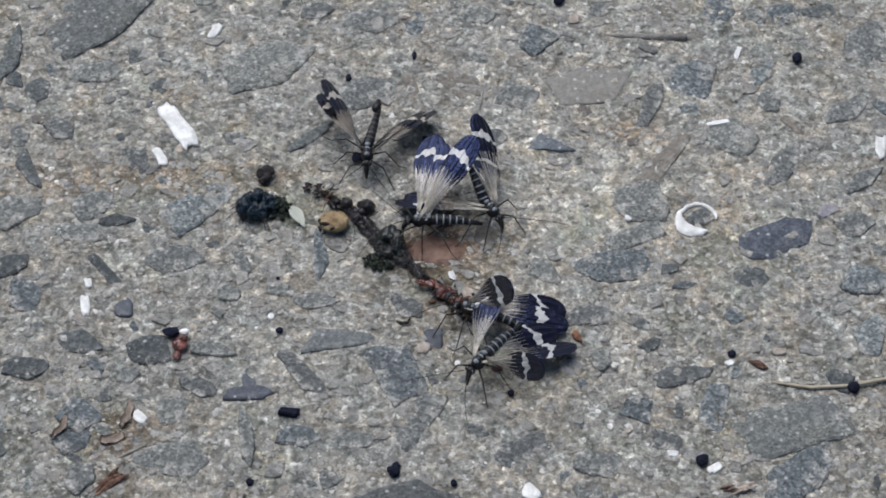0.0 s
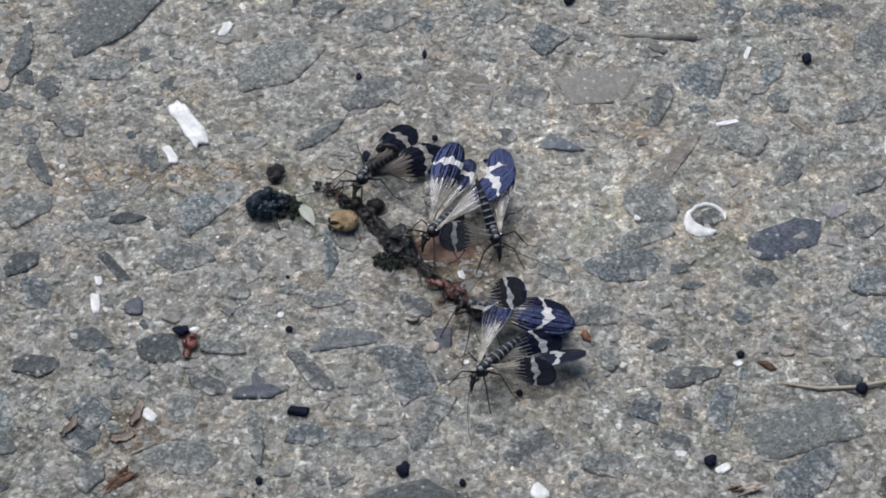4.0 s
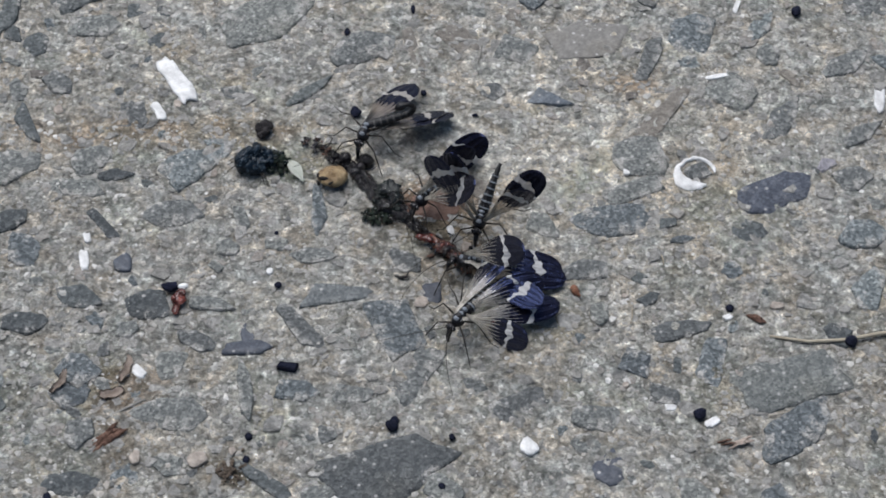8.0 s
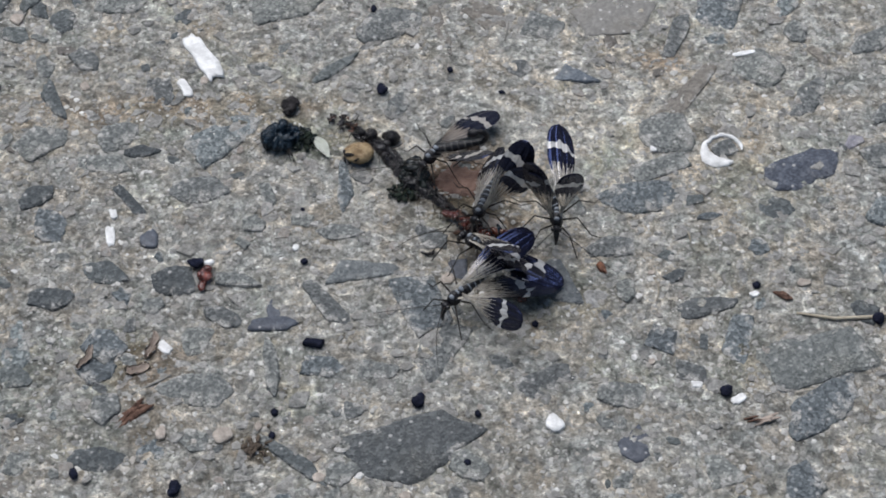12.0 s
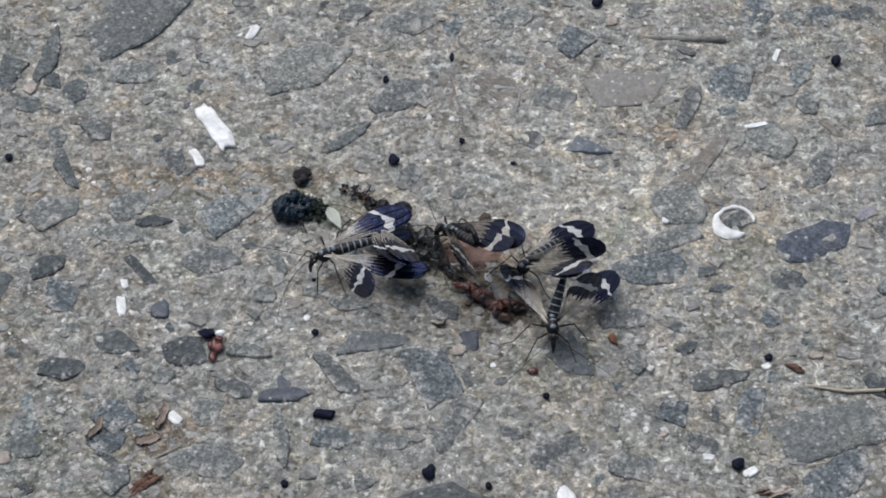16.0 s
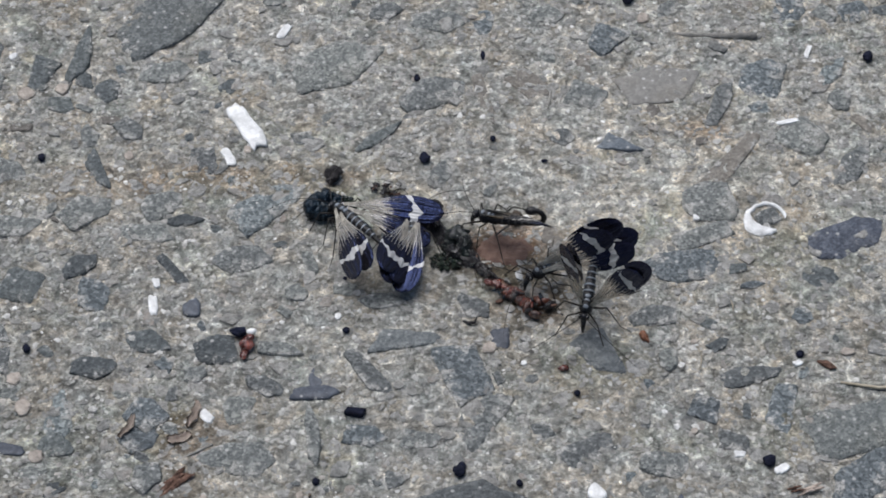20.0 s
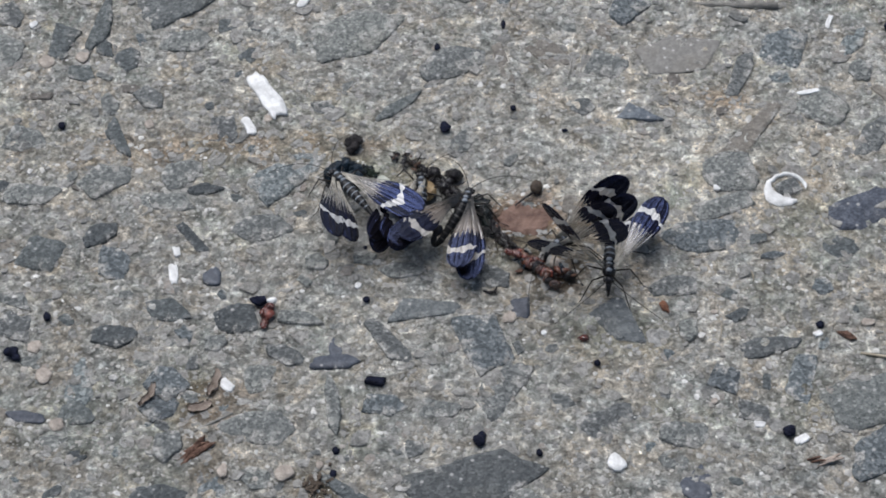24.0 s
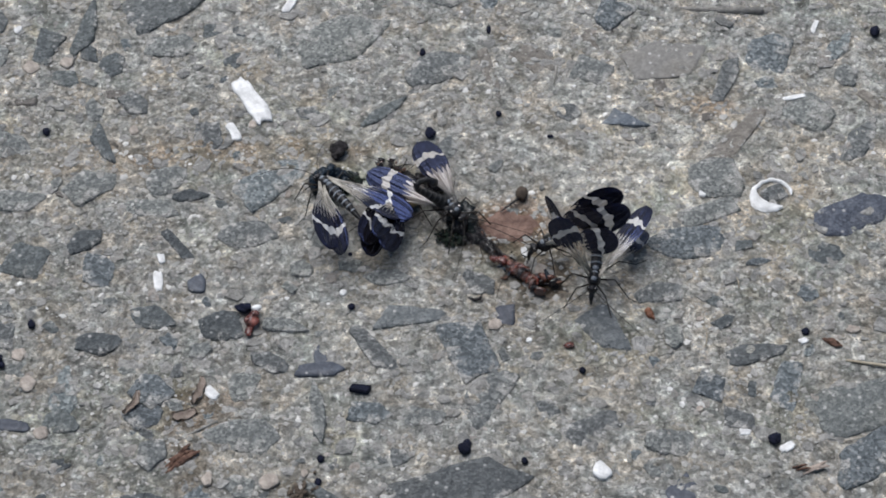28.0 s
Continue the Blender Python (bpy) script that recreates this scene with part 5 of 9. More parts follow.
def fine_aggregate():
    """Small broken stones flush with the surface, too many to count."""
    rng = np.random.default_rng(21)
    n, m = 4200, 7
    size = np.exp(rng.normal(-0.42, 0.42, n)).clip(0.3, 1.7) * MM
    xs, ys = rng.uniform(-0.074, 0.084, n), rng.uniform(-0.064, 0.060, n)
    zs = np.array([ground_height(x, y) for x, y in zip(xs, ys)])
    k = np.arange(m)
    ang = (k[None] + rng.uniform(-0.35, 0.35, (n, m))) / m * math.tau
    rad = rng.uniform(0.7, 1.2, (n, m)) * size[:, None]
    flat = rng.uniform(0.5, 1.0, n)[:, None]
    turn = rng.uniform(0, math.tau, n)[:, None]
    px, py = rad * np.cos(ang), rad * np.sin(ang) * flat
    qx, qy = px * np.cos(turn) - py * np.sin(turn), px * np.sin(turn) + py * np.cos(turn)
    top = rng.uniform(-0.05, 0.11, n)[:, None] * MM
    slope = rng.uniform(-0.12, 0.12, (2, n, 1))
    rows = []
    for scale, z in ((1.05, -0.35 * MM), (1.0, None), (0.8, 1.25)):
        zz = (np.full((n, m), -0.35 * MM) if z == -0.35 * MM else top * (z or 0.8) + slope[0] * qx + slope[1] * qy) + zs[:, None]
        rows.append(np.stack([qx * scale + xs[:, None], qy * scale + ys[:, None], zz], -1))
    v = np.concatenate(rows, 1).reshape(-1, 3)
    faces = []
    for i in range(n):
        o = i * 3 * m
        for r in range(2):
            faces += [(o + r * m + j, o + r * m + (j + 1) % m, o + (r + 1) * m + (j + 1) % m, o + (r + 1) * m + j) for j in range(m)]
        faces.append(tuple(o + 2 * m + j for j in range(m)))
    me = bpy.data.meshes.new("fine_aggregate")
    me.from_pydata(v.tolist(), [], faces)
    me.materials.append(FINE)
    return tagged(new("fine_aggregate", me), "small broken stones flush in the concrete", "aggregate", kind="stuff")


fine_aggregate()


def grit():
    """Loose and half-bedded sand grains, too small to count."""
    rng = np.random.default_rng(9)
    n = 62000
    base = np.array([(1, 0, 0), (0.3, 0.9, 0.1), (-0.8, 0.6, 0), (-0.7, -0.7, 0.1), (0.4, -0.9, 0), (0.1, 0.1, 0.75), (0.5, 0.3, 0.6), (0, 0, -0.7)])
    tris = np.array([(0, 1, 6), (1, 5, 6), (1, 2, 5), (2, 3, 5), (3, 4, 5), (4, 6, 5), (4, 0, 6), (1, 0, 7), (2, 1, 7), (3, 2, 7), (4, 3, 7), (0, 4, 7)])
    size = np.exp(rng.normal(-1.6, 0.45, n)).clip(0.09, 0.62) * MM
    xs, ys = rng.uniform(-0.074, 0.084, n), rng.uniform(-0.064, 0.060, n)
    zs = np.array([ground_height(x, y) for x, y in zip(xs, ys)])
    a = rng.uniform(0, math.tau, n)
    jit = base[None] * rng.uniform(0.65, 1.35, (n, 8, 3)) * size[:, None, None]
    ca, sa = np.cos(a)[:, None], np.sin(a)[:, None]
    v = np.stack([jit[..., 0] * ca - jit[..., 1] * sa + xs[:, None], jit[..., 0] * sa + jit[..., 1] * ca + ys[:, None], jit[..., 2] * 0.5 + zs[:, None] - 0.00006], -1).reshape(-1, 3)
    f = (tris[None] + 8 * np.arange(n)[:, None, None]).reshape(-1, 3)
    me = bpy.data.meshes.new("grit")
    me.from_pydata(v.tolist(), [], f.tolist())
    me.materials.append(GRAINS)
    ob = new("grit", me)
    return tagged(ob, "sand grains bedded in the concrete surface", "grit", kind="stuff")


grit()


# ---- what moves ----
def leg_swing(number, leg, t, strides):
    """How far a leg swings at t, degrees: small shifts at rest, strides while its fly walks."""
    for start, end in strides:
        if start < t < end:
            return 14 * math.sin(t * 9 + leg * 2.6) * min(1, (t - start) * 2, (end - t) * 2)
    return 4.5 * noise.noise(Vector((t * 0.45, leg * 3.7, number * 5.1)))


def motions():
    for number, (name, fly) in enumerate(flies.items()):
        strides = {"A": ((2.5, 4.5), (11, 12), (16, 17), (21.5, 23.5)), "D": ((12.5, 14.5), (18, 19)), "C": ((12.5, 14.5), (15, 16)), "B": ((9, 10), (12.5, 14.5)), "E": ((12.5, 14.5),)}.get(name, ())
        for k, leg in enumerate(fly["legs"]):
            walk(leg, [(i / 5, pose(0, 0, 0, 0, 0, leg_swing(number, k, i / 5, strides))) for i in range(141)])
    fly = flies["A"]
    walk(fly["root"], [
        (0.00, pose(-0.00549, 0.00872, 0.00340, 0.0, 8.0, -92.3)),
        (1.00, pose(-0.00595, 0.00334, 0.00340, 0.0, 8.0, -99.2)),
        (2.00, pose(-0.00629, 0.00396, 0.00340, 0.0, 8.0, -108.7)),
        (2.50, pose(-0.00777, 0.00418, 0.00340, 0.0, 8.0, -112.8)),
        (4.50, pose(-0.00667, 0.00405, 0.00340, 0.0, 8.0, -125.2)),
        (5.00, pose(-0.00599, 0.00406, 0.00340, 0.0, 8.0, -126.6)),
        (6.00, pose(-0.00562, 0.00286, 0.00340, 0.0, 8.0, -109.5)),
        (7.00, pose(-0.00547, 0.00347, 0.00340, 0.0, 8.0, -113.1)),
        (8.00, pose(-0.00564, 0.00382, 0.00340, 0.0, 8.0, -111.5)),
        (9.00, pose(-0.00588, 0.00414, 0.00340, 0.0, 8.0, -112.9)),
        (10.00, pose(-0.00395, 0.00172, 0.00340, 0.0, 8.0, -104.3)),
        (11.00, pose(-0.00239, -0.00181, 0.00340, 0.0, 8.0, -106.2)),
        (12.00, pose(-0.00000, -0.00470, 0.00340, 0.0, 8.0, -130.2)),
        (12.50, pose(0.00133, -0.00749, 0.00340, 0.0, 8.0, -138.1)),
        (14.50, pose(0.00256, -0.00549, 0.00340, 0.0, 8.0, 165.8)),
        (15.00, pose(0.00385, -0.00314, 0.00340, 0.0, 8.0, 167.1)),
        (16.00, pose(0.00110, -0.00566, 0.00340, 0.0, 8.0, 151.6)),
        (17.00, pose(0.00417, -0.00710, 0.00340, 0.0, 8.0, 151.5)),
        (18.00, pose(0.00333, -0.00443, 0.00340, 0.0, 8.0, -144.0)),
        (19.00, pose(-0.00027, -0.00414, 0.00340, 0.0, 8.0, -156.3)),
        (20.00, pose(0.00189, -0.00350, 0.00340, 0.0, 8.0, 153.0)),
        (21.00, pose(0.00155, -0.00330, 0.00340, 0.0, 8.0, -167.4)),
        (21.50, pose(0.00145, -0.00464, 0.00340, 0.0, 8.0, -122.1)),
        (22.50, pose(-0.00013, -0.00537, 0.00340, 0.0, 8.0, -51.4)),
        (23.50, pose(-0.00170, -0.00610, 0.00340, 0.0, 8.0, 19.4)),
        (24.00, pose(-0.00383, -0.00595, 0.00340, 0.0, 8.0, 76.1)),
        (25.00, pose(-0.00099, -0.01010, 0.00340, 0.0, 8.0, 28.7)),
        (26.00, pose(-0.00204, -0.00527, 0.00340, 0.0, 8.0, 12.1)),
        (26.50, pose(-0.00095, -0.00513, 0.00340, -0.0, 8.0, -57.8)),
        (27.00, pose(-0.00096, -0.00563, 0.00340, -0.0, 8.0, -77.1)),
        (28.00, pose(-0.00373, -0.00629, 0.00340, -0.0, 8.0, -45.0)),
    ])
    walk(fly["LF"], [
        (0.00, pose(0.00060, 0.00060, 0.00070, -43.8, 14.4, 143.0)),
        (1.00, pose(0.00060, 0.00060, 0.00070, 22.4, 12.7, 158.9)),
        (2.00, pose(0.00060, 0.00060, 0.00070, -25.6, 8.7, 165.4)),
        (2.50, pose(0.00060, 0.00060, 0.00070, 33.4, 17.6, 160.2)),
        (4.50, pose(0.00060, 0.00060, 0.00070, 31.0, 17.3, 155.5)),
        (5.00, pose(0.00060, 0.00060, 0.00070, -32.0, 17.2, 155.6)),
        (6.00, pose(0.00060, 0.00060, 0.00070, -22.3, 16.3, 144.0)),
        (7.00, pose(0.00060, 0.00060, 0.00070, -15.6, 16.7, 150.5)),
        (8.00, pose(0.00060, 0.00060, 0.00070, -31.0, 16.1, 140.6)),
        (9.00, pose(0.00060, 0.00060, 0.00070, -17.0, 15.6, 146.4)),
        (10.00, pose(0.00060, 0.00060, 0.00070, -16.8, 15.9, 140.5)),
        (11.00, pose(0.00060, 0.00060, 0.00070, -47.7, 11.2, 145.7)),
        (12.00, pose(0.00060, 0.00060, 0.00070, -19.6, -41.3, 91.7)),
        (12.25, pose(0.00060, 0.00060, 0.00070, -3.7, -3.6, 123.5)),
        (12.50, pose(0.00060, 0.00060, 0.00070, 30.9, 17.8, 166.3)),
        (14.50, pose(0.00060, 0.00060, 0.00070, -11.0, -11.8, 143.8)),
        (15.00, pose(0.00060, 0.00060, 0.00070, -42.1, -21.2, 144.5)),
        (16.00, pose(0.00060, 0.00060, 0.00070, -54.7, -16.0, 137.2)),
        (17.00, pose(0.00060, 0.00060, 0.00070, -7.0, -34.1, 150.0)),
        (18.00, pose(0.00060, 0.00060, 0.00070, -24.7, -30.3, 92.4)),
        (18.50, pose(0.00060, 0.00060, 0.00070, -22.0, -3.2, 126.7)),
        (19.00, pose(0.00060, 0.00060, 0.00070, -3.9, 17.4, 164.1)),
        (20.00, pose(0.00060, 0.00060, 0.00070, -41.0, -24.2, 165.0)),
        (21.00, pose(0.00060, 0.00060, 0.00070, -29.3, -24.8, 126.0)),
        (21.25, pose(0.00060, 0.00060, 0.00070, -8.3, 4.0, 152.2)),
        (21.50, pose(0.00060, 0.00060, 0.00070, 24.8, 17.8, -171.3)),
        (23.50, pose(0.00060, 0.00060, 0.00070, -7.4, 4.5, -161.9)),
        (24.00, pose(0.00060, 0.00060, 0.00070, -10.6, -0.6, 153.3)),
        (25.00, pose(0.00060, 0.00060, 0.00070, -9.8, -7.7, -165.6)),
        (26.00, pose(0.00060, 0.00060, 0.00070, -20.6, 16.0, 140.3)),
        (26.50, pose(0.00060, 0.00060, 0.00070, -20.2, 17.6, 167.5)),
        (27.00, pose(0.00060, 0.00060, 0.00070, -58.0, -0.8, 164.0)),
        (28.00, pose(0.00060, 0.00060, 0.00070, -19.9, 9.5, 160.8)),
    ])
    walk(fly["LH"], [
        (0.00, pose(-0.00040, 0.00060, 0.00060, -43.3, 18.5, 147.6)),
        (1.00, pose(-0.00040, 0.00060, 0.00060, 23.2, 19.1, 164.2)),
        (2.00, pose(-0.00040, 0.00060, 0.00060, -13.1, 17.7, 167.4)),
        (2.50, pose(-0.00040, 0.00060, 0.00060, 35.4, 19.2, 159.1)),
        (4.50, pose(-0.00040, 0.00060, 0.00060, 32.8, 19.0, 157.9)),
        (5.00, pose(-0.00040, 0.00060, 0.00060, -31.3, 18.9, 158.5)),
        (6.00, pose(-0.00040, 0.00060, 0.00060, -28.2, 18.2, 147.6)),
        (7.00, pose(-0.00040, 0.00060, 0.00060, -21.5, 18.3, 151.0)),
        (8.00, pose(-0.00040, 0.00060, 0.00060, -33.2, 17.8, 141.8)),
        (9.00, pose(-0.00040, 0.00060, 0.00060, -13.8, 17.1, 146.9)),
        (10.00, pose(-0.00040, 0.00060, 0.00060, -23.9, 18.1, 147.2)),
        (11.00, pose(-0.00040, 0.00060, 0.00060, -45.6, 16.3, 146.4)),
        (11.50, pose(-0.00040, 0.00060, 0.00060, -44.9, -14.8, 119.0)),
        (12.00, pose(-0.00040, 0.00060, 0.00060, -25.7, -41.0, 82.3)),
        (12.25, pose(-0.00040, 0.00060, 0.00060, -7.5, -0.6, 117.5)),
        (12.50, pose(-0.00040, 0.00060, 0.00060, 32.3, 18.3, 166.1)),
        (14.50, pose(-0.00040, 0.00060, 0.00060, -21.6, -15.2, 136.4)),
        (15.00, pose(-0.00040, 0.00060, 0.00060, -43.1, -26.7, 136.5)),
        (16.00, pose(-0.00040, 0.00060, 0.00060, -60.7, -20.1, 132.6)),
        (17.00, pose(-0.00040, 0.00060, 0.00060, -20.9, -31.6, 142.5)),
        (18.00, pose(-0.00040, 0.00060, 0.00060, -43.9, -24.7, 82.7)),
        (18.50, pose(-0.00040, 0.00060, 0.00060, -35.8, 3.5, 122.0)),
        (19.00, pose(-0.00040, 0.00060, 0.00060, -10.4, 19.0, 167.9)),
        (20.00, pose(-0.00040, 0.00060, 0.00060, -37.5, -28.1, 163.1)),
        (21.00, pose(-0.00040, 0.00060, 0.00060, -29.9, -27.8, 120.2)),
        (21.25, pose(-0.00040, 0.00060, 0.00060, -13.8, 3.7, 153.4)),
        (21.50, pose(-0.00040, 0.00060, 0.00060, 18.6, 18.9, -163.3)),
        (23.50, pose(-0.00040, 0.00060, 0.00060, -0.1, -2.6, -155.5)),
        (24.00, pose(-0.00040, 0.00060, 0.00060, -4.8, -5.9, 156.6)),
        (25.00, pose(-0.00040, 0.00060, 0.00060, 3.0, -9.0, -154.6)),
        (26.00, pose(-0.00040, 0.00060, 0.00060, -20.6, 16.8, 133.3)),
        (26.50, pose(-0.00040, 0.00060, 0.00060, -6.6, 19.0, 170.1)),
        (27.00, pose(-0.00040, 0.00060, 0.00060, -54.4, 5.3, 155.5)),
        (28.00, pose(-0.00040, 0.00060, 0.00060, 13.7, 17.9, 154.8)),
    ])
    walk(fly["RF"], [
        (0.00, pose(0.00060, -0.00060, 0.00070, 45.2, -1.0, -156.9)),
        (1.00, pose(0.00060, -0.00060, 0.00070, 30.0, 11.9, -165.8)),
        (2.00, pose(0.00060, -0.00060, 0.00070, 38.2, 2.9, -160.9)),
        (2.50, pose(0.00060, -0.00060, 0.00070, 23.3, 17.8, -179.0)),
        (4.50, pose(0.00060, -0.00060, 0.00070, 32.8, 16.6, 175.0)),
        (5.00, pose(0.00060, -0.00060, 0.00070, -9.2, 17.7, 178.6)),
        (6.00, pose(0.00060, -0.00060, 0.00070, -3.7, 8.9, 165.5)),
        (7.00, pose(0.00060, -0.00060, 0.00070, -2.2, 14.2, 171.3)),
        (8.00, pose(0.00060, -0.00060, 0.00070, -9.6, 14.9, 165.7)),
        (9.00, pose(0.00060, -0.00060, 0.00070, 26.1, 8.1, 168.2)),
        (10.00, pose(0.00060, -0.00060, 0.00070, 22.2, 16.5, 172.1)),
        (11.00, pose(0.00060, -0.00060, 0.00070, -34.8, 9.8, -171.7)),
        (12.00, pose(0.00060, -0.00060, 0.00070, -9.2, 14.5, 173.6)),
        (12.50, pose(0.00060, -0.00060, 0.00070, 33.7, 11.6, 175.2)),
        (14.50, pose(0.00060, -0.00060, 0.00070, 20.6, 15.9, -154.1)),
        (15.00, pose(0.00060, -0.00060, 0.00070, 41.8, 8.9, -121.6)),
        (16.00, pose(0.00060, -0.00060, 0.00070, 26.4, -17.4, 167.6)),
        (16.50, pose(0.00060, -0.00060, 0.00070, -1.2, -11.7, -143.3)),
        (17.00, pose(0.00060, -0.00060, 0.00070, -15.9, 11.5, -101.2)),
        (17.50, pose(0.00060, -0.00060, 0.00070, -2.6, 8.9, -145.1)),
        (18.00, pose(0.00060, -0.00060, 0.00070, 9.0, 16.1, 171.2)),
        (19.00, pose(0.00060, -0.00060, 0.00070, -16.5, 17.8, 179.3)),
        (20.00, pose(0.00060, -0.00060, 0.00070, -43.2, -21.6, 161.5)),
        (20.50, pose(0.00060, -0.00060, 0.00070, -3.2, 5.8, 173.1)),
        (21.00, pose(0.00060, -0.00060, 0.00070, 44.2, 17.7, -159.0)),
        (21.50, pose(0.00060, -0.00060, 0.00070, 4.1, 15.7, -138.3)),
        (23.50, pose(0.00060, -0.00060, 0.00070, 7.5, 2.4, -131.4)),
        (24.00, pose(0.00060, -0.00060, 0.00070, 4.7, 12.4, -168.4)),
        (25.00, pose(0.00060, -0.00060, 0.00070, 3.4, 4.6, -149.1)),
        (26.00, pose(0.00060, -0.00060, 0.00070, -6.7, -11.0, -144.9)),
        (26.50, pose(0.00060, -0.00060, 0.00070, -26.1, 17.8, 176.4)),
        (27.00, pose(0.00060, -0.00060, 0.00070, 45.5, -7.5, -172.2)),
        (28.00, pose(0.00060, -0.00060, 0.00070, -17.6, 7.8, -168.0)),
    ])
    walk(fly["RH"], [
        (0.00, pose(-0.00040, -0.00060, 0.00060, 33.1, 5.9, -149.9)),
        (1.00, pose(-0.00040, -0.00060, 0.00060, -8.4, 18.7, -158.5)),
        (2.00, pose(-0.00040, -0.00060, 0.00060, -26.4, 7.2, -162.2)),
        (2.50, pose(-0.00040, -0.00060, 0.00060, 23.1, 19.3, -176.9)),
        (4.50, pose(-0.00040, -0.00060, 0.00060, 35.1, 19.6, 176.0)),
        (5.00, pose(-0.00040, -0.00060, 0.00060, -17.0, 19.3, -177.2)),
        (6.00, pose(-0.00040, -0.00060, 0.00060, -15.7, 15.0, 168.1)),
        (7.00, pose(-0.00040, -0.00060, 0.00060, -11.5, 19.0, 168.1)),
        (8.00, pose(-0.00040, -0.00060, 0.00060, -12.4, 19.0, 168.1)),
        (9.00, pose(-0.00040, -0.00060, 0.00060, 29.5, 19.4, 172.9)),
        (10.00, pose(-0.00040, -0.00060, 0.00060, -2.4, 19.1, 173.8)),
        (11.00, pose(-0.00040, -0.00060, 0.00060, -41.2, 18.0, -170.0)),
        (12.00, pose(-0.00040, -0.00060, 0.00060, -14.9, 19.2, 176.3)),
        (12.50, pose(-0.00040, -0.00060, 0.00060, 36.3, 19.6, -175.1)),
        (14.50, pose(-0.00040, -0.00060, 0.00060, 30.2, 17.2, -149.0)),
        (15.00, pose(-0.00040, -0.00060, 0.00060, 16.8, 14.3, -114.0)),
        (15.50, pose(-0.00040, -0.00060, 0.00060, 5.9, -1.3, -158.6)),
        (16.00, pose(-0.00040, -0.00060, 0.00060, 8.9, -20.0, 157.5)),
        (16.50, pose(-0.00040, -0.00060, 0.00060, -13.4, -10.7, -145.2)),
        (17.00, pose(-0.00040, -0.00060, 0.00060, -18.5, 12.1, -94.0)),
        (17.50, pose(-0.00040, -0.00060, 0.00060, 11.7, 3.2, -140.1)),
        (18.00, pose(-0.00040, -0.00060, 0.00060, 39.4, 18.7, 175.0)),
        (19.00, pose(-0.00040, -0.00060, 0.00060, -15.8, 19.3, -179.3)),
        (20.00, pose(-0.00040, -0.00060, 0.00060, -40.8, -25.9, 157.6)),
        (20.50, pose(-0.00040, -0.00060, 0.00060, -5.8, 3.5, 169.6)),
        (21.00, pose(-0.00040, -0.00060, 0.00060, 37.4, 19.1, -162.4)),
        (21.50, pose(-0.00040, -0.00060, 0.00060, 6.4, 17.4, -140.4)),
        (23.50, pose(-0.00040, -0.00060, 0.00060, 12.5, -12.9, -121.3)),
        (24.00, pose(-0.00040, -0.00060, 0.00060, 7.4, 5.5, -174.5)),
        (25.00, pose(-0.00040, -0.00060, 0.00060, 6.3, -0.6, -144.0)),
        (26.00, pose(-0.00040, -0.00060, 0.00060, 2.1, -17.6, -139.9)),
        (26.50, pose(-0.00040, -0.00060, 0.00060, -32.0, 19.5, -175.8)),
        (27.00, pose(-0.00040, -0.00060, 0.00060, 43.6, 0.9, -165.9)),
        (28.00, pose(-0.00040, -0.00060, 0.00060, -0.7, 18.8, -178.6)),
    ])
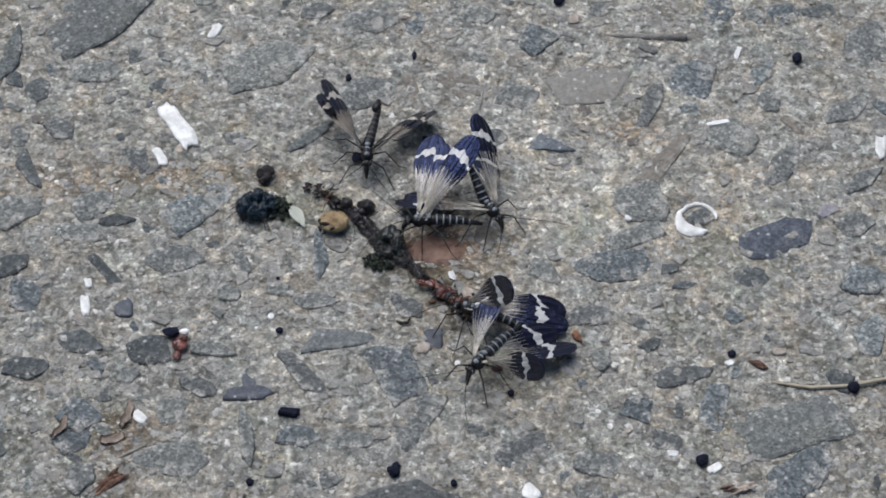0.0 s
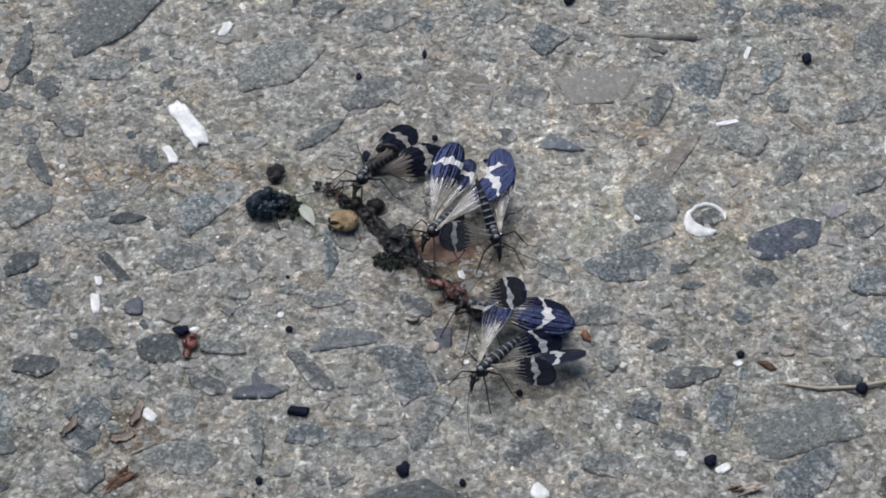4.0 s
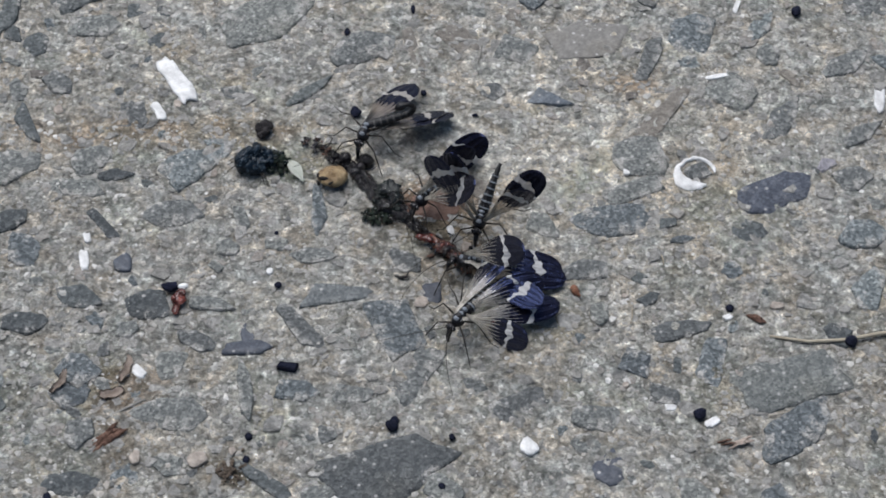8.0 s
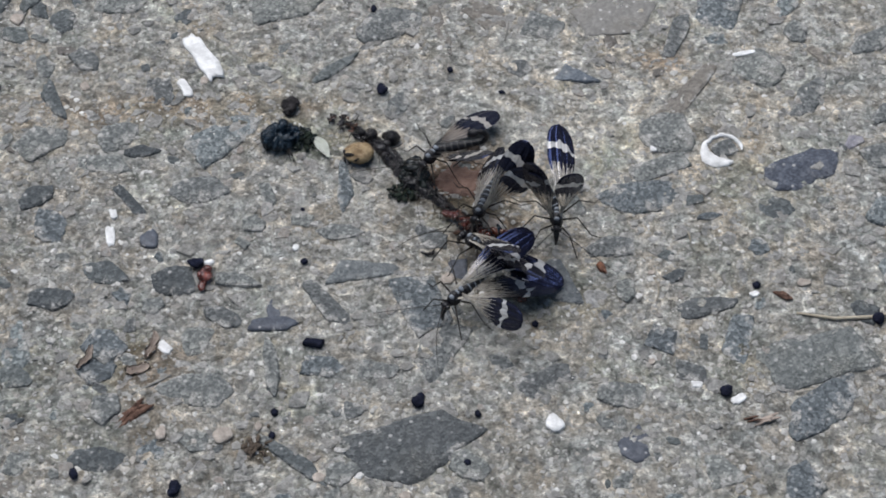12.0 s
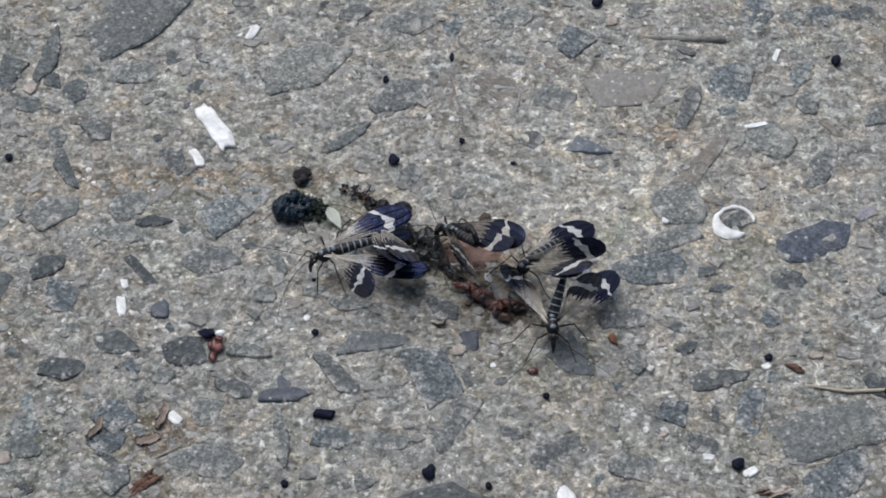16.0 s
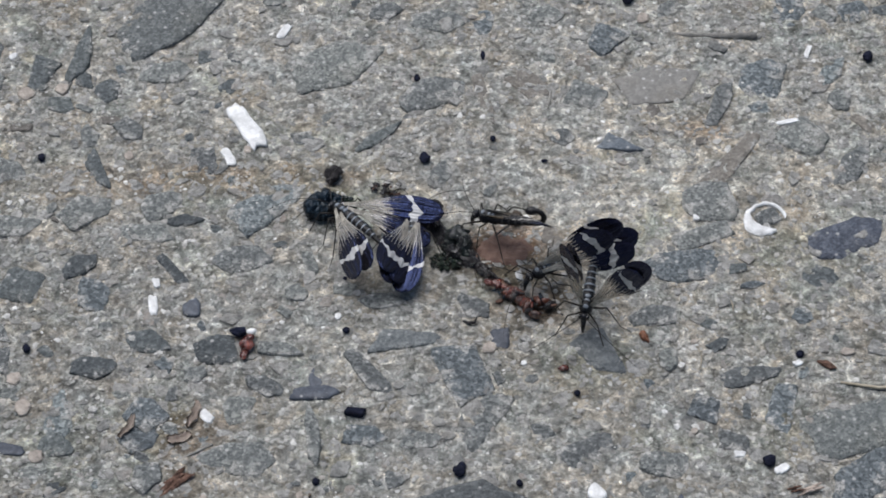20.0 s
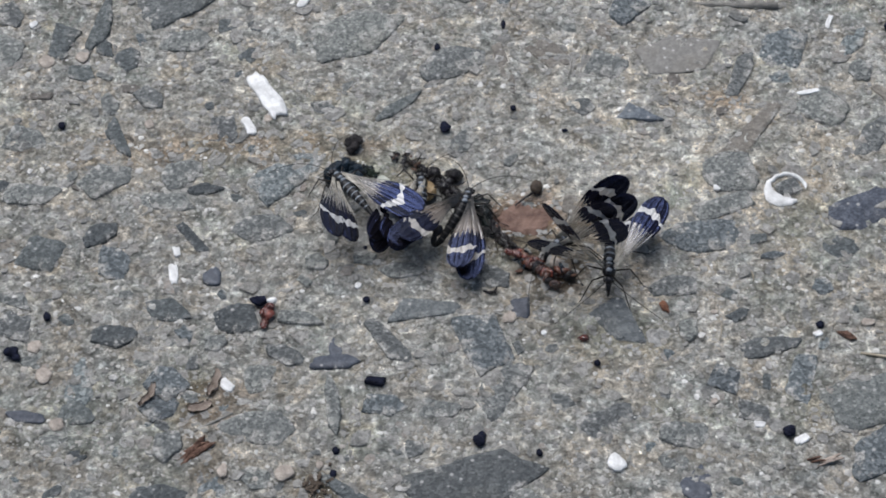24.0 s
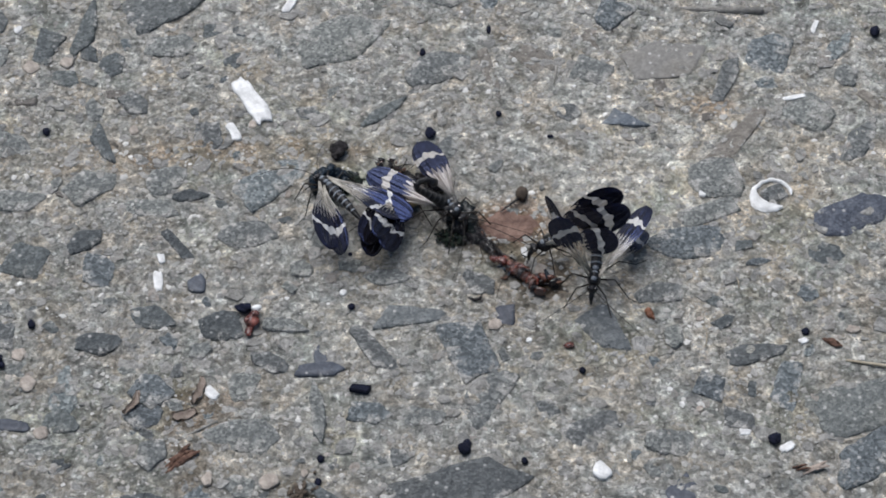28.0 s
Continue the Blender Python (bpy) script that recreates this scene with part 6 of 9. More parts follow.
    walk(fly["AB"], [
        (0.00, pose(-0.00110, 0.00000, 0.00010, 0.0, 3.9, 169.2)),
        (1.00, pose(-0.00110, 0.00000, 0.00010, 0.0, -9.7, -179.4)),
        (1.50, pose(-0.00110, 0.00000, 0.00010, -11.5, -39.8, 156.6)),
        (2.00, pose(-0.00110, 0.00000, 0.00010, -0.0, -71.0, 117.8)),
        (2.50, pose(-0.00110, 0.00000, 0.00010, 0.0, -58.1, 111.0)),
        (4.50, pose(-0.00110, 0.00000, 0.00010, 0.0, -38.1, 111.5)),
        (5.00, pose(-0.00110, 0.00000, 0.00010, 0.0, -27.9, 112.2)),
        (6.00, pose(-0.00110, 0.00000, 0.00010, 0.0, -15.6, 133.9)),
        (7.00, pose(-0.00110, 0.00000, 0.00010, 0.0, -21.7, 119.3)),
        (8.00, pose(-0.00110, 0.00000, 0.00010, 0.0, -6.7, 123.4)),
        (9.00, pose(-0.00110, 0.00000, 0.00010, -0.0, -33.1, 121.9)),
        (10.00, pose(-0.00110, 0.00000, 0.00010, 0.0, -4.8, 112.1)),
        (11.00, pose(-0.00110, 0.00000, 0.00010, 0.0, -47.3, 123.1)),
        (12.00, pose(-0.00110, 0.00000, 0.00010, 0.0, -1.8, 136.3)),
        (12.50, pose(-0.00110, 0.00000, 0.00010, -0.0, 2.8, 139.1)),
        (14.50, pose(-0.00110, 0.00000, 0.00010, 0.0, 13.9, 161.5)),
        (15.00, pose(-0.00110, 0.00000, 0.00010, -0.0, 3.1, 148.4)),
        (16.00, pose(-0.00110, 0.00000, 0.00010, 0.0, -21.0, 145.7)),
        (17.00, pose(-0.00110, 0.00000, 0.00010, -0.0, -25.9, 163.4)),
        (18.00, pose(-0.00110, 0.00000, 0.00010, 0.0, 13.2, 114.6)),
        (19.00, pose(-0.00110, 0.00000, 0.00010, 0.0, 13.6, 145.4)),
        (20.00, pose(-0.00110, 0.00000, 0.00010, -0.0, 1.7, -167.8)),
        (21.00, pose(-0.00110, 0.00000, 0.00010, -0.0, -10.2, 147.7)),
        (21.25, pose(-0.00110, 0.00000, 0.00010, -8.3, -36.9, 125.5)),
        (21.50, pose(-0.00110, 0.00000, 0.00010, 0.0, -64.3, 93.3)),
        (22.50, pose(-0.00110, 0.00000, 0.00010, -18.8, -32.7, 158.1)),
        (23.50, pose(-0.00110, 0.00000, 0.00010, 0.0, -4.0, -158.0)),
        (24.00, pose(-0.00110, 0.00000, 0.00010, 0.0, 33.1, 156.3)),
        (25.00, pose(-0.00110, 0.00000, 0.00010, 0.0, -0.8, -162.5)),
        (26.00, pose(-0.00110, 0.00000, 0.00010, 0.0, -12.8, -148.9)),
        (26.50, pose(-0.00110, 0.00000, 0.00010, -0.0, -33.5, -84.2)),
        (27.00, pose(-0.00110, 0.00000, 0.00010, -0.0, -48.3, -68.7)),
        (28.00, pose(-0.00110, 0.00000, 0.00010, -0.0, -41.9, -122.3)),
    ])
    fly = flies["B"]
    walk(fly["root"], [
        (0.00, pose(0.01115, -0.00210, 0.00360, -0.0, 6.0, -52.1)),
        (1.00, pose(0.01141, -0.00203, 0.00360, -0.0, 6.0, -53.1)),
        (2.00, pose(0.01123, -0.00258, 0.00360, -0.0, 6.0, -53.3)),
        (2.50, pose(0.00977, -0.00285, 0.00360, -0.0, 6.0, -53.1)),
        (4.50, pose(0.01078, -0.00847, 0.00360, -0.0, 6.0, -84.1)),
        (5.00, pose(0.01121, -0.00961, 0.00360, 0.0, 6.0, -92.9)),
        (6.00, pose(0.00981, -0.01130, 0.00360, 0.0, 6.0, -106.6)),
        (7.00, pose(0.00960, -0.01116, 0.00360, 0.0, 6.0, -105.4)),
        (8.00, pose(0.00976, -0.01235, 0.00360, 0.0, 6.0, -105.2)),
        (9.00, pose(0.01104, -0.01255, 0.00360, 0.0, 6.0, -91.3)),
        (10.00, pose(0.01270, -0.01031, 0.00360, -0.0, 6.0, -84.6)),
        (11.00, pose(0.01398, -0.01317, 0.00360, -0.0, 6.0, -88.2)),
        (12.00, pose(0.01623, -0.01597, 0.00360, 0.0, 6.0, -91.9)),
        (12.50, pose(0.01535, -0.01571, 0.00360, -0.0, 6.0, -89.1)),
        (14.50, pose(0.01369, -0.02006, 0.00360, 0.0, 6.0, -91.6)),
        (15.00, pose(0.01392, -0.02227, 0.00360, -0.0, 6.0, -83.8)),
        (16.00, pose(0.01405, -0.02212, 0.00360, -0.0, 6.0, -88.6)),
        (17.00, pose(0.01437, -0.01821, 0.00360, 0.0, 6.0, -98.3)),
        (18.00, pose(0.01535, -0.01811, 0.00360, 0.0, 6.0, -91.7)),
        (19.00, pose(0.01530, -0.01925, 0.00360, 0.0, 6.0, -94.2)),
        (20.00, pose(0.01453, -0.01922, 0.00360, 0.0, 6.0, -101.3)),
        (21.00, pose(0.01511, -0.01758, 0.00360, 0.0, 6.0, -95.4)),
        (23.50, pose(0.01468, -0.01872, 0.00360, 0.0, 6.0, -93.0)),
        (24.00, pose(0.01487, -0.01807, 0.00360, 0.0, 6.0, -92.9)),
        (25.00, pose(0.01504, -0.01760, 0.00360, 0.0, 6.0, -93.7)),
        (26.00, pose(0.01475, -0.01833, 0.00360, 0.0, 6.0, -97.7)),
        (27.00, pose(0.01464, -0.01818, 0.00360, 0.0, 6.0, -94.0)),
        (28.00, pose(0.01486, -0.01832, 0.00360, 0.0, 6.0, -100.1)),
    ])
    walk(fly["LF"], [
        (0.00, pose(0.00060, 0.00060, 0.00070, 30.9, -18.3, 154.4)),
        (1.00, pose(0.00060, 0.00060, 0.00070, -41.2, -58.0, -161.1)),
        (2.00, pose(0.00060, 0.00060, 0.00070, 32.7, -10.6, 151.6)),
        (2.50, pose(0.00060, 0.00060, 0.00070, 26.3, 0.7, 148.9)),
        (4.50, pose(0.00060, 0.00060, 0.00070, -31.5, -7.6, 169.4)),
        (5.00, pose(0.00060, 0.00060, 0.00070, -45.0, -19.8, 166.9)),
        (6.00, pose(0.00060, 0.00060, 0.00070, -52.4, -14.1, 162.7)),
        (6.33, pose(0.00060, 0.00060, 0.00070, -10.4, -33.9, 168.8)),
        (6.67, pose(0.00060, 0.00060, 0.00070, 44.6, -51.3, 153.7)),
        (7.00, pose(0.00060, 0.00060, 0.00070, 114.3, -49.4, 121.3)),
        (8.00, pose(0.00060, 0.00060, 0.00070, 77.8, -58.4, 95.4)),
        (9.00, pose(0.00060, 0.00060, 0.00070, -36.8, -68.3, -166.8)),
        (10.00, pose(0.00060, 0.00060, 0.00070, -63.4, -54.8, -147.4)),
        (11.00, pose(0.00060, 0.00060, 0.00070, -66.9, -72.9, -159.1)),
        (11.50, pose(0.00060, 0.00060, 0.00070, -7.1, -43.2, 171.9)),
        (12.00, pose(0.00060, 0.00060, 0.00070, 22.2, -11.9, -177.9)),
        (12.50, pose(0.00060, 0.00060, 0.00070, 31.3, -68.6, 167.2)),
        (13.50, pose(0.00060, 0.00060, 0.00070, 19.6, -26.7, 164.2)),
        (14.50, pose(0.00060, 0.00060, 0.00070, 6.8, 14.0, 153.5)),
        (15.00, pose(0.00060, 0.00060, 0.00070, 25.2, -58.7, 157.7)),
        (15.50, pose(0.00060, 0.00060, 0.00070, 11.6, -22.9, 154.4)),
        (16.00, pose(0.00060, 0.00060, 0.00070, -3.0, 11.3, 143.3)),
        (17.00, pose(0.00060, 0.00060, 0.00070, -37.3, 11.7, 144.6)),
        (17.50, pose(0.00060, 0.00060, 0.00070, -4.9, -36.0, 147.5)),
        (18.00, pose(0.00060, 0.00060, 0.00070, 83.2, -66.6, 82.0)),
        (19.00, pose(0.00060, 0.00060, 0.00070, 94.2, -66.1, 79.4)),
        (20.00, pose(0.00060, 0.00060, 0.00070, 91.0, -59.9, 82.1)),
        (21.00, pose(0.00060, 0.00060, 0.00070, 111.3, -59.7, 111.0)),
        (22.25, pose(0.00060, 0.00060, 0.00070, 38.4, -42.4, 155.2)),
        (23.50, pose(0.00060, 0.00060, 0.00070, -0.2, -10.6, 157.5)),
        (24.00, pose(0.00060, 0.00060, 0.00070, 3.4, 0.4, 153.9)),
        (25.00, pose(0.00060, 0.00060, 0.00070, -0.3, -2.2, 151.2)),
        (25.50, pose(0.00060, 0.00060, 0.00070, 39.2, -35.4, 155.0)),
        (26.00, pose(0.00060, 0.00060, 0.00070, 107.5, -58.9, 118.7)),
        (26.50, pose(0.00060, 0.00060, 0.00070, 19.5, -35.4, 166.4)),
        (27.00, pose(0.00060, 0.00060, 0.00070, -29.3, 2.6, 157.8)),
        (28.00, pose(0.00060, 0.00060, 0.00070, -28.1, 1.8, 162.5)),
    ])
    walk(fly["LH"], [
        (0.00, pose(-0.00040, 0.00060, 0.00060, 17.7, 12.5, 147.0)),
        (1.00, pose(-0.00040, 0.00060, 0.00060, -10.3, 11.9, 147.5)),
        (2.00, pose(-0.00040, 0.00060, 0.00060, 9.7, 16.9, 148.7)),
        (2.50, pose(-0.00040, 0.00060, 0.00060, -10.9, 17.1, 146.4)),
        (4.50, pose(-0.00040, 0.00060, 0.00060, 29.0, 8.3, 172.9)),
        (5.00, pose(-0.00040, 0.00060, 0.00060, -39.1, 10.3, 173.9)),
        (6.00, pose(-0.00040, 0.00060, 0.00060, -46.9, -9.4, 152.7)),
        (7.00, pose(-0.00040, 0.00060, 0.00060, -44.6, 4.2, 153.4)),
        (7.50, pose(-0.00040, 0.00060, 0.00060, 0.7, -46.9, 156.1)),
        (8.00, pose(-0.00040, 0.00060, 0.00060, 122.8, -57.9, 67.4)),
        (9.00, pose(-0.00040, 0.00060, 0.00060, 151.2, -77.6, 39.6)),
        (10.00, pose(-0.00040, 0.00060, 0.00060, -175.4, -79.4, -34.2)),
        (11.00, pose(-0.00040, 0.00060, 0.00060, -160.5, -77.8, -0.6)),
        (12.00, pose(-0.00040, 0.00060, 0.00060, -177.7, -75.3, 13.4)),
        (12.50, pose(-0.00040, 0.00060, 0.00060, 56.9, -68.6, 130.6)),
        (13.50, pose(-0.00040, 0.00060, 0.00060, 8.0, -27.7, 162.7)),
        (14.50, pose(-0.00040, 0.00060, 0.00060, -14.6, 17.0, 157.4)),
        (15.00, pose(-0.00040, 0.00060, 0.00060, -12.4, -5.7, 148.1)),
        (15.50, pose(-0.00040, 0.00060, 0.00060, 16.4, -47.2, 146.5)),
        (16.00, pose(-0.00040, 0.00060, 0.00060, 111.9, -69.8, 71.4)),
        (16.50, pose(-0.00040, 0.00060, 0.00060, 21.9, -34.8, 144.1)),
        (17.00, pose(-0.00040, 0.00060, 0.00060, -4.9, 16.9, 142.3)),
        (17.50, pose(-0.00040, 0.00060, 0.00060, 22.9, -34.4, 147.7)),
        (18.00, pose(-0.00040, 0.00060, 0.00060, 113.3, -71.9, 77.1)),
        (19.00, pose(-0.00040, 0.00060, 0.00060, 112.5, -64.1, 52.4)),
        (20.00, pose(-0.00040, 0.00060, 0.00060, 98.4, -58.8, 68.0)),
        (21.00, pose(-0.00040, 0.00060, 0.00060, 140.3, -66.9, 53.3)),
        (22.25, pose(-0.00040, 0.00060, 0.00060, 41.3, -40.4, 143.6)),
        (23.50, pose(-0.00040, 0.00060, 0.00060, 19.8, 12.7, 151.7)),
        (24.00, pose(-0.00040, 0.00060, 0.00060, 1.3, 17.8, 161.0)),
        (25.00, pose(-0.00040, 0.00060, 0.00060, 8.9, 17.2, 147.0)),
        (25.50, pose(-0.00040, 0.00060, 0.00060, 29.0, -29.5, 137.4)),
        (26.00, pose(-0.00040, 0.00060, 0.00060, 89.8, -61.7, 83.1)),
        (26.50, pose(-0.00040, 0.00060, 0.00060, 13.4, -32.1, 147.2)),
        (27.00, pose(-0.00040, 0.00060, 0.00060, -13.2, 17.5, 153.8)),
        (28.00, pose(-0.00040, 0.00060, 0.00060, -12.3, 17.7, 159.4)),
    ])
    walk(fly["RF"], [
        (0.00, pose(0.00060, -0.00060, 0.00070, 28.2, 15.9, -147.9)),
        (1.00, pose(0.00060, -0.00060, 0.00070, -33.2, 7.2, -146.2)),
        (1.50, pose(0.00060, -0.00060, 0.00070, -1.8, 2.0, -117.4)),
        (2.00, pose(0.00060, -0.00060, 0.00070, 24.3, -16.6, -94.6)),
        (2.50, pose(0.00060, -0.00060, 0.00070, -38.0, -30.0, -79.6)),
        (4.50, pose(0.00060, -0.00060, 0.00070, -65.3, -49.7, -46.9)),
        (5.00, pose(0.00060, -0.00060, 0.00070, -10.0, -54.6, -43.7)),
        (5.50, pose(0.00060, -0.00060, 0.00070, -61.5, -77.5, -36.8)),
        (6.00, pose(0.00060, -0.00060, 0.00070, 161.9, -71.2, 56.6)),
        (7.00, pose(0.00060, -0.00060, 0.00070, 129.9, -59.5, 62.0)),
        (8.00, pose(0.00060, -0.00060, 0.00070, -103.5, -66.0, -81.7)),
        (9.00, pose(0.00060, -0.00060, 0.00070, -122.0, -80.0, -84.1)),
        (10.00, pose(0.00060, -0.00060, 0.00070, -67.1, -71.6, -99.0)),
        (11.00, pose(0.00060, -0.00060, 0.00070, -124.7, -76.6, -99.3)),
        (12.00, pose(0.00060, -0.00060, 0.00070, -149.6, -75.5, -60.0)),
        (12.25, pose(0.00060, -0.00060, 0.00070, -23.2, -40.4, -176.1)),
        (12.50, pose(0.00060, -0.00060, 0.00070, -6.8, 16.6, -175.2)),
        (14.50, pose(0.00060, -0.00060, 0.00070, -17.2, 16.4, -159.9)),
        (15.00, pose(0.00060, -0.00060, 0.00070, -12.8, 5.6, -141.6)),
        (16.00, pose(0.00060, -0.00060, 0.00070, 31.5, 13.8, -160.0)),
        (17.00, pose(0.00060, -0.00060, 0.00070, 32.5, 16.2, -152.5)),
        (17.33, pose(0.00060, -0.00060, 0.00070, 5.0, -22.5, -164.1)),
        (17.67, pose(0.00060, -0.00060, 0.00070, -33.8, -61.5, -149.3)),
        (18.00, pose(0.00060, -0.00060, 0.00070, -144.9, -60.4, -58.7)),
        (19.00, pose(0.00060, -0.00060, 0.00070, -138.1, -74.8, -89.8)),
        (20.00, pose(0.00060, -0.00060, 0.00070, -171.5, -79.2, -53.3)),
        (21.00, pose(0.00060, -0.00060, 0.00070, -129.8, -68.0, -88.8)),
        (23.50, pose(0.00060, -0.00060, 0.00070, -57.0, -60.9, -132.0)),
        (24.00, pose(0.00060, -0.00060, 0.00070, -120.1, -53.1, -100.5)),
        (25.00, pose(0.00060, -0.00060, 0.00070, -121.5, -57.8, -102.5)),
        (26.00, pose(0.00060, -0.00060, 0.00070, -120.6, -59.0, -106.5)),
        (27.00, pose(0.00060, -0.00060, 0.00070, -113.0, -60.1, -117.7)),
        (28.00, pose(0.00060, -0.00060, 0.00070, -111.8, -60.6, -113.2)),
    ])
    walk(fly["RH"], [
        (0.00, pose(-0.00040, -0.00060, 0.00060, 18.0, 17.5, -152.6)),
        (1.00, pose(-0.00040, -0.00060, 0.00060, -38.9, 18.5, -168.2)),
        (1.50, pose(-0.00040, -0.00060, 0.00060, 2.1, 12.9, -120.1)),
        (2.00, pose(-0.00040, -0.00060, 0.00060, 27.7, -17.8, -84.8)),
        (2.50, pose(-0.00040, -0.00060, 0.00060, -38.6, -32.3, -72.3)),
        (4.50, pose(-0.00040, -0.00060, 0.00060, -61.5, -47.7, -43.1)),
        (5.00, pose(-0.00040, -0.00060, 0.00060, 1.5, -51.6, -36.3)),
        (5.50, pose(-0.00040, -0.00060, 0.00060, -55.1, -73.3, -28.7)),
        (6.00, pose(-0.00040, -0.00060, 0.00060, -174.9, -69.8, 44.2)),
        (7.00, pose(-0.00040, -0.00060, 0.00060, 146.0, -58.5, 50.4)),
        (8.00, pose(-0.00040, -0.00060, 0.00060, -104.4, -73.6, -90.2)),
        (9.00, pose(-0.00040, -0.00060, 0.00060, -169.8, -69.7, -34.2)),
        (10.00, pose(-0.00040, -0.00060, 0.00060, -136.6, -71.5, -65.0)),
        (11.00, pose(-0.00040, -0.00060, 0.00060, -156.4, -73.8, -55.4)),
        (12.00, pose(-0.00040, -0.00060, 0.00060, -162.3, -71.0, -42.4)),
        (12.25, pose(-0.00040, -0.00060, 0.00060, -9.0, -43.7, 176.6)),
        (12.50, pose(-0.00040, -0.00060, 0.00060, 7.7, 18.1, -179.4)),
        (14.50, pose(-0.00040, -0.00060, 0.00060, -1.1, 18.0, -171.0)),
        (15.00, pose(-0.00040, -0.00060, 0.00060, 15.7, 17.6, 179.1)),
        (16.00, pose(-0.00040, -0.00060, 0.00060, 38.5, 16.3, -162.6)),
        (17.00, pose(-0.00040, -0.00060, 0.00060, 0.3, 18.0, -172.5)),
        (17.50, pose(-0.00040, -0.00060, 0.00060, -30.0, -34.0, -176.8)),
        (18.00, pose(-0.00040, -0.00060, 0.00060, -122.4, -68.9, -105.0)),
        (19.00, pose(-0.00040, -0.00060, 0.00060, -167.7, -75.1, -59.7)),
        (20.00, pose(-0.00040, -0.00060, 0.00060, -178.5, -81.1, -50.0)),
        (21.00, pose(-0.00040, -0.00060, 0.00060, -143.9, -68.7, -64.8)),
        (23.50, pose(-0.00040, -0.00060, 0.00060, -71.4, -69.7, -116.9)),
        (24.00, pose(-0.00040, -0.00060, 0.00060, -111.9, -35.3, -75.7)),
        (25.00, pose(-0.00040, -0.00060, 0.00060, -77.5, -53.7, -88.8)),
        (26.00, pose(-0.00040, -0.00060, 0.00060, -129.0, -62.1, -93.7)),
        (27.00, pose(-0.00040, -0.00060, 0.00060, -107.5, -71.7, -71.8)),
        (28.00, pose(-0.00040, -0.00060, 0.00060, -93.7, -69.4, -78.0)),
    ])
    walk(fly["AB"], [
        (0.00, pose(-0.00110, 0.00000, 0.00010, 0.0, -33.5, 174.4)),
        (1.00, pose(-0.00110, 0.00000, 0.00010, -0.0, 23.2, 168.2)),
        (2.00, pose(-0.00110, 0.00000, 0.00010, -0.0, -31.5, -179.5)),
        (2.50, pose(-0.00110, 0.00000, 0.00010, 0.0, -33.4, 174.6)),
        (4.50, pose(-0.00110, 0.00000, 0.00010, 0.0, -35.9, -168.1)),
        (5.00, pose(-0.00110, 0.00000, 0.00010, -0.0, -37.3, -166.7)),
        (6.00, pose(-0.00110, 0.00000, 0.00010, -0.0, -37.2, -176.7)),
        (7.00, pose(-0.00110, 0.00000, 0.00010, 0.0, -36.6, 177.9)),
        (8.00, pose(-0.00110, 0.00000, 0.00010, 0.0, -34.8, 169.1)),
        (9.00, pose(-0.00110, 0.00000, 0.00010, -0.0, -13.1, -169.0)),
        (10.00, pose(-0.00110, 0.00000, 0.00010, -0.0, -34.0, -159.8)),
        (11.00, pose(-0.00110, 0.00000, 0.00010, 0.0, -35.5, -165.4)),
        (12.00, pose(-0.00110, 0.00000, 0.00010, -0.0, -31.5, -146.6)),
        (12.50, pose(-0.00110, 0.00000, 0.00010, -0.0, -36.2, -171.3)),
        (14.50, pose(-0.00110, 0.00000, 0.00010, -0.0, -34.7, 156.5)),
        (15.00, pose(-0.00110, 0.00000, 0.00010, -0.0, -25.4, 175.7)),
        (16.00, pose(-0.00110, 0.00000, 0.00010, -0.0, -35.3, 158.8)),
        (17.00, pose(-0.00110, 0.00000, 0.00010, 0.0, -5.1, 176.2)),
        (18.00, pose(-0.00110, 0.00000, 0.00010, 0.0, -36.1, 167.2)),
        (19.00, pose(-0.00110, 0.00000, 0.00010, -0.0, 2.2, -178.7)),
        (20.00, pose(-0.00110, 0.00000, 0.00010, 0.0, -10.2, -178.7)),
        (21.00, pose(-0.00110, 0.00000, 0.00010, 0.0, 10.5, -178.8)),
        (23.50, pose(-0.00110, 0.00000, 0.00010, -0.0, 2.2, -179.5)),
        (24.00, pose(-0.00110, 0.00000, 0.00010, 0.0, 6.5, -179.6)),
        (25.00, pose(-0.00110, 0.00000, 0.00010, -0.0, 1.6, 178.6)),
        (26.00, pose(-0.00110, 0.00000, 0.00010, -0.0, -9.0, -176.7)),
        (27.00, pose(-0.00110, 0.00000, 0.00010, 0.0, -8.8, 178.5)),
        (28.00, pose(-0.00110, 0.00000, 0.00010, -0.0, -8.8, -174.5)),
    ])
    fly = flies["C"]
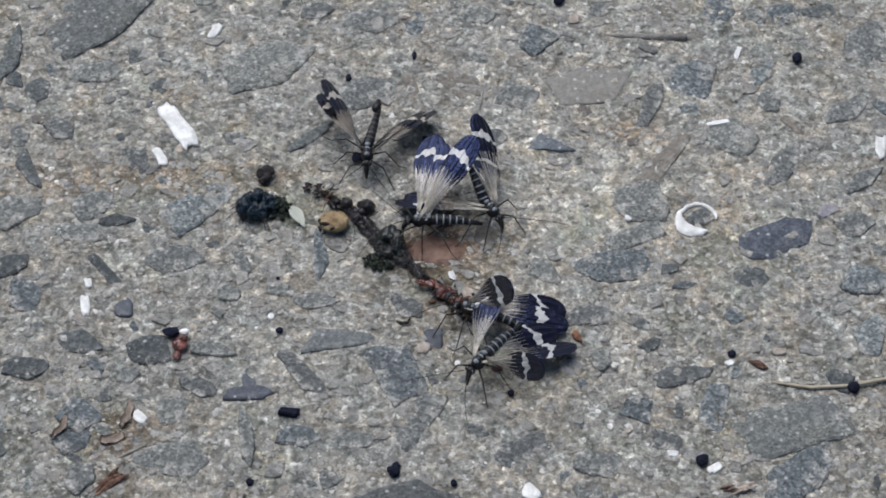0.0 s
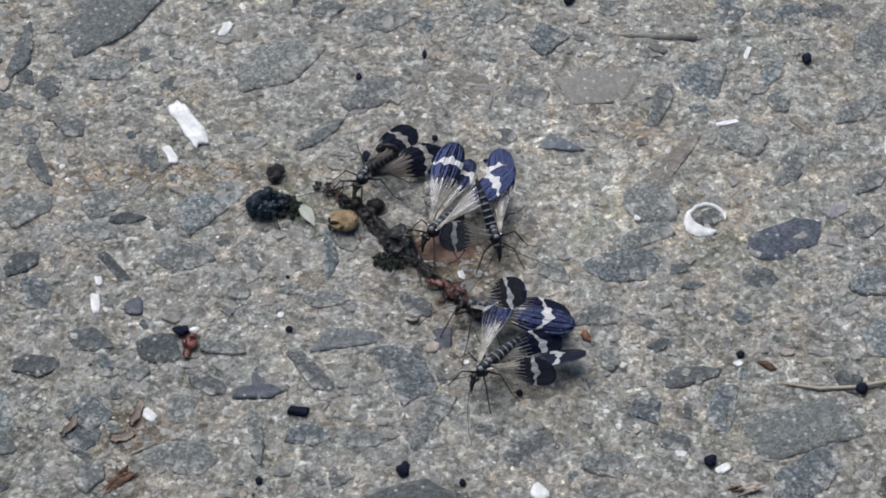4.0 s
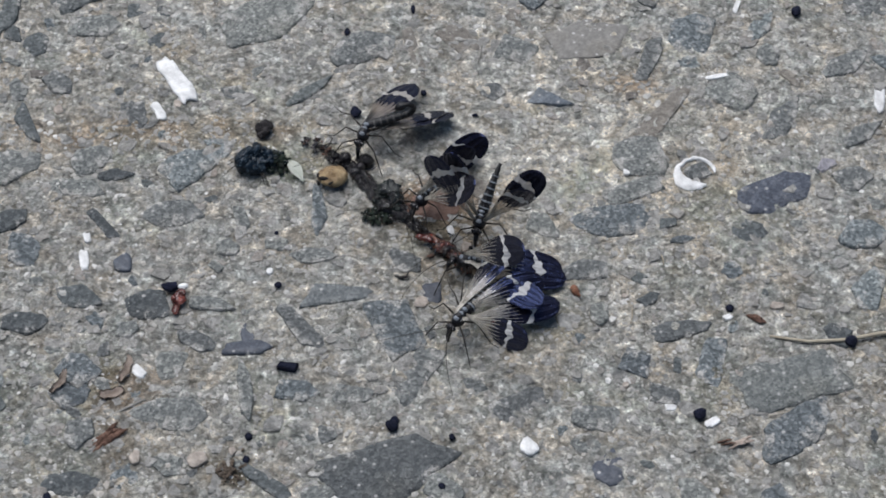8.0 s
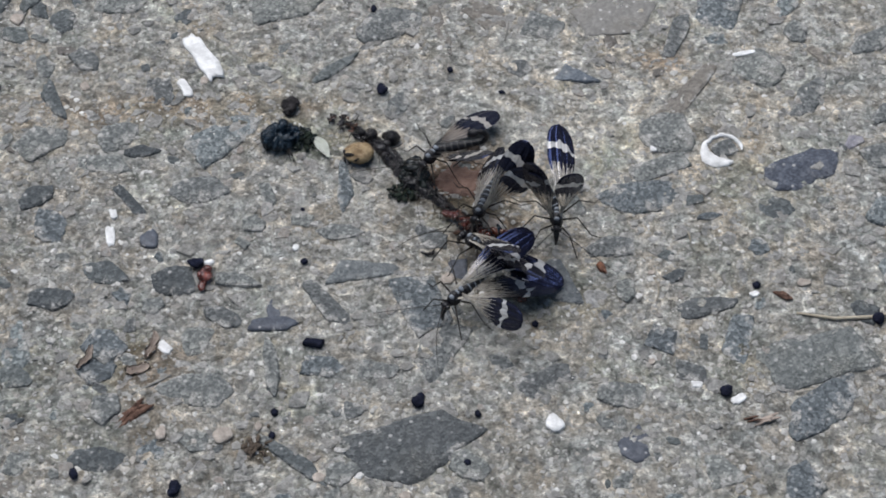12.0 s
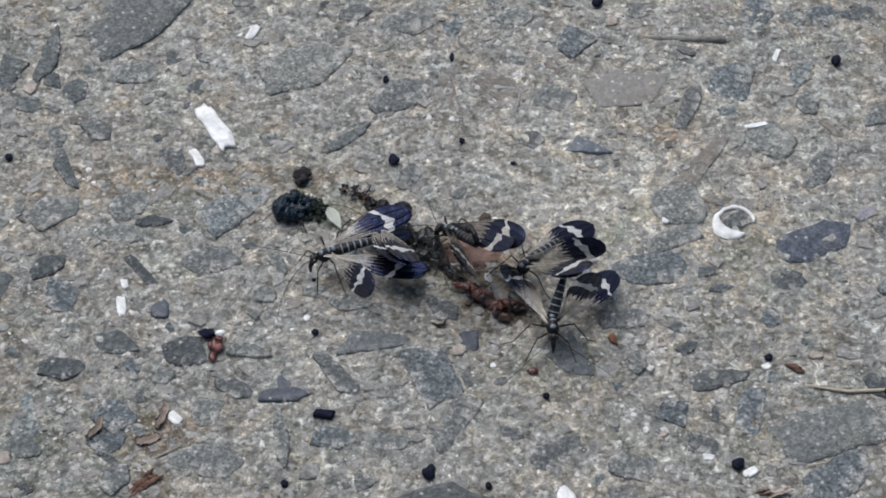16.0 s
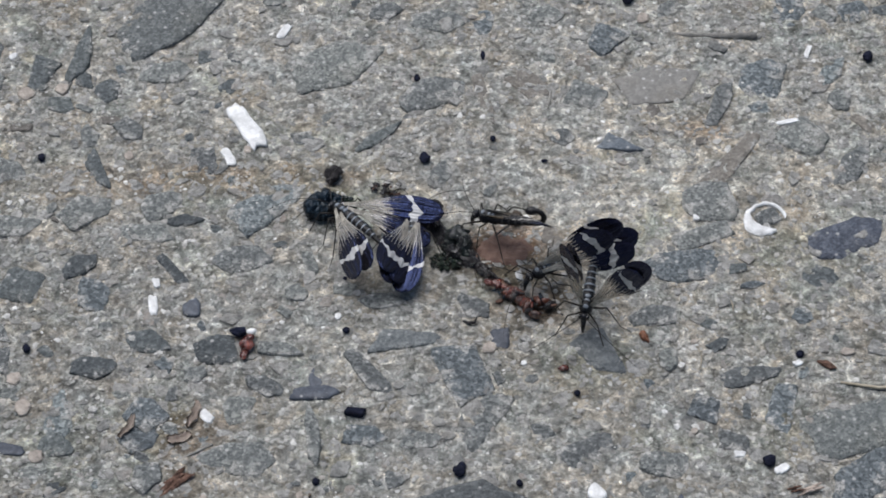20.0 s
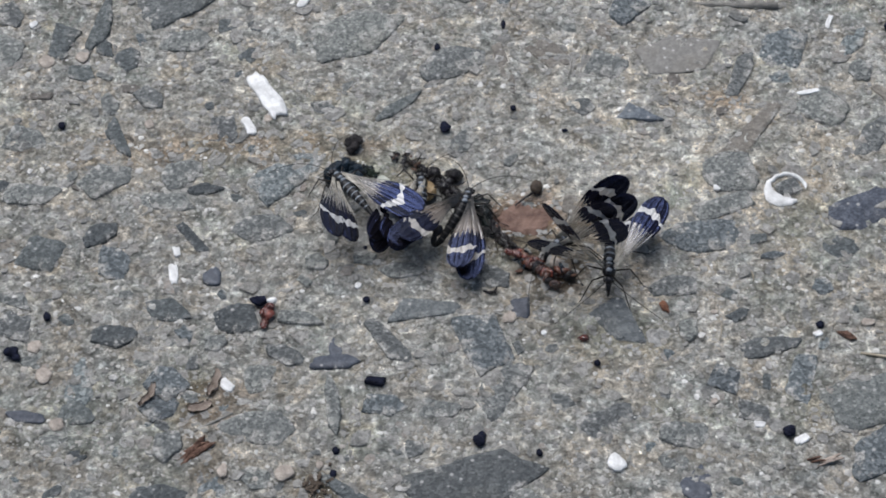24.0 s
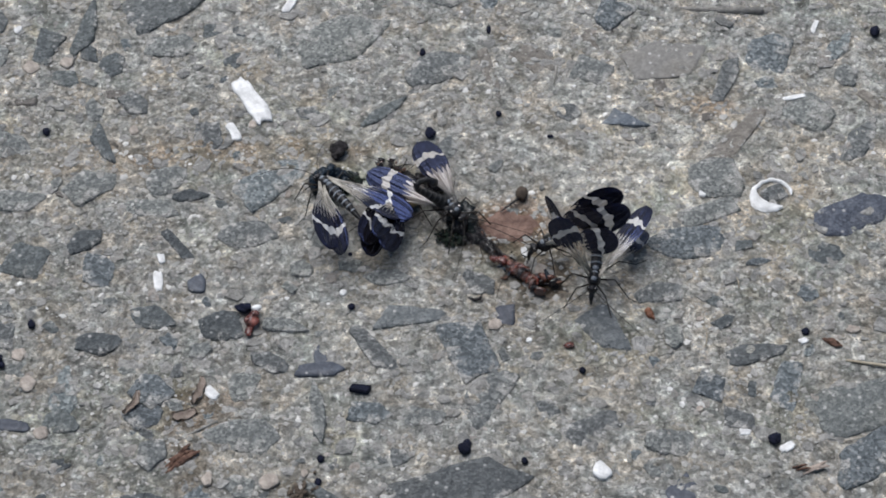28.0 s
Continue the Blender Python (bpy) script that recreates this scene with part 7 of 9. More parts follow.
    walk(fly["root"], [
        (0.00, pose(0.00202, -0.00361, 0.00300, 0.0, 4.0, 180.0)),
        (1.00, pose(0.00266, -0.00408, 0.00300, 0.0, 4.0, -124.1)),
        (2.00, pose(0.00226, -0.00428, 0.00300, 0.0, 4.0, -130.3)),
        (5.00, pose(0.00278, -0.00653, 0.00300, 0.0, 4.0, -132.2)),
        (6.00, pose(0.00312, -0.00771, 0.00300, 0.0, 4.0, -134.6)),
        (7.00, pose(0.00215, -0.00758, 0.00300, 0.0, 4.0, -140.9)),
        (8.00, pose(0.00235, -0.00777, 0.00300, 0.0, 4.0, -128.6)),
        (9.00, pose(0.00235, -0.01100, 0.00300, 0.0, 4.0, -123.1)),
        (10.00, pose(0.00432, -0.01225, 0.00300, 0.0, 4.0, -102.6)),
        (11.00, pose(0.00604, -0.01313, 0.00300, 0.0, 4.0, -108.5)),
        (12.00, pose(0.00630, -0.01395, 0.00300, 0.0, 4.0, -111.2)),
        (12.50, pose(0.00613, -0.01417, 0.00300, 0.0, 4.0, -117.6)),
        (14.50, pose(0.01088, -0.01516, 0.00300, 0.0, 4.0, -134.6)),
        (15.00, pose(0.00996, -0.01294, 0.00300, 0.0, 4.0, -136.3)),
        (16.00, pose(0.01078, -0.01133, 0.00300, 0.0, 4.0, -133.5)),
        (17.00, pose(0.00901, -0.01027, 0.00300, 0.0, 4.0, -143.4)),
        (18.00, pose(0.00925, -0.01167, 0.00300, 0.0, 4.0, -141.5)),
        (19.00, pose(0.00868, -0.01286, 0.00300, 0.0, 4.0, -151.9)),
        (20.00, pose(0.00894, -0.01279, 0.00300, 0.0, 4.0, -152.1)),
        (21.00, pose(0.00895, -0.01310, 0.00300, 0.0, 4.0, -152.2)),
        (23.50, pose(0.00909, -0.01280, 0.00300, 0.0, 4.0, -148.9)),
        (24.00, pose(0.00887, -0.01312, 0.00300, 0.0, 4.0, -148.8)),
        (25.00, pose(0.00942, -0.01218, 0.00300, 0.0, 4.0, -148.6)),
        (26.00, pose(0.00914, -0.01243, 0.00300, 0.0, 4.0, -156.9)),
        (27.00, pose(0.00872, -0.01278, 0.00300, 0.0, 4.0, -167.4)),
        (28.00, pose(0.00896, -0.01214, 0.00300, 0.0, 4.0, -163.5)),
    ])
    walk(fly["LF"], [
        (0.00, pose(0.00060, 0.00060, 0.00070, 2.9, -28.3, -130.9)),
        (1.00, pose(0.00060, 0.00060, 0.00070, -41.3, -8.6, -160.0)),
        (2.00, pose(0.00060, 0.00060, 0.00070, -11.1, -15.1, -168.4)),
        (5.00, pose(0.00060, 0.00060, 0.00070, 2.7, -10.4, 163.6)),
        (6.00, pose(0.00060, 0.00060, 0.00070, 12.9, 12.2, 169.1)),
        (7.00, pose(0.00060, 0.00060, 0.00070, 2.5, 12.2, 175.3)),
        (7.50, pose(0.00060, 0.00060, 0.00070, 6.2, -25.0, 141.6)),
        (8.00, pose(0.00060, 0.00060, 0.00070, 42.6, -49.6, 85.2)),
        (8.50, pose(0.00060, 0.00060, 0.00070, -7.6, -28.8, 146.2)),
        (9.00, pose(0.00060, 0.00060, 0.00070, -20.9, 12.3, 175.8)),
        (9.50, pose(0.00060, 0.00060, 0.00070, -7.8, -24.4, -177.0)),
        (10.00, pose(0.00060, 0.00060, 0.00070, 8.1, -61.7, -179.8)),
        (11.00, pose(0.00060, 0.00060, 0.00070, 34.6, -76.1, 154.0)),
        (12.00, pose(0.00060, 0.00060, 0.00070, 55.3, -65.5, 120.5)),
        (12.25, pose(0.00060, 0.00060, 0.00070, 24.1, -29.0, 162.1)),
        (12.50, pose(0.00060, 0.00060, 0.00070, 22.8, 12.3, 179.5)),
        (13.50, pose(0.00060, 0.00060, 0.00070, 31.0, -30.7, 149.4)),
        (14.50, pose(0.00060, 0.00060, 0.00070, 82.7, -55.3, 83.3)),
        (14.75, pose(0.00060, 0.00060, 0.00070, -6.5, -40.6, 171.5)),
        (15.00, pose(0.00060, 0.00060, 0.00070, -29.9, 12.4, -166.9)),
        (15.50, pose(0.00060, 0.00060, 0.00070, -32.3, -18.0, 149.3)),
        (16.00, pose(0.00060, 0.00060, 0.00070, -7.7, -39.8, 93.1)),
        (16.50, pose(0.00060, 0.00060, 0.00070, -3.7, -10.7, 125.1)),
        (17.00, pose(0.00060, 0.00060, 0.00070, 15.1, 12.0, 159.1)),
        (17.50, pose(0.00060, 0.00060, 0.00070, 45.3, -20.5, 147.6)),
        (18.00, pose(0.00060, 0.00060, 0.00070, 92.0, -39.2, 113.8)),
        (19.00, pose(0.00060, 0.00060, 0.00070, 91.0, -18.4, 171.0)),
        (20.00, pose(0.00060, 0.00060, 0.00070, 65.0, -14.5, 165.3)),
        (21.00, pose(0.00060, 0.00060, 0.00070, 80.3, -39.2, 130.0)),
        (23.50, pose(0.00060, 0.00060, 0.00070, 80.6, -45.6, 140.1)),
        (24.00, pose(0.00060, 0.00060, 0.00070, 79.1, -45.5, 143.4)),
        (25.00, pose(0.00060, 0.00060, 0.00070, 79.1, -43.4, 139.6)),
        (26.00, pose(0.00060, 0.00060, 0.00070, 78.0, -40.3, 147.3)),
        (27.00, pose(0.00060, 0.00060, 0.00070, 77.7, -39.3, 159.3)),
        (28.00, pose(0.00060, 0.00060, 0.00070, 76.2, -36.8, 155.1)),
    ])
    walk(fly["LH"], [
        (0.00, pose(-0.00040, 0.00060, 0.00060, -15.2, -14.5, -115.5)),
        (1.00, pose(-0.00040, 0.00060, 0.00060, -42.4, -0.5, -156.5)),
        (2.00, pose(-0.00040, 0.00060, 0.00060, -27.2, -2.6, -160.3)),
        (5.00, pose(-0.00040, 0.00060, 0.00060, -1.7, 6.4, 173.5)),
        (6.00, pose(-0.00040, 0.00060, 0.00060, -6.7, 13.1, 172.5)),
        (7.00, pose(-0.00040, 0.00060, 0.00060, -13.4, 13.2, 177.3)),
        (8.00, pose(-0.00040, 0.00060, 0.00060, -24.1, 13.3, -170.0)),
        (9.00, pose(-0.00040, 0.00060, 0.00060, -29.7, 13.4, -178.4)),
        (9.50, pose(-0.00040, 0.00060, 0.00060, -4.4, -26.6, -163.7)),
        (10.00, pose(-0.00040, 0.00060, 0.00060, 31.1, -68.7, -174.2)),
        (11.00, pose(-0.00040, 0.00060, 0.00060, 136.5, -72.7, 76.9)),
        (12.00, pose(-0.00040, 0.00060, 0.00060, 102.9, -60.0, 82.5)),
        (12.25, pose(-0.00040, 0.00060, 0.00060, 42.5, -32.5, 146.8)),
        (12.50, pose(-0.00040, 0.00060, 0.00060, 28.7, 13.3, 167.0)),
        (13.50, pose(-0.00040, 0.00060, 0.00060, 24.6, -16.1, 127.7)),
        (14.50, pose(-0.00040, 0.00060, 0.00060, 44.3, -40.4, 78.6)),
        (15.00, pose(-0.00040, 0.00060, 0.00060, 3.9, -50.6, 79.3)),
        (16.00, pose(-0.00040, 0.00060, 0.00060, -12.9, -37.3, 81.5)),
        (16.50, pose(-0.00040, 0.00060, 0.00060, 0.0, -3.9, 121.1)),
        (17.00, pose(-0.00040, 0.00060, 0.00060, 31.8, 12.4, 168.0)),
        (17.50, pose(-0.00040, 0.00060, 0.00060, 60.1, -24.3, 148.6)),
        (18.00, pose(-0.00040, 0.00060, 0.00060, 112.0, -40.4, 102.8)),
        (19.00, pose(-0.00040, 0.00060, 0.00060, 81.3, -40.4, 129.8)),
        (20.00, pose(-0.00040, 0.00060, 0.00060, 68.6, -20.4, 148.9)),
        (21.00, pose(-0.00040, 0.00060, 0.00060, 76.6, -33.4, 126.1)),
        (23.50, pose(-0.00040, 0.00060, 0.00060, 81.8, -43.8, 133.3)),
        (24.00, pose(-0.00040, 0.00060, 0.00060, 86.4, -43.2, 115.2)),
        (25.00, pose(-0.00040, 0.00060, 0.00060, 80.4, -37.2, 110.4)),
        (26.00, pose(-0.00040, 0.00060, 0.00060, 81.6, -37.9, 120.7)),
        (27.00, pose(-0.00040, 0.00060, 0.00060, 81.1, -37.0, 135.8)),
        (28.00, pose(-0.00040, 0.00060, 0.00060, 79.4, -35.3, 129.1)),
    ])
    walk(fly["RF"], [
        (0.00, pose(0.00060, -0.00060, 0.00070, 2.2, -7.3, -102.4)),
        (1.00, pose(0.00060, -0.00060, 0.00070, 5.9, -12.3, -152.8)),
        (2.00, pose(0.00060, -0.00060, 0.00070, -2.5, -10.9, -148.5)),
        (5.00, pose(0.00060, -0.00060, 0.00070, 23.8, -6.8, -170.4)),
        (6.00, pose(0.00060, -0.00060, 0.00070, 55.6, -58.1, 140.1)),
        (7.00, pose(0.00060, -0.00060, 0.00070, 56.1, -54.3, 142.1)),
        (8.00, pose(0.00060, -0.00060, 0.00070, 49.4, -47.5, 133.2)),
        (9.00, pose(0.00060, -0.00060, 0.00070, 59.2, -66.4, 131.2)),
        (9.50, pose(0.00060, -0.00060, 0.00070, 36.2, -27.7, 177.9)),
        (10.00, pose(0.00060, -0.00060, 0.00070, 46.2, 12.4, -154.7)),
        (11.00, pose(0.00060, -0.00060, 0.00070, 49.8, 12.4, -153.1)),
        (11.50, pose(0.00060, -0.00060, 0.00070, 2.7, 16.8, -162.9)),
        (12.00, pose(0.00060, -0.00060, 0.00070, -44.6, 12.8, -172.8)),
        (12.50, pose(0.00060, -0.00060, 0.00070, 1.8, 11.9, -159.5)),
        (14.50, pose(0.00060, -0.00060, 0.00070, 7.1, 5.4, -169.6)),
        (15.00, pose(0.00060, -0.00060, 0.00070, 1.6, 10.2, -164.9)),
        (16.00, pose(0.00060, -0.00060, 0.00070, 10.5, 12.2, 173.6)),
        (17.00, pose(0.00060, -0.00060, 0.00070, 19.2, 5.2, 174.7)),
        (18.00, pose(0.00060, -0.00060, 0.00070, 65.8, -25.0, 153.9)),
        (19.00, pose(0.00060, -0.00060, 0.00070, 73.2, -38.9, 154.4)),
        (20.00, pose(0.00060, -0.00060, 0.00070, 72.4, -33.7, 151.2)),
        (21.00, pose(0.00060, -0.00060, 0.00070, 74.9, -45.6, 158.2)),
        (23.50, pose(0.00060, -0.00060, 0.00070, 75.9, -47.6, 154.2)),
        (24.00, pose(0.00060, -0.00060, 0.00070, 74.0, -45.3, 155.8)),
        (25.00, pose(0.00060, -0.00060, 0.00070, 73.1, -41.3, 153.5)),
        (26.00, pose(0.00060, -0.00060, 0.00070, 72.5, -38.3, 161.7)),
        (27.00, pose(0.00060, -0.00060, 0.00070, 76.1, -39.6, 165.3)),
        (28.00, pose(0.00060, -0.00060, 0.00070, 76.1, -39.5, 160.4)),
    ])
    walk(fly["RH"], [
        (0.00, pose(-0.00040, -0.00060, 0.00060, -12.6, -9.4, -102.3)),
        (1.00, pose(-0.00040, -0.00060, 0.00060, -18.5, -4.7, -153.4)),
        (2.00, pose(-0.00040, -0.00060, 0.00060, -14.9, -6.1, -151.1)),
        (5.00, pose(-0.00040, -0.00060, 0.00060, -1.0, 0.1, -168.4)),
        (5.50, pose(-0.00040, -0.00060, 0.00060, 25.7, -39.4, -178.1)),
        (6.00, pose(-0.00040, -0.00060, 0.00060, 94.7, -61.2, 125.2)),
        (7.00, pose(-0.00040, -0.00060, 0.00060, 91.5, -55.5, 128.4)),
        (8.00, pose(-0.00040, -0.00060, 0.00060, 96.0, -54.8, 116.0)),
        (9.00, pose(-0.00040, -0.00060, 0.00060, -175.8, -68.9, 18.6)),
        (9.50, pose(-0.00040, -0.00060, 0.00060, 37.3, -47.2, -176.1)),
        (10.00, pose(-0.00040, -0.00060, 0.00060, 46.6, 13.5, -156.0)),
        (11.00, pose(-0.00040, -0.00060, 0.00060, 46.3, 13.5, -157.2)),
        (11.50, pose(-0.00040, -0.00060, 0.00060, 1.9, 17.0, -165.8)),
        (12.00, pose(-0.00040, -0.00060, 0.00060, -42.5, 13.7, -174.5)),
        (12.50, pose(-0.00040, -0.00060, 0.00060, 17.1, 13.2, -171.2)),
        (14.50, pose(-0.00040, -0.00060, 0.00060, 24.9, 13.2, -167.6)),
        (15.00, pose(-0.00040, -0.00060, 0.00060, -8.4, 13.0, -163.7)),
        (15.50, pose(-0.00040, -0.00060, 0.00060, 27.3, -22.2, 167.1)),
        (16.00, pose(-0.00040, -0.00060, 0.00060, 81.9, -25.8, 117.2)),
        (16.50, pose(-0.00040, -0.00060, 0.00060, 44.4, -13.9, 145.1)),
        (17.00, pose(-0.00040, -0.00060, 0.00060, 16.0, 10.3, 160.7)),
        (17.50, pose(-0.00040, -0.00060, 0.00060, 41.5, -20.5, 156.7)),
        (18.00, pose(-0.00040, -0.00060, 0.00060, 79.7, -45.0, 133.4)),
        (19.00, pose(-0.00040, -0.00060, 0.00060, 83.1, -43.2, 132.4)),
        (20.00, pose(-0.00040, -0.00060, 0.00060, 79.0, -38.9, 136.4)),
        (21.00, pose(-0.00040, -0.00060, 0.00060, 86.2, -47.2, 134.1)),
        (23.50, pose(-0.00040, -0.00060, 0.00060, 88.3, -50.7, 132.3)),
        (24.00, pose(-0.00040, -0.00060, 0.00060, 93.9, -50.4, 119.6)),
        (25.00, pose(-0.00040, -0.00060, 0.00060, 80.1, -44.8, 140.1)),
        (26.00, pose(-0.00040, -0.00060, 0.00060, 82.7, -43.4, 140.0)),
        (27.00, pose(-0.00040, -0.00060, 0.00060, 79.9, -38.8, 151.3)),
        (28.00, pose(-0.00040, -0.00060, 0.00060, 96.1, -49.1, 128.5)),
    ])
    walk(fly["AB"], [
        (0.00, pose(-0.00110, 0.00000, 0.00010, -0.0, 11.3, 180.0)),
        (1.00, pose(-0.00110, 0.00000, 0.00010, 0.0, 11.3, -180.0)),
        (2.00, pose(-0.00110, 0.00000, 0.00010, -0.0, 11.3, 180.0)),
        (5.00, pose(-0.00110, 0.00000, 0.00010, 0.0, 11.3, 180.0)),
        (6.00, pose(-0.00110, 0.00000, 0.00010, -0.0, 11.3, -180.0)),
        (7.00, pose(-0.00110, 0.00000, 0.00010, -0.0, 11.3, -180.0)),
        (8.00, pose(-0.00110, 0.00000, 0.00010, -0.0, 11.3, 180.0)),
        (9.00, pose(-0.00110, 0.00000, 0.00010, 0.0, 11.3, 180.0)),
        (10.00, pose(-0.00110, 0.00000, 0.00010, 0.0, 11.3, 180.0)),
        (11.00, pose(-0.00110, 0.00000, 0.00010, -0.0, 11.3, 180.0)),
        (12.00, pose(-0.00110, 0.00000, 0.00010, -0.0, 11.3, 180.0)),
        (12.50, pose(-0.00110, 0.00000, 0.00010, 0.0, 11.3, -180.0)),
        (14.50, pose(-0.00110, 0.00000, 0.00010, 0.0, 11.3, -180.0)),
        (15.00, pose(-0.00110, 0.00000, 0.00010, -0.0, 11.3, 180.0)),
        (16.00, pose(-0.00110, 0.00000, 0.00010, 0.0, 11.3, 180.0)),
        (17.00, pose(-0.00110, 0.00000, 0.00010, 0.0, 11.3, -180.0)),
        (18.00, pose(-0.00110, 0.00000, 0.00010, -0.0, 11.3, 180.0)),
        (19.00, pose(-0.00110, 0.00000, 0.00010, -0.0, 11.3, 180.0)),
        (20.00, pose(-0.00110, 0.00000, 0.00010, 0.0, 11.3, 180.0)),
        (21.00, pose(-0.00110, 0.00000, 0.00010, -0.0, 11.3, 180.0)),
        (23.50, pose(-0.00110, 0.00000, 0.00010, 0.0, 11.3, 180.0)),
        (24.00, pose(-0.00110, 0.00000, 0.00010, -0.0, 11.3, -180.0)),
        (25.00, pose(-0.00110, 0.00000, 0.00010, 0.0, 11.3, 180.0)),
        (26.00, pose(-0.00110, 0.00000, 0.00010, 0.0, 11.3, 180.0)),
        (27.00, pose(-0.00110, 0.00000, 0.00010, 0.0, 11.3, 180.0)),
        (28.00, pose(-0.00110, 0.00000, 0.00010, 0.0, 11.3, 180.0)),
    ])
    fly = flies["D"]
    walk(fly["root"], [
        (0.00, pose(0.00920, -0.02835, 0.00340, 0.0, 8.0, -131.6)),
        (1.00, pose(0.00903, -0.02915, 0.00340, 0.0, 8.0, -134.7)),
        (2.00, pose(0.00889, -0.02899, 0.00340, 0.0, 8.0, -132.0)),
        (5.00, pose(0.00854, -0.02982, 0.00340, 0.0, 8.0, -134.6)),
        (6.00, pose(0.00849, -0.02886, 0.00340, 0.0, 8.0, -130.8)),
        (7.00, pose(0.00852, -0.02888, 0.00340, 0.0, 8.0, -128.4)),
        (8.00, pose(0.00689, -0.02877, 0.00340, 0.0, 8.0, -130.2)),
        (9.00, pose(0.00565, -0.02878, 0.00340, 0.0, 8.0, -161.1)),
        (10.00, pose(0.00380, -0.02709, 0.00340, 0.0, 8.0, -168.0)),
        (11.00, pose(0.00330, -0.02867, 0.00340, 0.0, 8.0, -157.6)),
        (12.00, pose(0.00307, -0.02920, 0.00340, 0.0, 8.0, -136.0)),
        (12.50, pose(0.00327, -0.02941, 0.00340, 0.0, 8.0, -113.6)),
        (13.50, pose(-0.00545, -0.02145, 0.00340, 0.0, 8.0, -154.9)),
        (14.50, pose(-0.01416, -0.01350, 0.00340, 0.0, 8.0, 163.9)),
        (15.00, pose(-0.01520, -0.01149, 0.00340, 0.0, 8.0, -163.2)),
        (16.00, pose(-0.01534, -0.00978, 0.00340, 0.0, 8.0, -159.8)),
        (17.00, pose(-0.01661, -0.01020, 0.00340, 0.0, 8.0, -140.1)),
        (18.00, pose(-0.01753, -0.00851, 0.00340, 0.0, 8.0, -127.9)),
        (18.50, pose(-0.01801, -0.00557, 0.00340, 0.0, 8.0, -174.6)),
        (19.00, pose(-0.01849, -0.00264, 0.00340, 0.0, 8.0, 138.8)),
        (20.00, pose(-0.01784, -0.00242, 0.00340, 0.0, 8.0, 133.5)),
        (21.00, pose(-0.01732, -0.00094, 0.00340, 0.0, 8.0, 126.1)),
        (23.50, pose(-0.02070, -0.00217, 0.00340, 0.0, 8.0, 124.4)),
        (24.00, pose(-0.02080, -0.00236, 0.00340, 0.0, 8.0, 126.7)),
        (25.00, pose(-0.02092, -0.00182, 0.00340, 0.0, 8.0, 127.9)),
        (26.00, pose(-0.02104, -0.00192, 0.00340, 0.0, 8.0, 127.9)),
        (27.00, pose(-0.02112, -0.00123, 0.00340, 0.0, 8.0, 127.9)),
        (28.00, pose(-0.02070, -0.00190, 0.00340, 0.0, 8.0, 127.9)),
    ])
    walk(fly["LF"], [
        (0.00, pose(0.00060, 0.00060, 0.00070, -23.2, 16.2, 154.2)),
        (1.00, pose(0.00060, 0.00060, 0.00070, -26.1, 12.2, 156.5)),
        (2.00, pose(0.00060, 0.00060, 0.00070, -25.8, 13.1, 152.0)),
        (5.00, pose(0.00060, 0.00060, 0.00070, -29.1, 7.6, 153.4)),
        (6.00, pose(0.00060, 0.00060, 0.00070, 21.8, 11.2, 150.3)),
        (7.00, pose(0.00060, 0.00060, 0.00070, 11.6, 15.6, 149.5)),
        (8.00, pose(0.00060, 0.00060, 0.00070, 8.9, 13.4, 148.8)),
        (9.00, pose(0.00060, 0.00060, 0.00070, -20.5, 17.7, 171.3)),
        (10.00, pose(0.00060, 0.00060, 0.00070, -14.5, 13.5, 169.9)),
        (11.00, pose(0.00060, 0.00060, 0.00070, -21.9, 17.4, 162.7)),
        (12.00, pose(0.00060, 0.00060, 0.00070, -32.7, 17.1, 153.5)),
        (12.25, pose(0.00060, 0.00060, 0.00070, -8.4, -25.2, 130.4)),
        (12.50, pose(0.00060, 0.00060, 0.00070, 47.3, -43.7, 75.6)),
        (13.50, pose(0.00060, 0.00060, 0.00070, 6.6, -22.3, 140.9)),
        (14.50, pose(0.00060, 0.00060, 0.00070, 2.8, 17.2, -176.9)),
        (15.00, pose(0.00060, 0.00060, 0.00070, 2.2, 17.2, 160.1)),
        (16.00, pose(0.00060, 0.00060, 0.00070, 1.1, 10.3, 153.9)),
        (17.00, pose(0.00060, 0.00060, 0.00070, 56.0, -2.1, 148.2)),
        (18.00, pose(0.00060, 0.00060, 0.00070, 7.4, 4.3, 126.7)),
        (18.50, pose(0.00060, 0.00060, 0.00070, -9.2, 17.3, 161.9)),
        (19.00, pose(0.00060, 0.00060, 0.00070, 49.0, -5.5, 145.0)),
        (20.00, pose(0.00060, 0.00060, 0.00070, 49.3, 0.6, 150.9)),
        (21.00, pose(0.00060, 0.00060, 0.00070, 54.7, 12.3, 161.3)),
        (22.25, pose(0.00060, 0.00060, 0.00070, 7.3, 4.1, 151.0)),
        (23.50, pose(0.00060, 0.00060, 0.00070, -38.6, -8.9, 149.9)),
        (24.00, pose(0.00060, 0.00060, 0.00070, -39.6, -7.5, 149.2)),
        (25.00, pose(0.00060, 0.00060, 0.00070, -42.8, -6.7, 145.5)),
        (26.00, pose(0.00060, 0.00060, 0.00070, -41.0, -3.3, 151.2)),
        (27.00, pose(0.00060, 0.00060, 0.00070, -43.6, 0.9, 151.8)),
        (28.00, pose(0.00060, 0.00060, 0.00070, -42.7, -0.4, 152.4)),
    ])
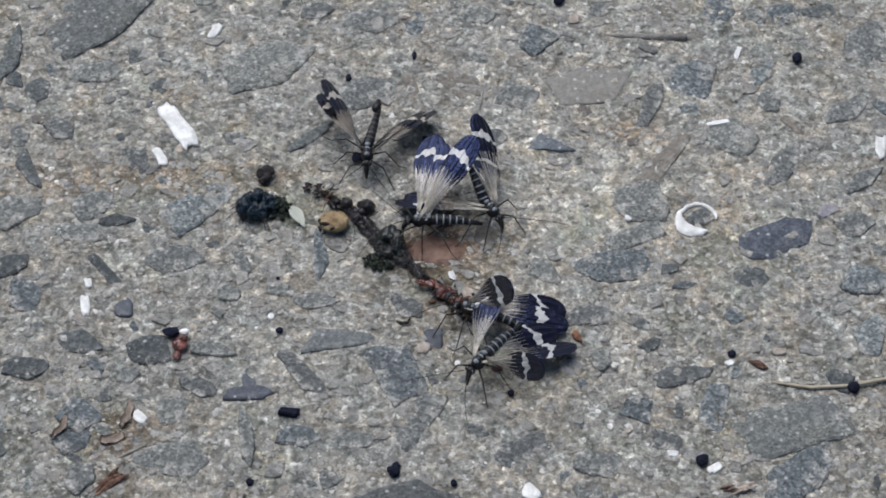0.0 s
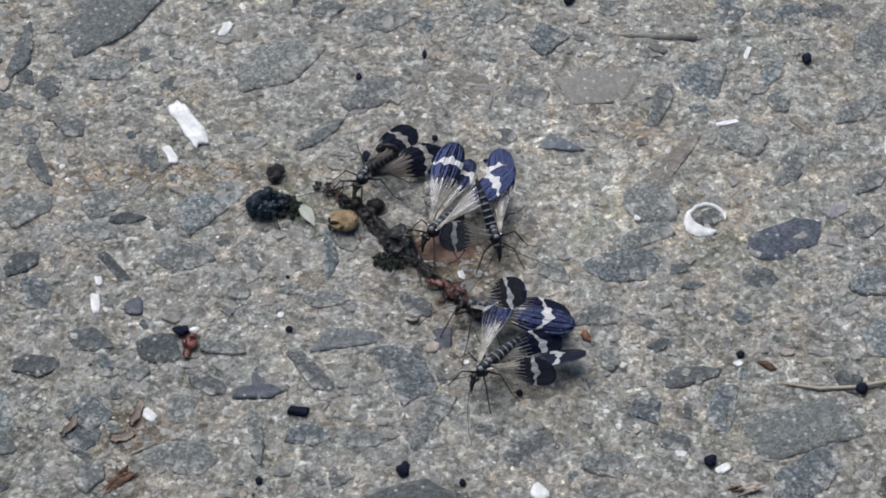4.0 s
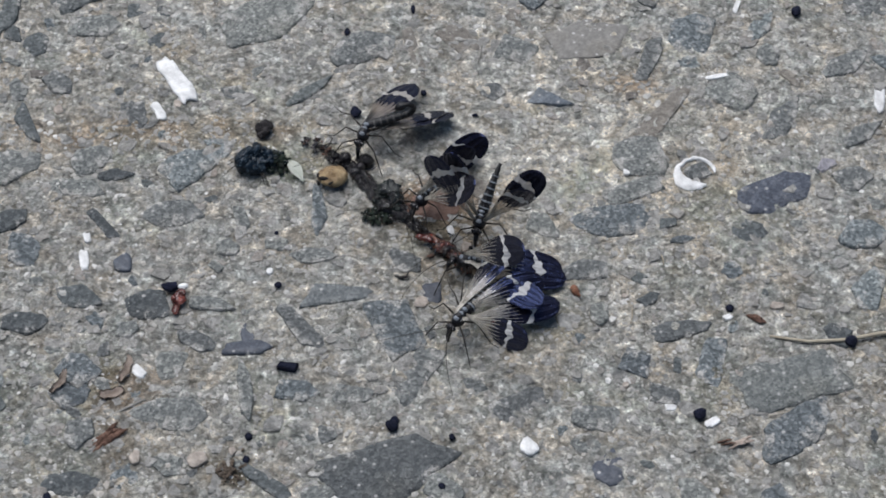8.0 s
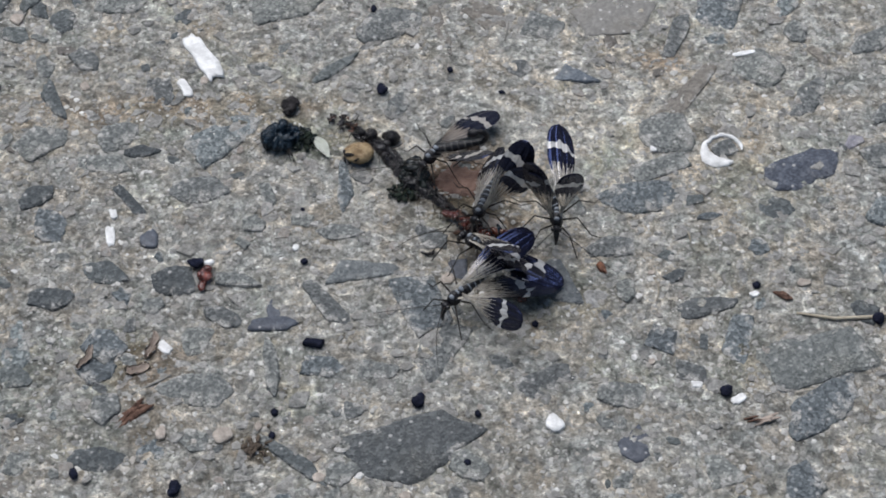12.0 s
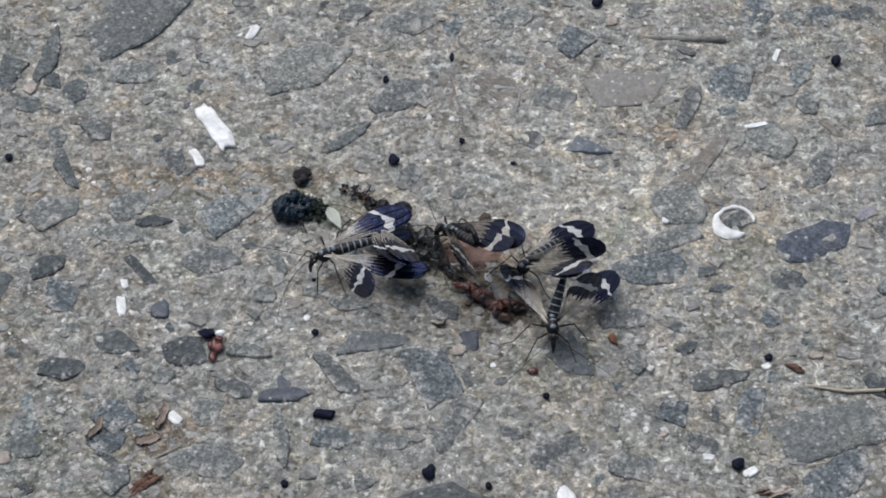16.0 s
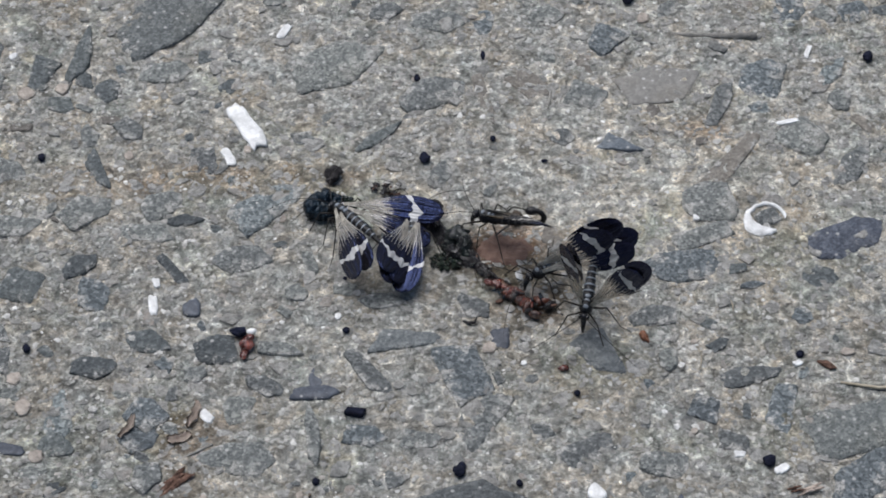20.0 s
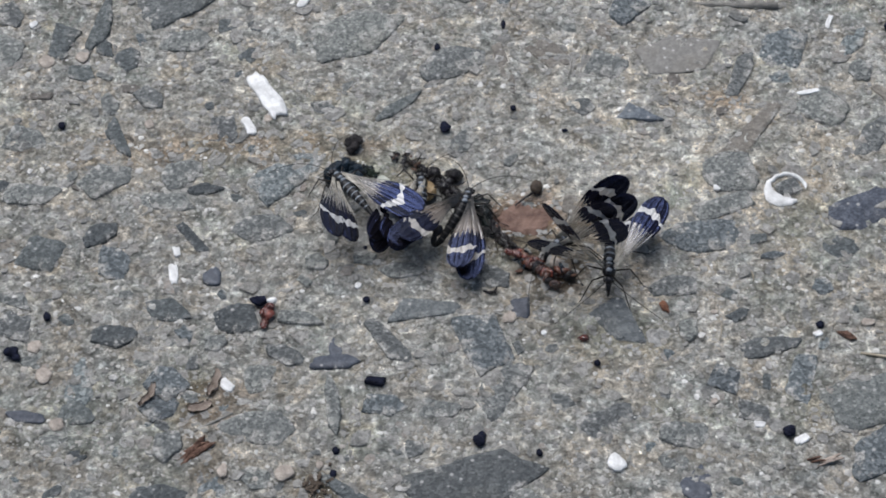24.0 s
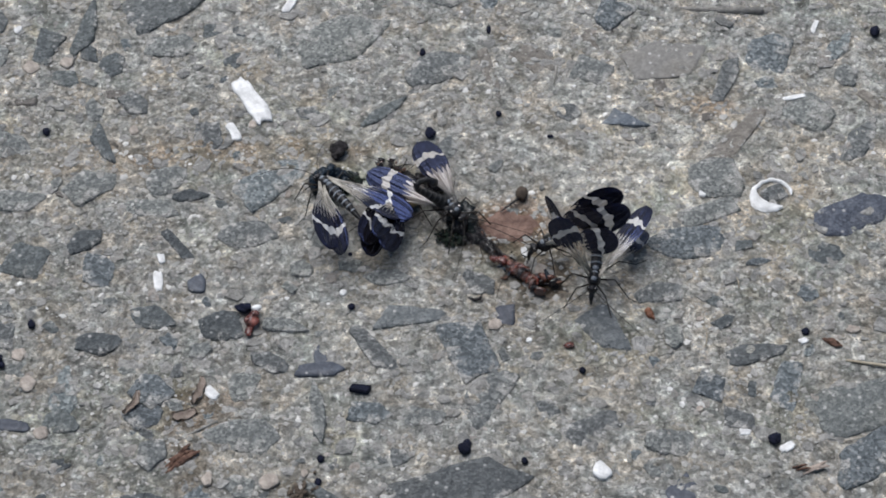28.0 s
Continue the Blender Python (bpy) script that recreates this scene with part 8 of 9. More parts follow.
    walk(fly["LH"], [
        (0.00, pose(-0.00040, 0.00060, 0.00060, 68.6, -36.2, 88.5)),
        (1.00, pose(-0.00040, 0.00060, 0.00060, 69.6, -36.5, 95.3)),
        (2.00, pose(-0.00040, 0.00060, 0.00060, 66.7, -33.2, 92.6)),
        (5.00, pose(-0.00040, 0.00060, 0.00060, 68.8, -34.7, 98.5)),
        (6.00, pose(-0.00040, 0.00060, 0.00060, 68.6, -35.1, 93.7)),
        (7.00, pose(-0.00040, 0.00060, 0.00060, 65.3, -33.0, 86.9)),
        (8.00, pose(-0.00040, 0.00060, 0.00060, 59.1, -26.3, 84.4)),
        (9.00, pose(-0.00040, 0.00060, 0.00060, 59.1, -24.5, 110.6)),
        (10.00, pose(-0.00040, 0.00060, 0.00060, 57.6, -20.0, 118.3)),
        (11.00, pose(-0.00040, 0.00060, 0.00060, 57.9, -21.5, 110.1)),
        (12.00, pose(-0.00040, 0.00060, 0.00060, 58.7, -25.6, 89.8)),
        (12.50, pose(-0.00040, 0.00060, 0.00060, 0.9, -35.2, 65.0)),
        (14.50, pose(-0.00040, 0.00060, 0.00060, -6.3, -15.4, 134.0)),
        (15.00, pose(-0.00040, 0.00060, 0.00060, 50.1, -21.7, 103.5)),
        (16.00, pose(-0.00040, 0.00060, 0.00060, 49.8, -19.4, 101.6)),
        (17.00, pose(-0.00040, 0.00060, 0.00060, 43.6, -32.1, 95.1)),
        (18.00, pose(-0.00040, 0.00060, 0.00060, 56.8, -25.0, 77.7)),
        (18.50, pose(-0.00040, 0.00060, 0.00060, -24.4, -14.0, 119.4)),
        (18.75, pose(-0.00040, 0.00060, 0.00060, 13.6, -3.6, 134.6)),
        (19.00, pose(-0.00040, 0.00060, 0.00060, 52.6, -4.9, 152.9)),
        (20.00, pose(-0.00040, 0.00060, 0.00060, 51.6, -1.9, 157.6)),
        (21.00, pose(-0.00040, 0.00060, 0.00060, 54.6, 9.6, 166.9)),
        (22.25, pose(-0.00040, 0.00060, 0.00060, 6.9, 5.8, 159.8)),
        (23.50, pose(-0.00040, 0.00060, 0.00060, -39.8, -2.0, 157.8)),
        (24.00, pose(-0.00040, 0.00060, 0.00060, -39.3, 0.3, 156.2)),
        (25.00, pose(-0.00040, 0.00060, 0.00060, -40.0, -0.4, 154.4)),
        (25.50, pose(-0.00040, 0.00060, 0.00060, 5.6, 2.1, 154.0)),
        (26.00, pose(-0.00040, 0.00060, 0.00060, 51.3, 4.1, 155.6)),
        (27.00, pose(-0.00040, 0.00060, 0.00060, 51.0, 9.2, 156.2)),
        (28.00, pose(-0.00040, 0.00060, 0.00060, 51.4, 7.3, 156.3)),
    ])
    walk(fly["RF"], [
        (0.00, pose(0.00060, -0.00060, 0.00070, -14.4, 4.5, -152.7)),
        (1.00, pose(0.00060, -0.00060, 0.00070, -14.5, 2.5, -151.2)),
        (2.00, pose(0.00060, -0.00060, 0.00070, -13.6, 1.7, -155.5)),
        (5.00, pose(0.00060, -0.00060, 0.00070, -14.5, -2.9, -154.4)),
        (5.50, pose(0.00060, -0.00060, 0.00070, 22.5, -37.1, -155.0)),
        (6.00, pose(0.00060, -0.00060, 0.00070, 91.1, -58.6, 163.7)),
        (6.50, pose(0.00060, -0.00060, 0.00070, 10.8, -32.7, -153.8)),
        (7.00, pose(0.00060, -0.00060, 0.00070, -35.4, 4.7, -162.4)),
        (8.00, pose(0.00060, -0.00060, 0.00070, -24.9, -0.2, -176.2)),
        (9.00, pose(0.00060, -0.00060, 0.00070, 32.7, 4.1, -156.1)),
        (10.00, pose(0.00060, -0.00060, 0.00070, 37.2, 2.4, -162.4)),
        (11.00, pose(0.00060, -0.00060, 0.00070, 31.6, -2.6, -159.8)),
        (12.00, pose(0.00060, -0.00060, 0.00070, 30.6, -3.7, 171.8)),
        (12.50, pose(0.00060, -0.00060, 0.00070, 4.5, 7.9, 167.9)),
        (14.50, pose(0.00060, -0.00060, 0.00070, 19.3, 9.1, -153.7)),
        (15.00, pose(0.00060, -0.00060, 0.00070, 15.1, 0.8, -176.9)),
        (16.00, pose(0.00060, -0.00060, 0.00070, 14.8, 6.7, -169.7)),
        (17.00, pose(0.00060, -0.00060, 0.00070, 53.6, -53.3, 151.2)),
        (18.00, pose(0.00060, -0.00060, 0.00070, 32.3, -1.2, 166.5)),
        (19.00, pose(0.00060, -0.00060, 0.00070, 21.0, 7.0, -140.9)),
        (20.00, pose(0.00060, -0.00060, 0.00070, 21.2, 8.8, -137.4)),
        (21.00, pose(0.00060, -0.00060, 0.00070, 21.3, 10.9, -132.7)),
        (23.50, pose(0.00060, -0.00060, 0.00070, 14.1, 1.5, -163.2)),
        (24.00, pose(0.00060, -0.00060, 0.00070, 12.4, 1.2, -162.6)),
        (25.00, pose(0.00060, -0.00060, 0.00070, 16.4, -2.8, -165.3)),
        (26.00, pose(0.00060, -0.00060, 0.00070, 18.2, 15.2, -132.6)),
        (27.00, pose(0.00060, -0.00060, 0.00070, 8.4, 10.0, -159.5)),
        (28.00, pose(0.00060, -0.00060, 0.00070, 8.7, 5.7, -161.1)),
    ])
    walk(fly["RH"], [
        (0.00, pose(-0.00040, -0.00060, 0.00060, 12.0, 17.7, 158.8)),
        (1.00, pose(-0.00040, -0.00060, 0.00060, 12.5, 17.8, 161.7)),
        (2.00, pose(-0.00040, -0.00060, 0.00060, 11.8, 17.7, 159.5)),
        (5.00, pose(-0.00040, -0.00060, 0.00060, 32.6, 18.2, 161.6)),
        (6.00, pose(-0.00040, -0.00060, 0.00060, 32.0, 19.4, 170.4)),
        (7.00, pose(-0.00040, -0.00060, 0.00060, 7.8, -2.9, 149.6)),
        (8.00, pose(-0.00040, -0.00060, 0.00060, 27.6, 5.7, 152.5)),
        (9.00, pose(-0.00040, -0.00060, 0.00060, 9.5, 0.2, 161.9)),
        (10.00, pose(-0.00040, -0.00060, 0.00060, -11.7, 19.2, -178.9)),
        (11.00, pose(-0.00040, -0.00060, 0.00060, -13.0, 19.2, 174.1)),
        (12.00, pose(-0.00040, -0.00060, 0.00060, -15.9, 18.3, 151.7)),
        (12.50, pose(-0.00040, -0.00060, 0.00060, 4.7, -6.8, 120.2)),
        (14.50, pose(-0.00040, -0.00060, 0.00060, -10.4, -21.1, 159.4)),
        (15.00, pose(-0.00040, -0.00060, 0.00060, -8.3, 19.0, -168.6)),
        (16.00, pose(-0.00040, -0.00060, 0.00060, -8.8, 19.2, -174.2)),
        (17.00, pose(-0.00040, -0.00060, 0.00060, 56.2, -9.1, 157.2)),
        (18.00, pose(-0.00040, -0.00060, 0.00060, 2.7, -4.7, 139.1)),
        (19.00, pose(-0.00040, -0.00060, 0.00060, 16.9, 18.4, -153.2)),
        (20.00, pose(-0.00040, -0.00060, 0.00060, 18.4, 18.4, -153.1)),
        (21.00, pose(-0.00040, -0.00060, 0.00060, 18.1, 18.1, -148.6)),
        (23.50, pose(-0.00040, -0.00060, 0.00060, -23.7, -4.0, -168.7)),
        (24.00, pose(-0.00040, -0.00060, 0.00060, -25.1, 0.1, -169.9)),
        (25.00, pose(-0.00040, -0.00060, 0.00060, -28.5, -8.2, -172.4)),
        (26.00, pose(-0.00040, -0.00060, 0.00060, -35.2, 2.8, -164.7)),
        (27.00, pose(-0.00040, -0.00060, 0.00060, -37.5, 4.2, -167.3)),
        (28.00, pose(-0.00040, -0.00060, 0.00060, -36.9, 0.9, -168.3)),
    ])
    walk(fly["AB"], [
        (0.00, pose(-0.00110, 0.00000, 0.00010, 0.0, 11.3, -180.0)),
        (1.00, pose(-0.00110, 0.00000, 0.00010, 0.0, 11.3, 180.0)),
        (2.00, pose(-0.00110, 0.00000, 0.00010, 0.0, 11.3, 180.0)),
        (5.00, pose(-0.00110, 0.00000, 0.00010, 0.0, 11.3, 180.0)),
        (6.00, pose(-0.00110, 0.00000, 0.00010, 0.0, 11.3, -180.0)),
        (7.00, pose(-0.00110, 0.00000, 0.00010, 0.0, 11.3, 180.0)),
        (8.00, pose(-0.00110, 0.00000, 0.00010, 0.0, 11.3, 180.0)),
        (9.00, pose(-0.00110, 0.00000, 0.00010, -0.0, 11.3, 180.0)),
        (10.00, pose(-0.00110, 0.00000, 0.00010, -0.0, 11.3, -180.0)),
        (11.00, pose(-0.00110, 0.00000, 0.00010, 0.0, 11.3, -180.0)),
        (12.00, pose(-0.00110, 0.00000, 0.00010, -0.0, 11.3, 180.0)),
        (12.50, pose(-0.00110, 0.00000, 0.00010, -0.0, 11.3, 180.0)),
        (14.50, pose(-0.00110, 0.00000, 0.00010, -0.0, 11.3, 180.0)),
        (15.00, pose(-0.00110, 0.00000, 0.00010, 0.0, 11.3, 180.0)),
        (16.00, pose(-0.00110, 0.00000, 0.00010, -0.0, 11.3, 180.0)),
        (17.00, pose(-0.00110, 0.00000, 0.00010, 0.0, 11.3, 180.0)),
        (18.00, pose(-0.00110, 0.00000, 0.00010, 0.0, 11.3, 180.0)),
        (19.00, pose(-0.00110, 0.00000, 0.00010, 0.0, 11.3, -180.0)),
        (20.00, pose(-0.00110, 0.00000, 0.00010, 0.0, 11.3, -180.0)),
        (21.00, pose(-0.00110, 0.00000, 0.00010, 0.0, 11.3, 180.0)),
        (23.50, pose(-0.00110, 0.00000, 0.00010, -0.0, 11.3, 180.0)),
        (24.00, pose(-0.00110, 0.00000, 0.00010, -0.0, 11.3, 180.0)),
        (25.00, pose(-0.00110, 0.00000, 0.00010, -0.0, 11.3, -180.0)),
        (26.00, pose(-0.00110, 0.00000, 0.00010, 0.0, 11.3, 180.0)),
        (27.00, pose(-0.00110, 0.00000, 0.00010, -0.0, 11.3, 180.0)),
        (28.00, pose(-0.00110, 0.00000, 0.00010, -0.0, 11.3, 180.0)),
    ])
    fly = flies["E"]
    walk(fly["root"], [
        (0.00, pose(0.00823, -0.01934, 0.00300, 0.0, 3.0, 158.7)),
        (1.00, pose(0.00802, -0.01953, 0.00300, 0.0, 3.0, 164.7)),
        (2.00, pose(0.00787, -0.01932, 0.00300, 0.0, 3.0, 164.4)),
        (5.00, pose(0.00760, -0.01901, 0.00300, 0.0, 3.0, 169.8)),
        (6.00, pose(0.00744, -0.01936, 0.00300, 0.0, 3.0, 166.3)),
        (7.00, pose(0.00776, -0.01883, 0.00300, 0.0, 3.0, 169.7)),
        (8.00, pose(0.00801, -0.01891, 0.00300, 0.0, 3.0, 173.0)),
        (9.00, pose(0.00747, -0.01813, 0.00300, 0.0, 3.0, -152.4)),
        (10.00, pose(0.00758, -0.01768, 0.00300, 0.0, 3.0, 179.8)),
        (11.00, pose(0.00691, -0.01950, 0.00300, 0.0, 3.0, 163.2)),
        (12.00, pose(0.00549, -0.01964, 0.00300, 0.0, 3.0, 141.3)),
        (12.50, pose(0.00569, -0.02024, 0.00300, 0.0, 3.0, 146.3)),
        (14.50, pose(-0.00604, -0.01167, 0.00190, 0.0, 3.0, 90.7)),
        (15.00, pose(-0.00706, -0.00841, 0.00190, 0.0, 3.0, 90.8)),
        (16.00, pose(-0.00948, -0.00431, 0.00190, 0.0, 3.0, 107.5)),
        (17.00, pose(-0.00943, -0.00369, 0.00190, 0.0, 3.0, 91.2)),
        (18.00, pose(-0.01035, -0.00146, 0.00190, 0.0, 3.0, 101.6)),
        (19.00, pose(-0.00939, -0.00224, 0.00190, 0.0, 3.0, 82.1)),
        (20.00, pose(-0.00812, -0.00259, 0.00190, 0.0, 3.0, 82.0)),
        (21.00, pose(-0.00718, -0.00207, 0.00190, 0.0, 3.0, 81.4)),
        (23.50, pose(-0.01008, -0.00212, 0.00190, 0.0, 3.0, 91.2)),
        (24.00, pose(-0.00995, -0.00197, 0.00190, 0.0, 3.0, 91.3)),
        (25.00, pose(-0.01048, -0.00367, 0.00190, 0.0, 3.0, 91.4)),
        (26.00, pose(-0.01057, -0.00183, 0.00190, 0.0, 3.0, 91.3)),
        (27.00, pose(-0.01070, -0.00169, 0.00190, 0.0, 3.0, 91.4)),
        (28.00, pose(-0.01099, -0.00184, 0.00190, 0.0, 3.0, 91.4)),
    ])
    walk(fly["LF"], [
        (0.00, pose(0.00060, 0.00060, 0.00070, 15.1, 10.6, -163.5)),
        (1.00, pose(0.00060, 0.00060, 0.00070, 13.5, 5.1, -174.7)),
        (2.00, pose(0.00060, 0.00060, 0.00070, 13.4, 4.2, -174.5)),
        (5.00, pose(0.00060, 0.00060, 0.00070, 13.2, 4.3, 179.9)),
        (6.00, pose(0.00060, 0.00060, 0.00070, 13.5, 2.7, -174.5)),
        (7.00, pose(0.00060, 0.00060, 0.00070, 14.7, 10.9, -169.6)),
        (8.00, pose(0.00060, 0.00060, 0.00070, 19.8, 10.7, -178.2)),
        (9.00, pose(0.00060, 0.00060, 0.00070, 10.3, -11.8, 115.9)),
        (10.00, pose(0.00060, 0.00060, 0.00070, -9.8, 1.0, 139.1)),
        (11.00, pose(0.00060, 0.00060, 0.00070, 1.2, 1.9, 157.7)),
        (12.00, pose(0.00060, 0.00060, 0.00070, 12.0, 11.2, -166.4)),
        (12.50, pose(0.00060, 0.00060, 0.00070, 14.0, -14.3, 175.8)),
        (14.50, pose(0.00060, 0.00060, 0.00070, -32.3, -25.8, -161.0)),
        (15.00, pose(0.00060, 0.00060, 0.00070, -32.2, -24.9, -160.9)),
        (16.00, pose(0.00060, 0.00060, 0.00070, -30.6, -20.0, -171.8)),
        (17.00, pose(0.00060, 0.00060, 0.00070, -26.8, -25.0, -157.4)),
        (18.00, pose(0.00060, 0.00060, 0.00070, -31.8, -20.9, -168.1)),
        (19.00, pose(0.00060, 0.00060, 0.00070, -40.7, -5.0, -178.5)),
        (20.00, pose(0.00060, 0.00060, 0.00070, -41.6, -3.1, 177.3)),
        (21.00, pose(0.00060, 0.00060, 0.00070, -42.6, -2.7, 176.5)),
        (23.50, pose(0.00060, 0.00060, 0.00070, -45.2, -3.1, 158.2)),
        (24.00, pose(0.00060, 0.00060, 0.00070, -47.0, 2.4, 157.2)),
        (25.00, pose(0.00060, 0.00060, 0.00070, -39.3, -13.1, 159.6)),
        (26.00, pose(0.00060, 0.00060, 0.00070, -42.3, -2.7, 164.7)),
        (27.00, pose(0.00060, 0.00060, 0.00070, -42.2, -2.1, 164.6)),
        (28.00, pose(0.00060, 0.00060, 0.00070, -43.4, -2.7, 166.9)),
    ])
    walk(fly["LH"], [
        (0.00, pose(-0.00040, 0.00060, 0.00060, 21.2, 11.4, -159.8)),
        (1.00, pose(-0.00040, 0.00060, 0.00060, 14.7, 11.5, -167.7)),
        (2.00, pose(-0.00040, 0.00060, 0.00060, 14.9, 11.5, -168.4)),
        (5.00, pose(-0.00040, 0.00060, 0.00060, 14.5, 11.6, -175.9)),
        (6.00, pose(-0.00040, 0.00060, 0.00060, 15.1, 11.5, -166.2)),
        (7.00, pose(-0.00040, 0.00060, 0.00060, 20.8, 11.8, -166.1)),
        (8.00, pose(-0.00040, 0.00060, 0.00060, 11.1, -4.3, 145.7)),
        (9.00, pose(-0.00040, 0.00060, 0.00060, -12.0, -15.0, 106.7)),
        (10.00, pose(-0.00040, 0.00060, 0.00060, -32.1, -9.7, 126.2)),
        (11.00, pose(-0.00040, 0.00060, 0.00060, -29.8, -9.9, 145.5)),
        (12.00, pose(-0.00040, 0.00060, 0.00060, -17.0, -10.5, 175.9)),
        (12.50, pose(-0.00040, 0.00060, 0.00060, -13.3, -21.9, 166.6)),
        (14.50, pose(-0.00040, 0.00060, 0.00060, -36.1, -29.2, -163.2)),
        (15.00, pose(-0.00040, 0.00060, 0.00060, -36.1, -28.3, -163.2)),
        (16.00, pose(-0.00040, 0.00060, 0.00060, -35.1, -23.3, -174.7)),
        (17.00, pose(-0.00040, 0.00060, 0.00060, -28.8, -28.6, -159.2)),
        (18.00, pose(-0.00040, 0.00060, 0.00060, -36.4, -24.2, -170.8)),
        (19.00, pose(-0.00040, 0.00060, 0.00060, -37.1, -13.0, 178.9)),
        (20.00, pose(-0.00040, 0.00060, 0.00060, -38.5, -10.8, 174.2)),
        (21.00, pose(-0.00040, 0.00060, 0.00060, -39.6, -10.3, 173.2)),
        (23.50, pose(-0.00040, 0.00060, 0.00060, -43.5, -9.7, 152.6)),
        (24.00, pose(-0.00040, 0.00060, 0.00060, -47.4, -4.0, 151.8)),
        (25.00, pose(-0.00040, 0.00060, 0.00060, -37.3, -20.1, 153.6)),
        (26.00, pose(-0.00040, 0.00060, 0.00060, -43.2, -9.9, 160.4)),
        (27.00, pose(-0.00040, 0.00060, 0.00060, -43.0, -9.3, 160.3)),
        (28.00, pose(-0.00040, 0.00060, 0.00060, -41.0, -10.2, 162.9)),
    ])
    walk(fly["RF"], [
        (0.00, pose(0.00060, -0.00060, 0.00070, 74.6, -47.3, 146.9)),
        (1.00, pose(0.00060, -0.00060, 0.00070, 67.6, -46.3, 143.5)),
        (2.00, pose(0.00060, -0.00060, 0.00070, 64.2, -45.0, 146.2)),
        (5.00, pose(0.00060, -0.00060, 0.00070, 61.1, -43.5, 141.6)),
        (5.50, pose(0.00060, -0.00060, 0.00070, 32.0, -22.2, -159.9)),
        (6.00, pose(0.00060, -0.00060, 0.00070, 32.4, 9.9, -117.8)),
        (6.50, pose(0.00060, -0.00060, 0.00070, 31.5, -21.3, -160.9)),
        (7.00, pose(0.00060, -0.00060, 0.00070, 59.0, -42.2, 141.0)),
        (8.00, pose(0.00060, -0.00060, 0.00070, 56.3, -38.6, 141.2)),
        (9.00, pose(0.00060, -0.00060, 0.00070, 31.5, -28.2, 110.2)),
        (10.00, pose(0.00060, -0.00060, 0.00070, -24.5, -35.1, 118.0)),
        (11.00, pose(0.00060, -0.00060, 0.00070, -20.7, -37.0, 133.5)),
        (12.00, pose(0.00060, -0.00060, 0.00070, -22.3, -34.9, 154.2)),
        (12.50, pose(0.00060, -0.00060, 0.00070, -21.3, -35.7, 149.9)),
        (14.50, pose(0.00060, -0.00060, 0.00070, -32.2, -28.1, -162.9)),
        (15.00, pose(0.00060, -0.00060, 0.00070, -32.0, -27.2, -162.9)),
        (16.00, pose(0.00060, -0.00060, 0.00070, -31.1, -21.4, -173.5)),
        (17.00, pose(0.00060, -0.00060, 0.00070, -25.9, -27.4, -159.3)),
        (18.00, pose(0.00060, -0.00060, 0.00070, -32.1, -22.6, -169.9)),
        (19.00, pose(0.00060, -0.00060, 0.00070, 7.4, -0.7, -175.3)),
        (20.00, pose(0.00060, -0.00060, 0.00070, 4.3, 3.3, 178.1)),
        (21.00, pose(0.00060, -0.00060, 0.00070, -42.8, 0.5, 178.3)),
        (23.50, pose(0.00060, -0.00060, 0.00070, -43.4, -6.7, 161.8)),
        (24.00, pose(0.00060, -0.00060, 0.00070, -44.7, -2.3, 161.6)),
        (25.00, pose(0.00060, -0.00060, 0.00070, -36.5, -18.2, 162.5)),
        (26.00, pose(0.00060, -0.00060, 0.00070, -41.2, -9.1, 167.8)),
        (27.00, pose(0.00060, -0.00060, 0.00070, -40.5, -8.7, 168.4)),
        (28.00, pose(0.00060, -0.00060, 0.00070, -41.1, -8.3, 170.7)),
    ])
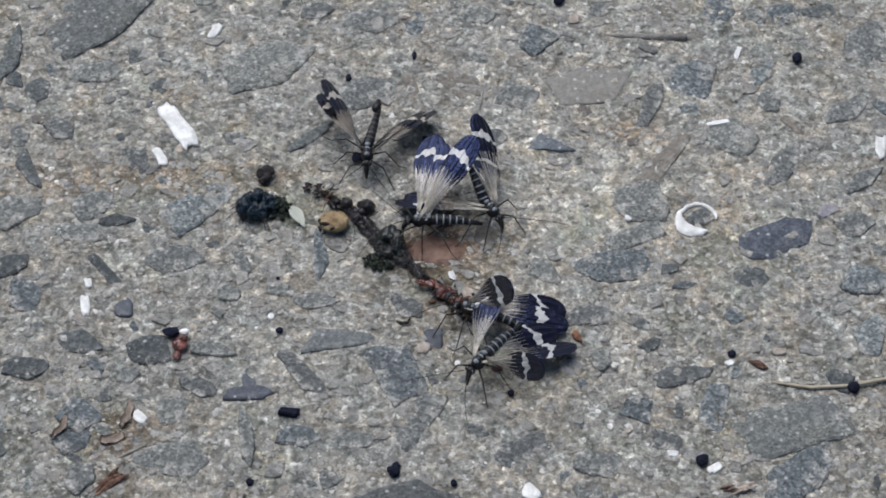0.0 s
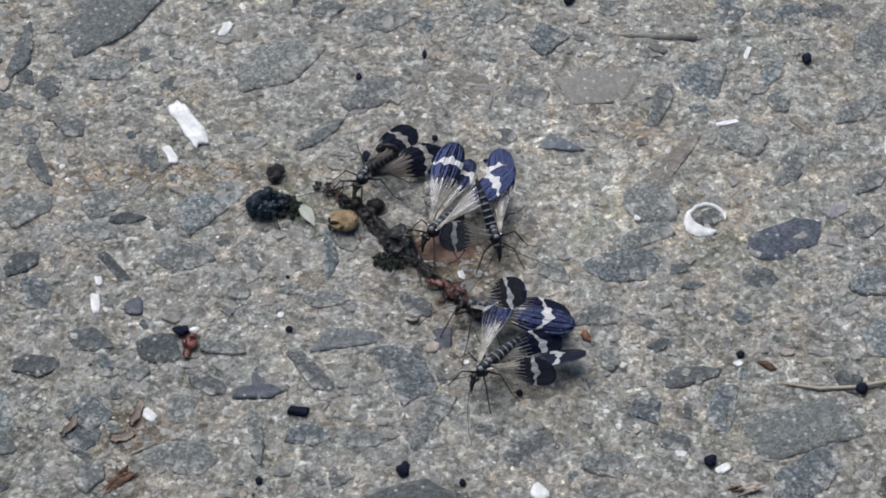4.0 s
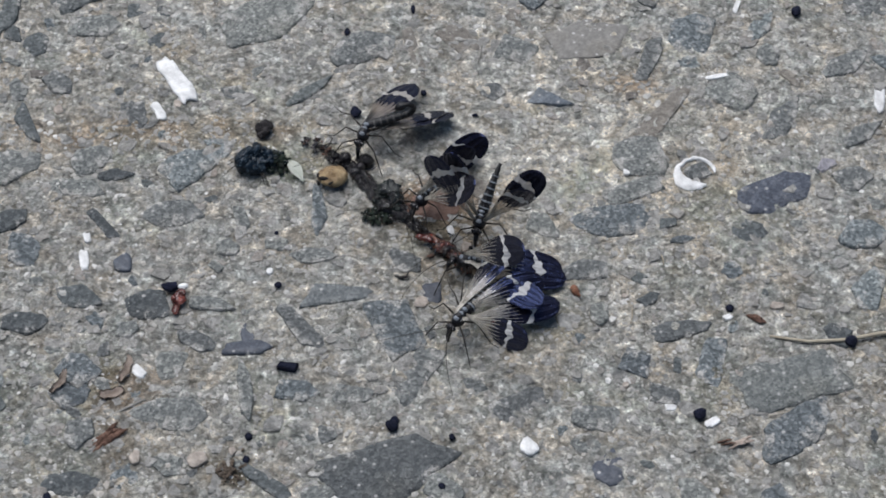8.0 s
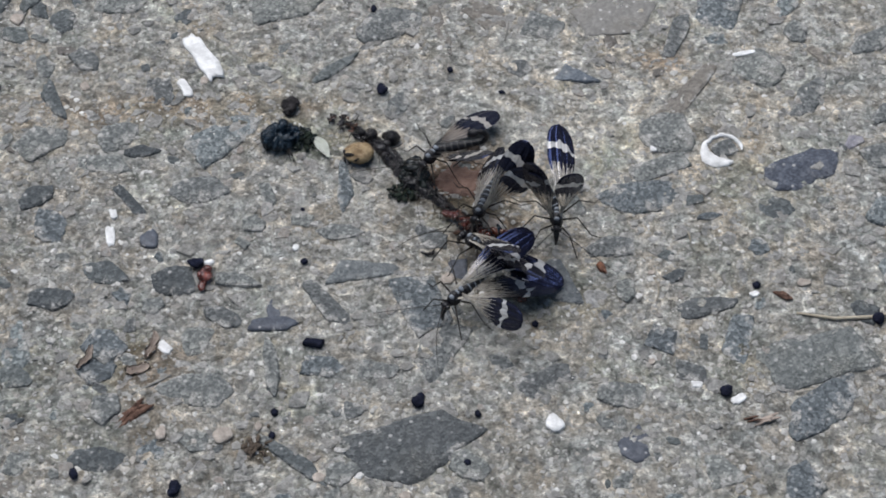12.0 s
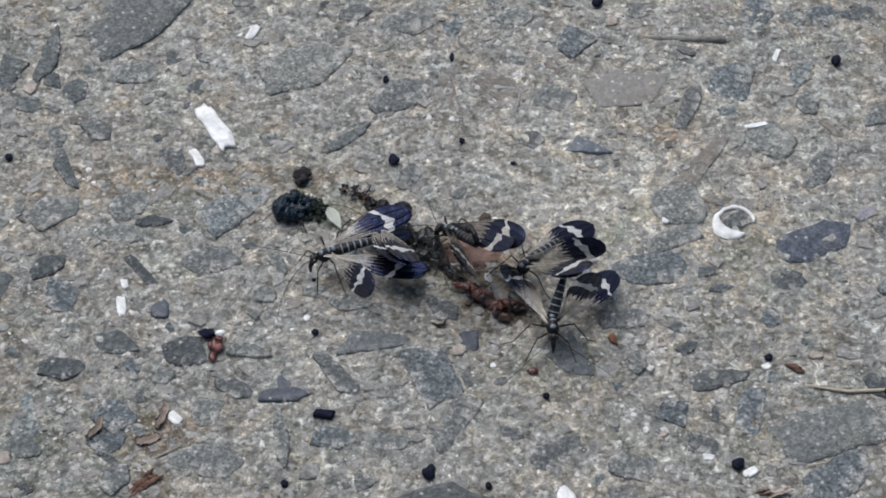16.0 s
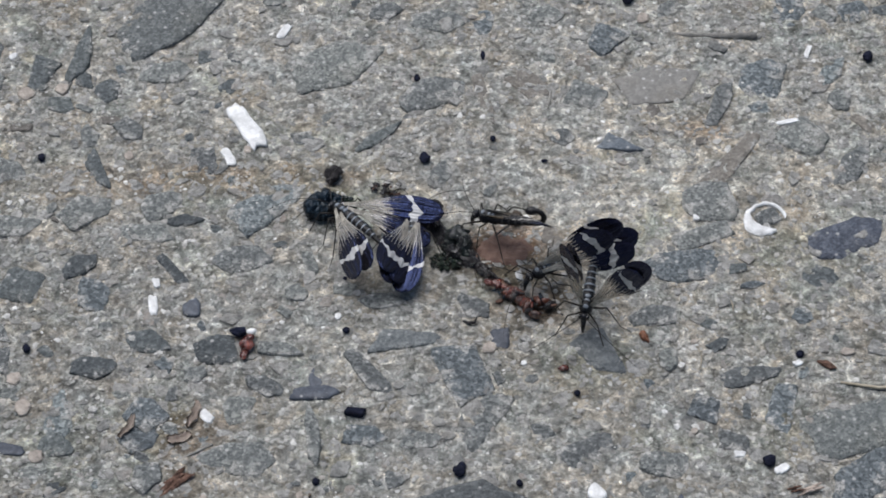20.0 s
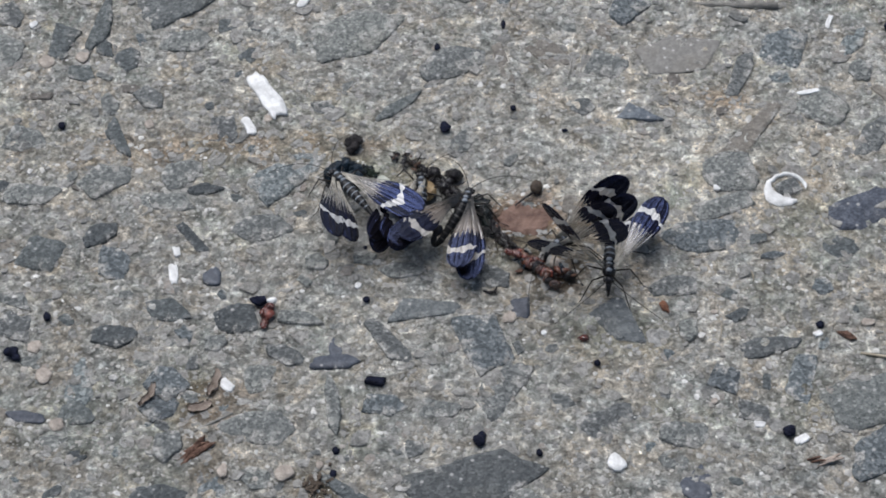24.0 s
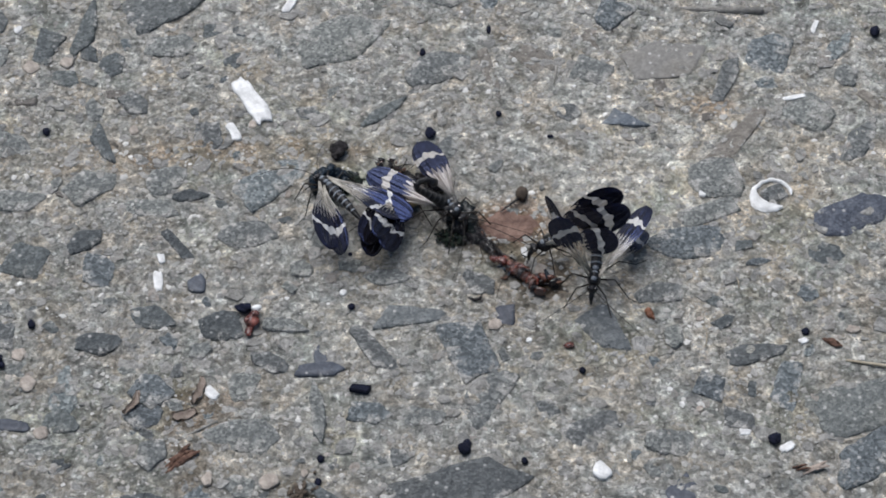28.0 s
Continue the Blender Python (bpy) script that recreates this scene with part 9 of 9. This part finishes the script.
    walk(fly["RH"], [
        (0.00, pose(-0.00040, -0.00060, 0.00060, 15.8, 11.6, -157.4)),
        (1.00, pose(-0.00040, -0.00060, 0.00060, 14.9, 11.5, -167.0)),
        (2.00, pose(-0.00040, -0.00060, 0.00060, 15.1, 11.5, -168.1)),
        (5.00, pose(-0.00040, -0.00060, 0.00060, 14.2, 11.3, -177.5)),
        (6.00, pose(-0.00040, -0.00060, 0.00060, 15.2, 11.5, -166.2)),
        (7.00, pose(-0.00040, -0.00060, 0.00060, 15.2, 11.8, -166.1)),
        (8.00, pose(-0.00040, -0.00060, 0.00060, 20.0, 11.6, -179.4)),
        (8.50, pose(-0.00040, -0.00060, 0.00060, 5.5, 4.2, 142.3)),
        (9.00, pose(-0.00040, -0.00060, 0.00060, -1.6, -10.3, 106.5)),
        (10.00, pose(-0.00040, -0.00060, 0.00060, -37.7, -25.0, 116.1)),
        (11.00, pose(-0.00040, -0.00060, 0.00060, -39.8, -23.9, 130.3)),
        (12.00, pose(-0.00040, -0.00060, 0.00060, -34.4, -23.6, 156.4)),
        (12.50, pose(-0.00040, -0.00060, 0.00060, -34.4, -25.7, 150.1)),
        (14.50, pose(-0.00040, -0.00060, 0.00060, -37.6, -31.7, -166.1)),
        (15.00, pose(-0.00040, -0.00060, 0.00060, -37.5, -30.8, -166.1)),
        (16.00, pose(-0.00040, -0.00060, 0.00060, -36.8, -24.9, -177.4)),
        (17.00, pose(-0.00040, -0.00060, 0.00060, -28.5, -31.3, -162.1)),
        (18.00, pose(-0.00040, -0.00060, 0.00060, -38.2, -26.2, -173.6)),
        (19.00, pose(-0.00040, -0.00060, 0.00060, -37.8, -8.0, -178.2)),
        (20.00, pose(-0.00040, -0.00060, 0.00060, -41.3, -3.3, 174.3)),
        (21.00, pose(-0.00040, -0.00060, 0.00060, -41.3, -6.4, 172.6)),
        (23.50, pose(-0.00040, -0.00060, 0.00060, -44.3, -12.6, 153.6)),
        (24.00, pose(-0.00040, -0.00060, 0.00060, -44.7, -8.1, 153.6)),
        (25.00, pose(-0.00040, -0.00060, 0.00060, -41.6, -24.6, 153.7)),
        (26.00, pose(-0.00040, -0.00060, 0.00060, -40.1, -15.9, 160.7)),
        (27.00, pose(-0.00040, -0.00060, 0.00060, -39.1, -15.6, 161.4)),
        (28.00, pose(-0.00040, -0.00060, 0.00060, -39.4, -15.5, 164.1)),
    ])
    walk(fly["AB"], [
        (0.00, pose(-0.00110, 0.00000, 0.00010, 0.0, 11.3, -180.0)),
        (1.00, pose(-0.00110, 0.00000, 0.00010, -0.0, 11.3, 180.0)),
        (2.00, pose(-0.00110, 0.00000, 0.00010, -0.0, 11.3, 180.0)),
        (5.00, pose(-0.00110, 0.00000, 0.00010, -0.0, 11.3, 180.0)),
        (6.00, pose(-0.00110, 0.00000, 0.00010, 0.0, 11.3, 180.0)),
        (7.00, pose(-0.00110, 0.00000, 0.00010, -0.0, 11.3, 180.0)),
        (8.00, pose(-0.00110, 0.00000, 0.00010, -0.0, 11.3, 180.0)),
        (9.00, pose(-0.00110, 0.00000, 0.00010, -0.0, 11.3, 180.0)),
        (10.00, pose(-0.00110, 0.00000, 0.00010, 0.0, 11.3, -180.0)),
        (11.00, pose(-0.00110, 0.00000, 0.00010, 0.0, 11.3, 180.0)),
        (12.00, pose(-0.00110, 0.00000, 0.00010, -0.0, 11.3, 180.0)),
        (12.50, pose(-0.00110, 0.00000, 0.00010, 0.0, 11.3, 180.0)),
        (14.50, pose(-0.00110, 0.00000, 0.00010, -0.0, 11.3, 180.0)),
        (15.00, pose(-0.00110, 0.00000, 0.00010, 0.0, 11.3, 180.0)),
        (16.00, pose(-0.00110, 0.00000, 0.00010, 0.0, 11.3, -180.0)),
        (17.00, pose(-0.00110, 0.00000, 0.00010, 0.0, 11.3, -180.0)),
        (18.00, pose(-0.00110, 0.00000, 0.00010, -0.0, 11.3, -180.0)),
        (19.00, pose(-0.00110, 0.00000, 0.00010, -0.0, 11.3, -180.0)),
        (20.00, pose(-0.00110, 0.00000, 0.00010, 0.0, 11.3, 180.0)),
        (21.00, pose(-0.00110, 0.00000, 0.00010, 0.0, 11.3, 180.0)),
        (23.50, pose(-0.00110, 0.00000, 0.00010, -0.0, 11.3, 180.0)),
        (24.00, pose(-0.00110, 0.00000, 0.00010, -0.0, 11.3, 180.0)),
        (25.00, pose(-0.00110, 0.00000, 0.00010, 0.0, 11.3, 180.0)),
        (26.00, pose(-0.00110, 0.00000, 0.00010, 0.0, 11.3, 180.0)),
        (27.00, pose(-0.00110, 0.00000, 0.00010, 0.0, 11.3, 180.0)),
        (28.00, pose(-0.00110, 0.00000, 0.00010, -0.0, 11.3, 180.0)),
    ])


motions()
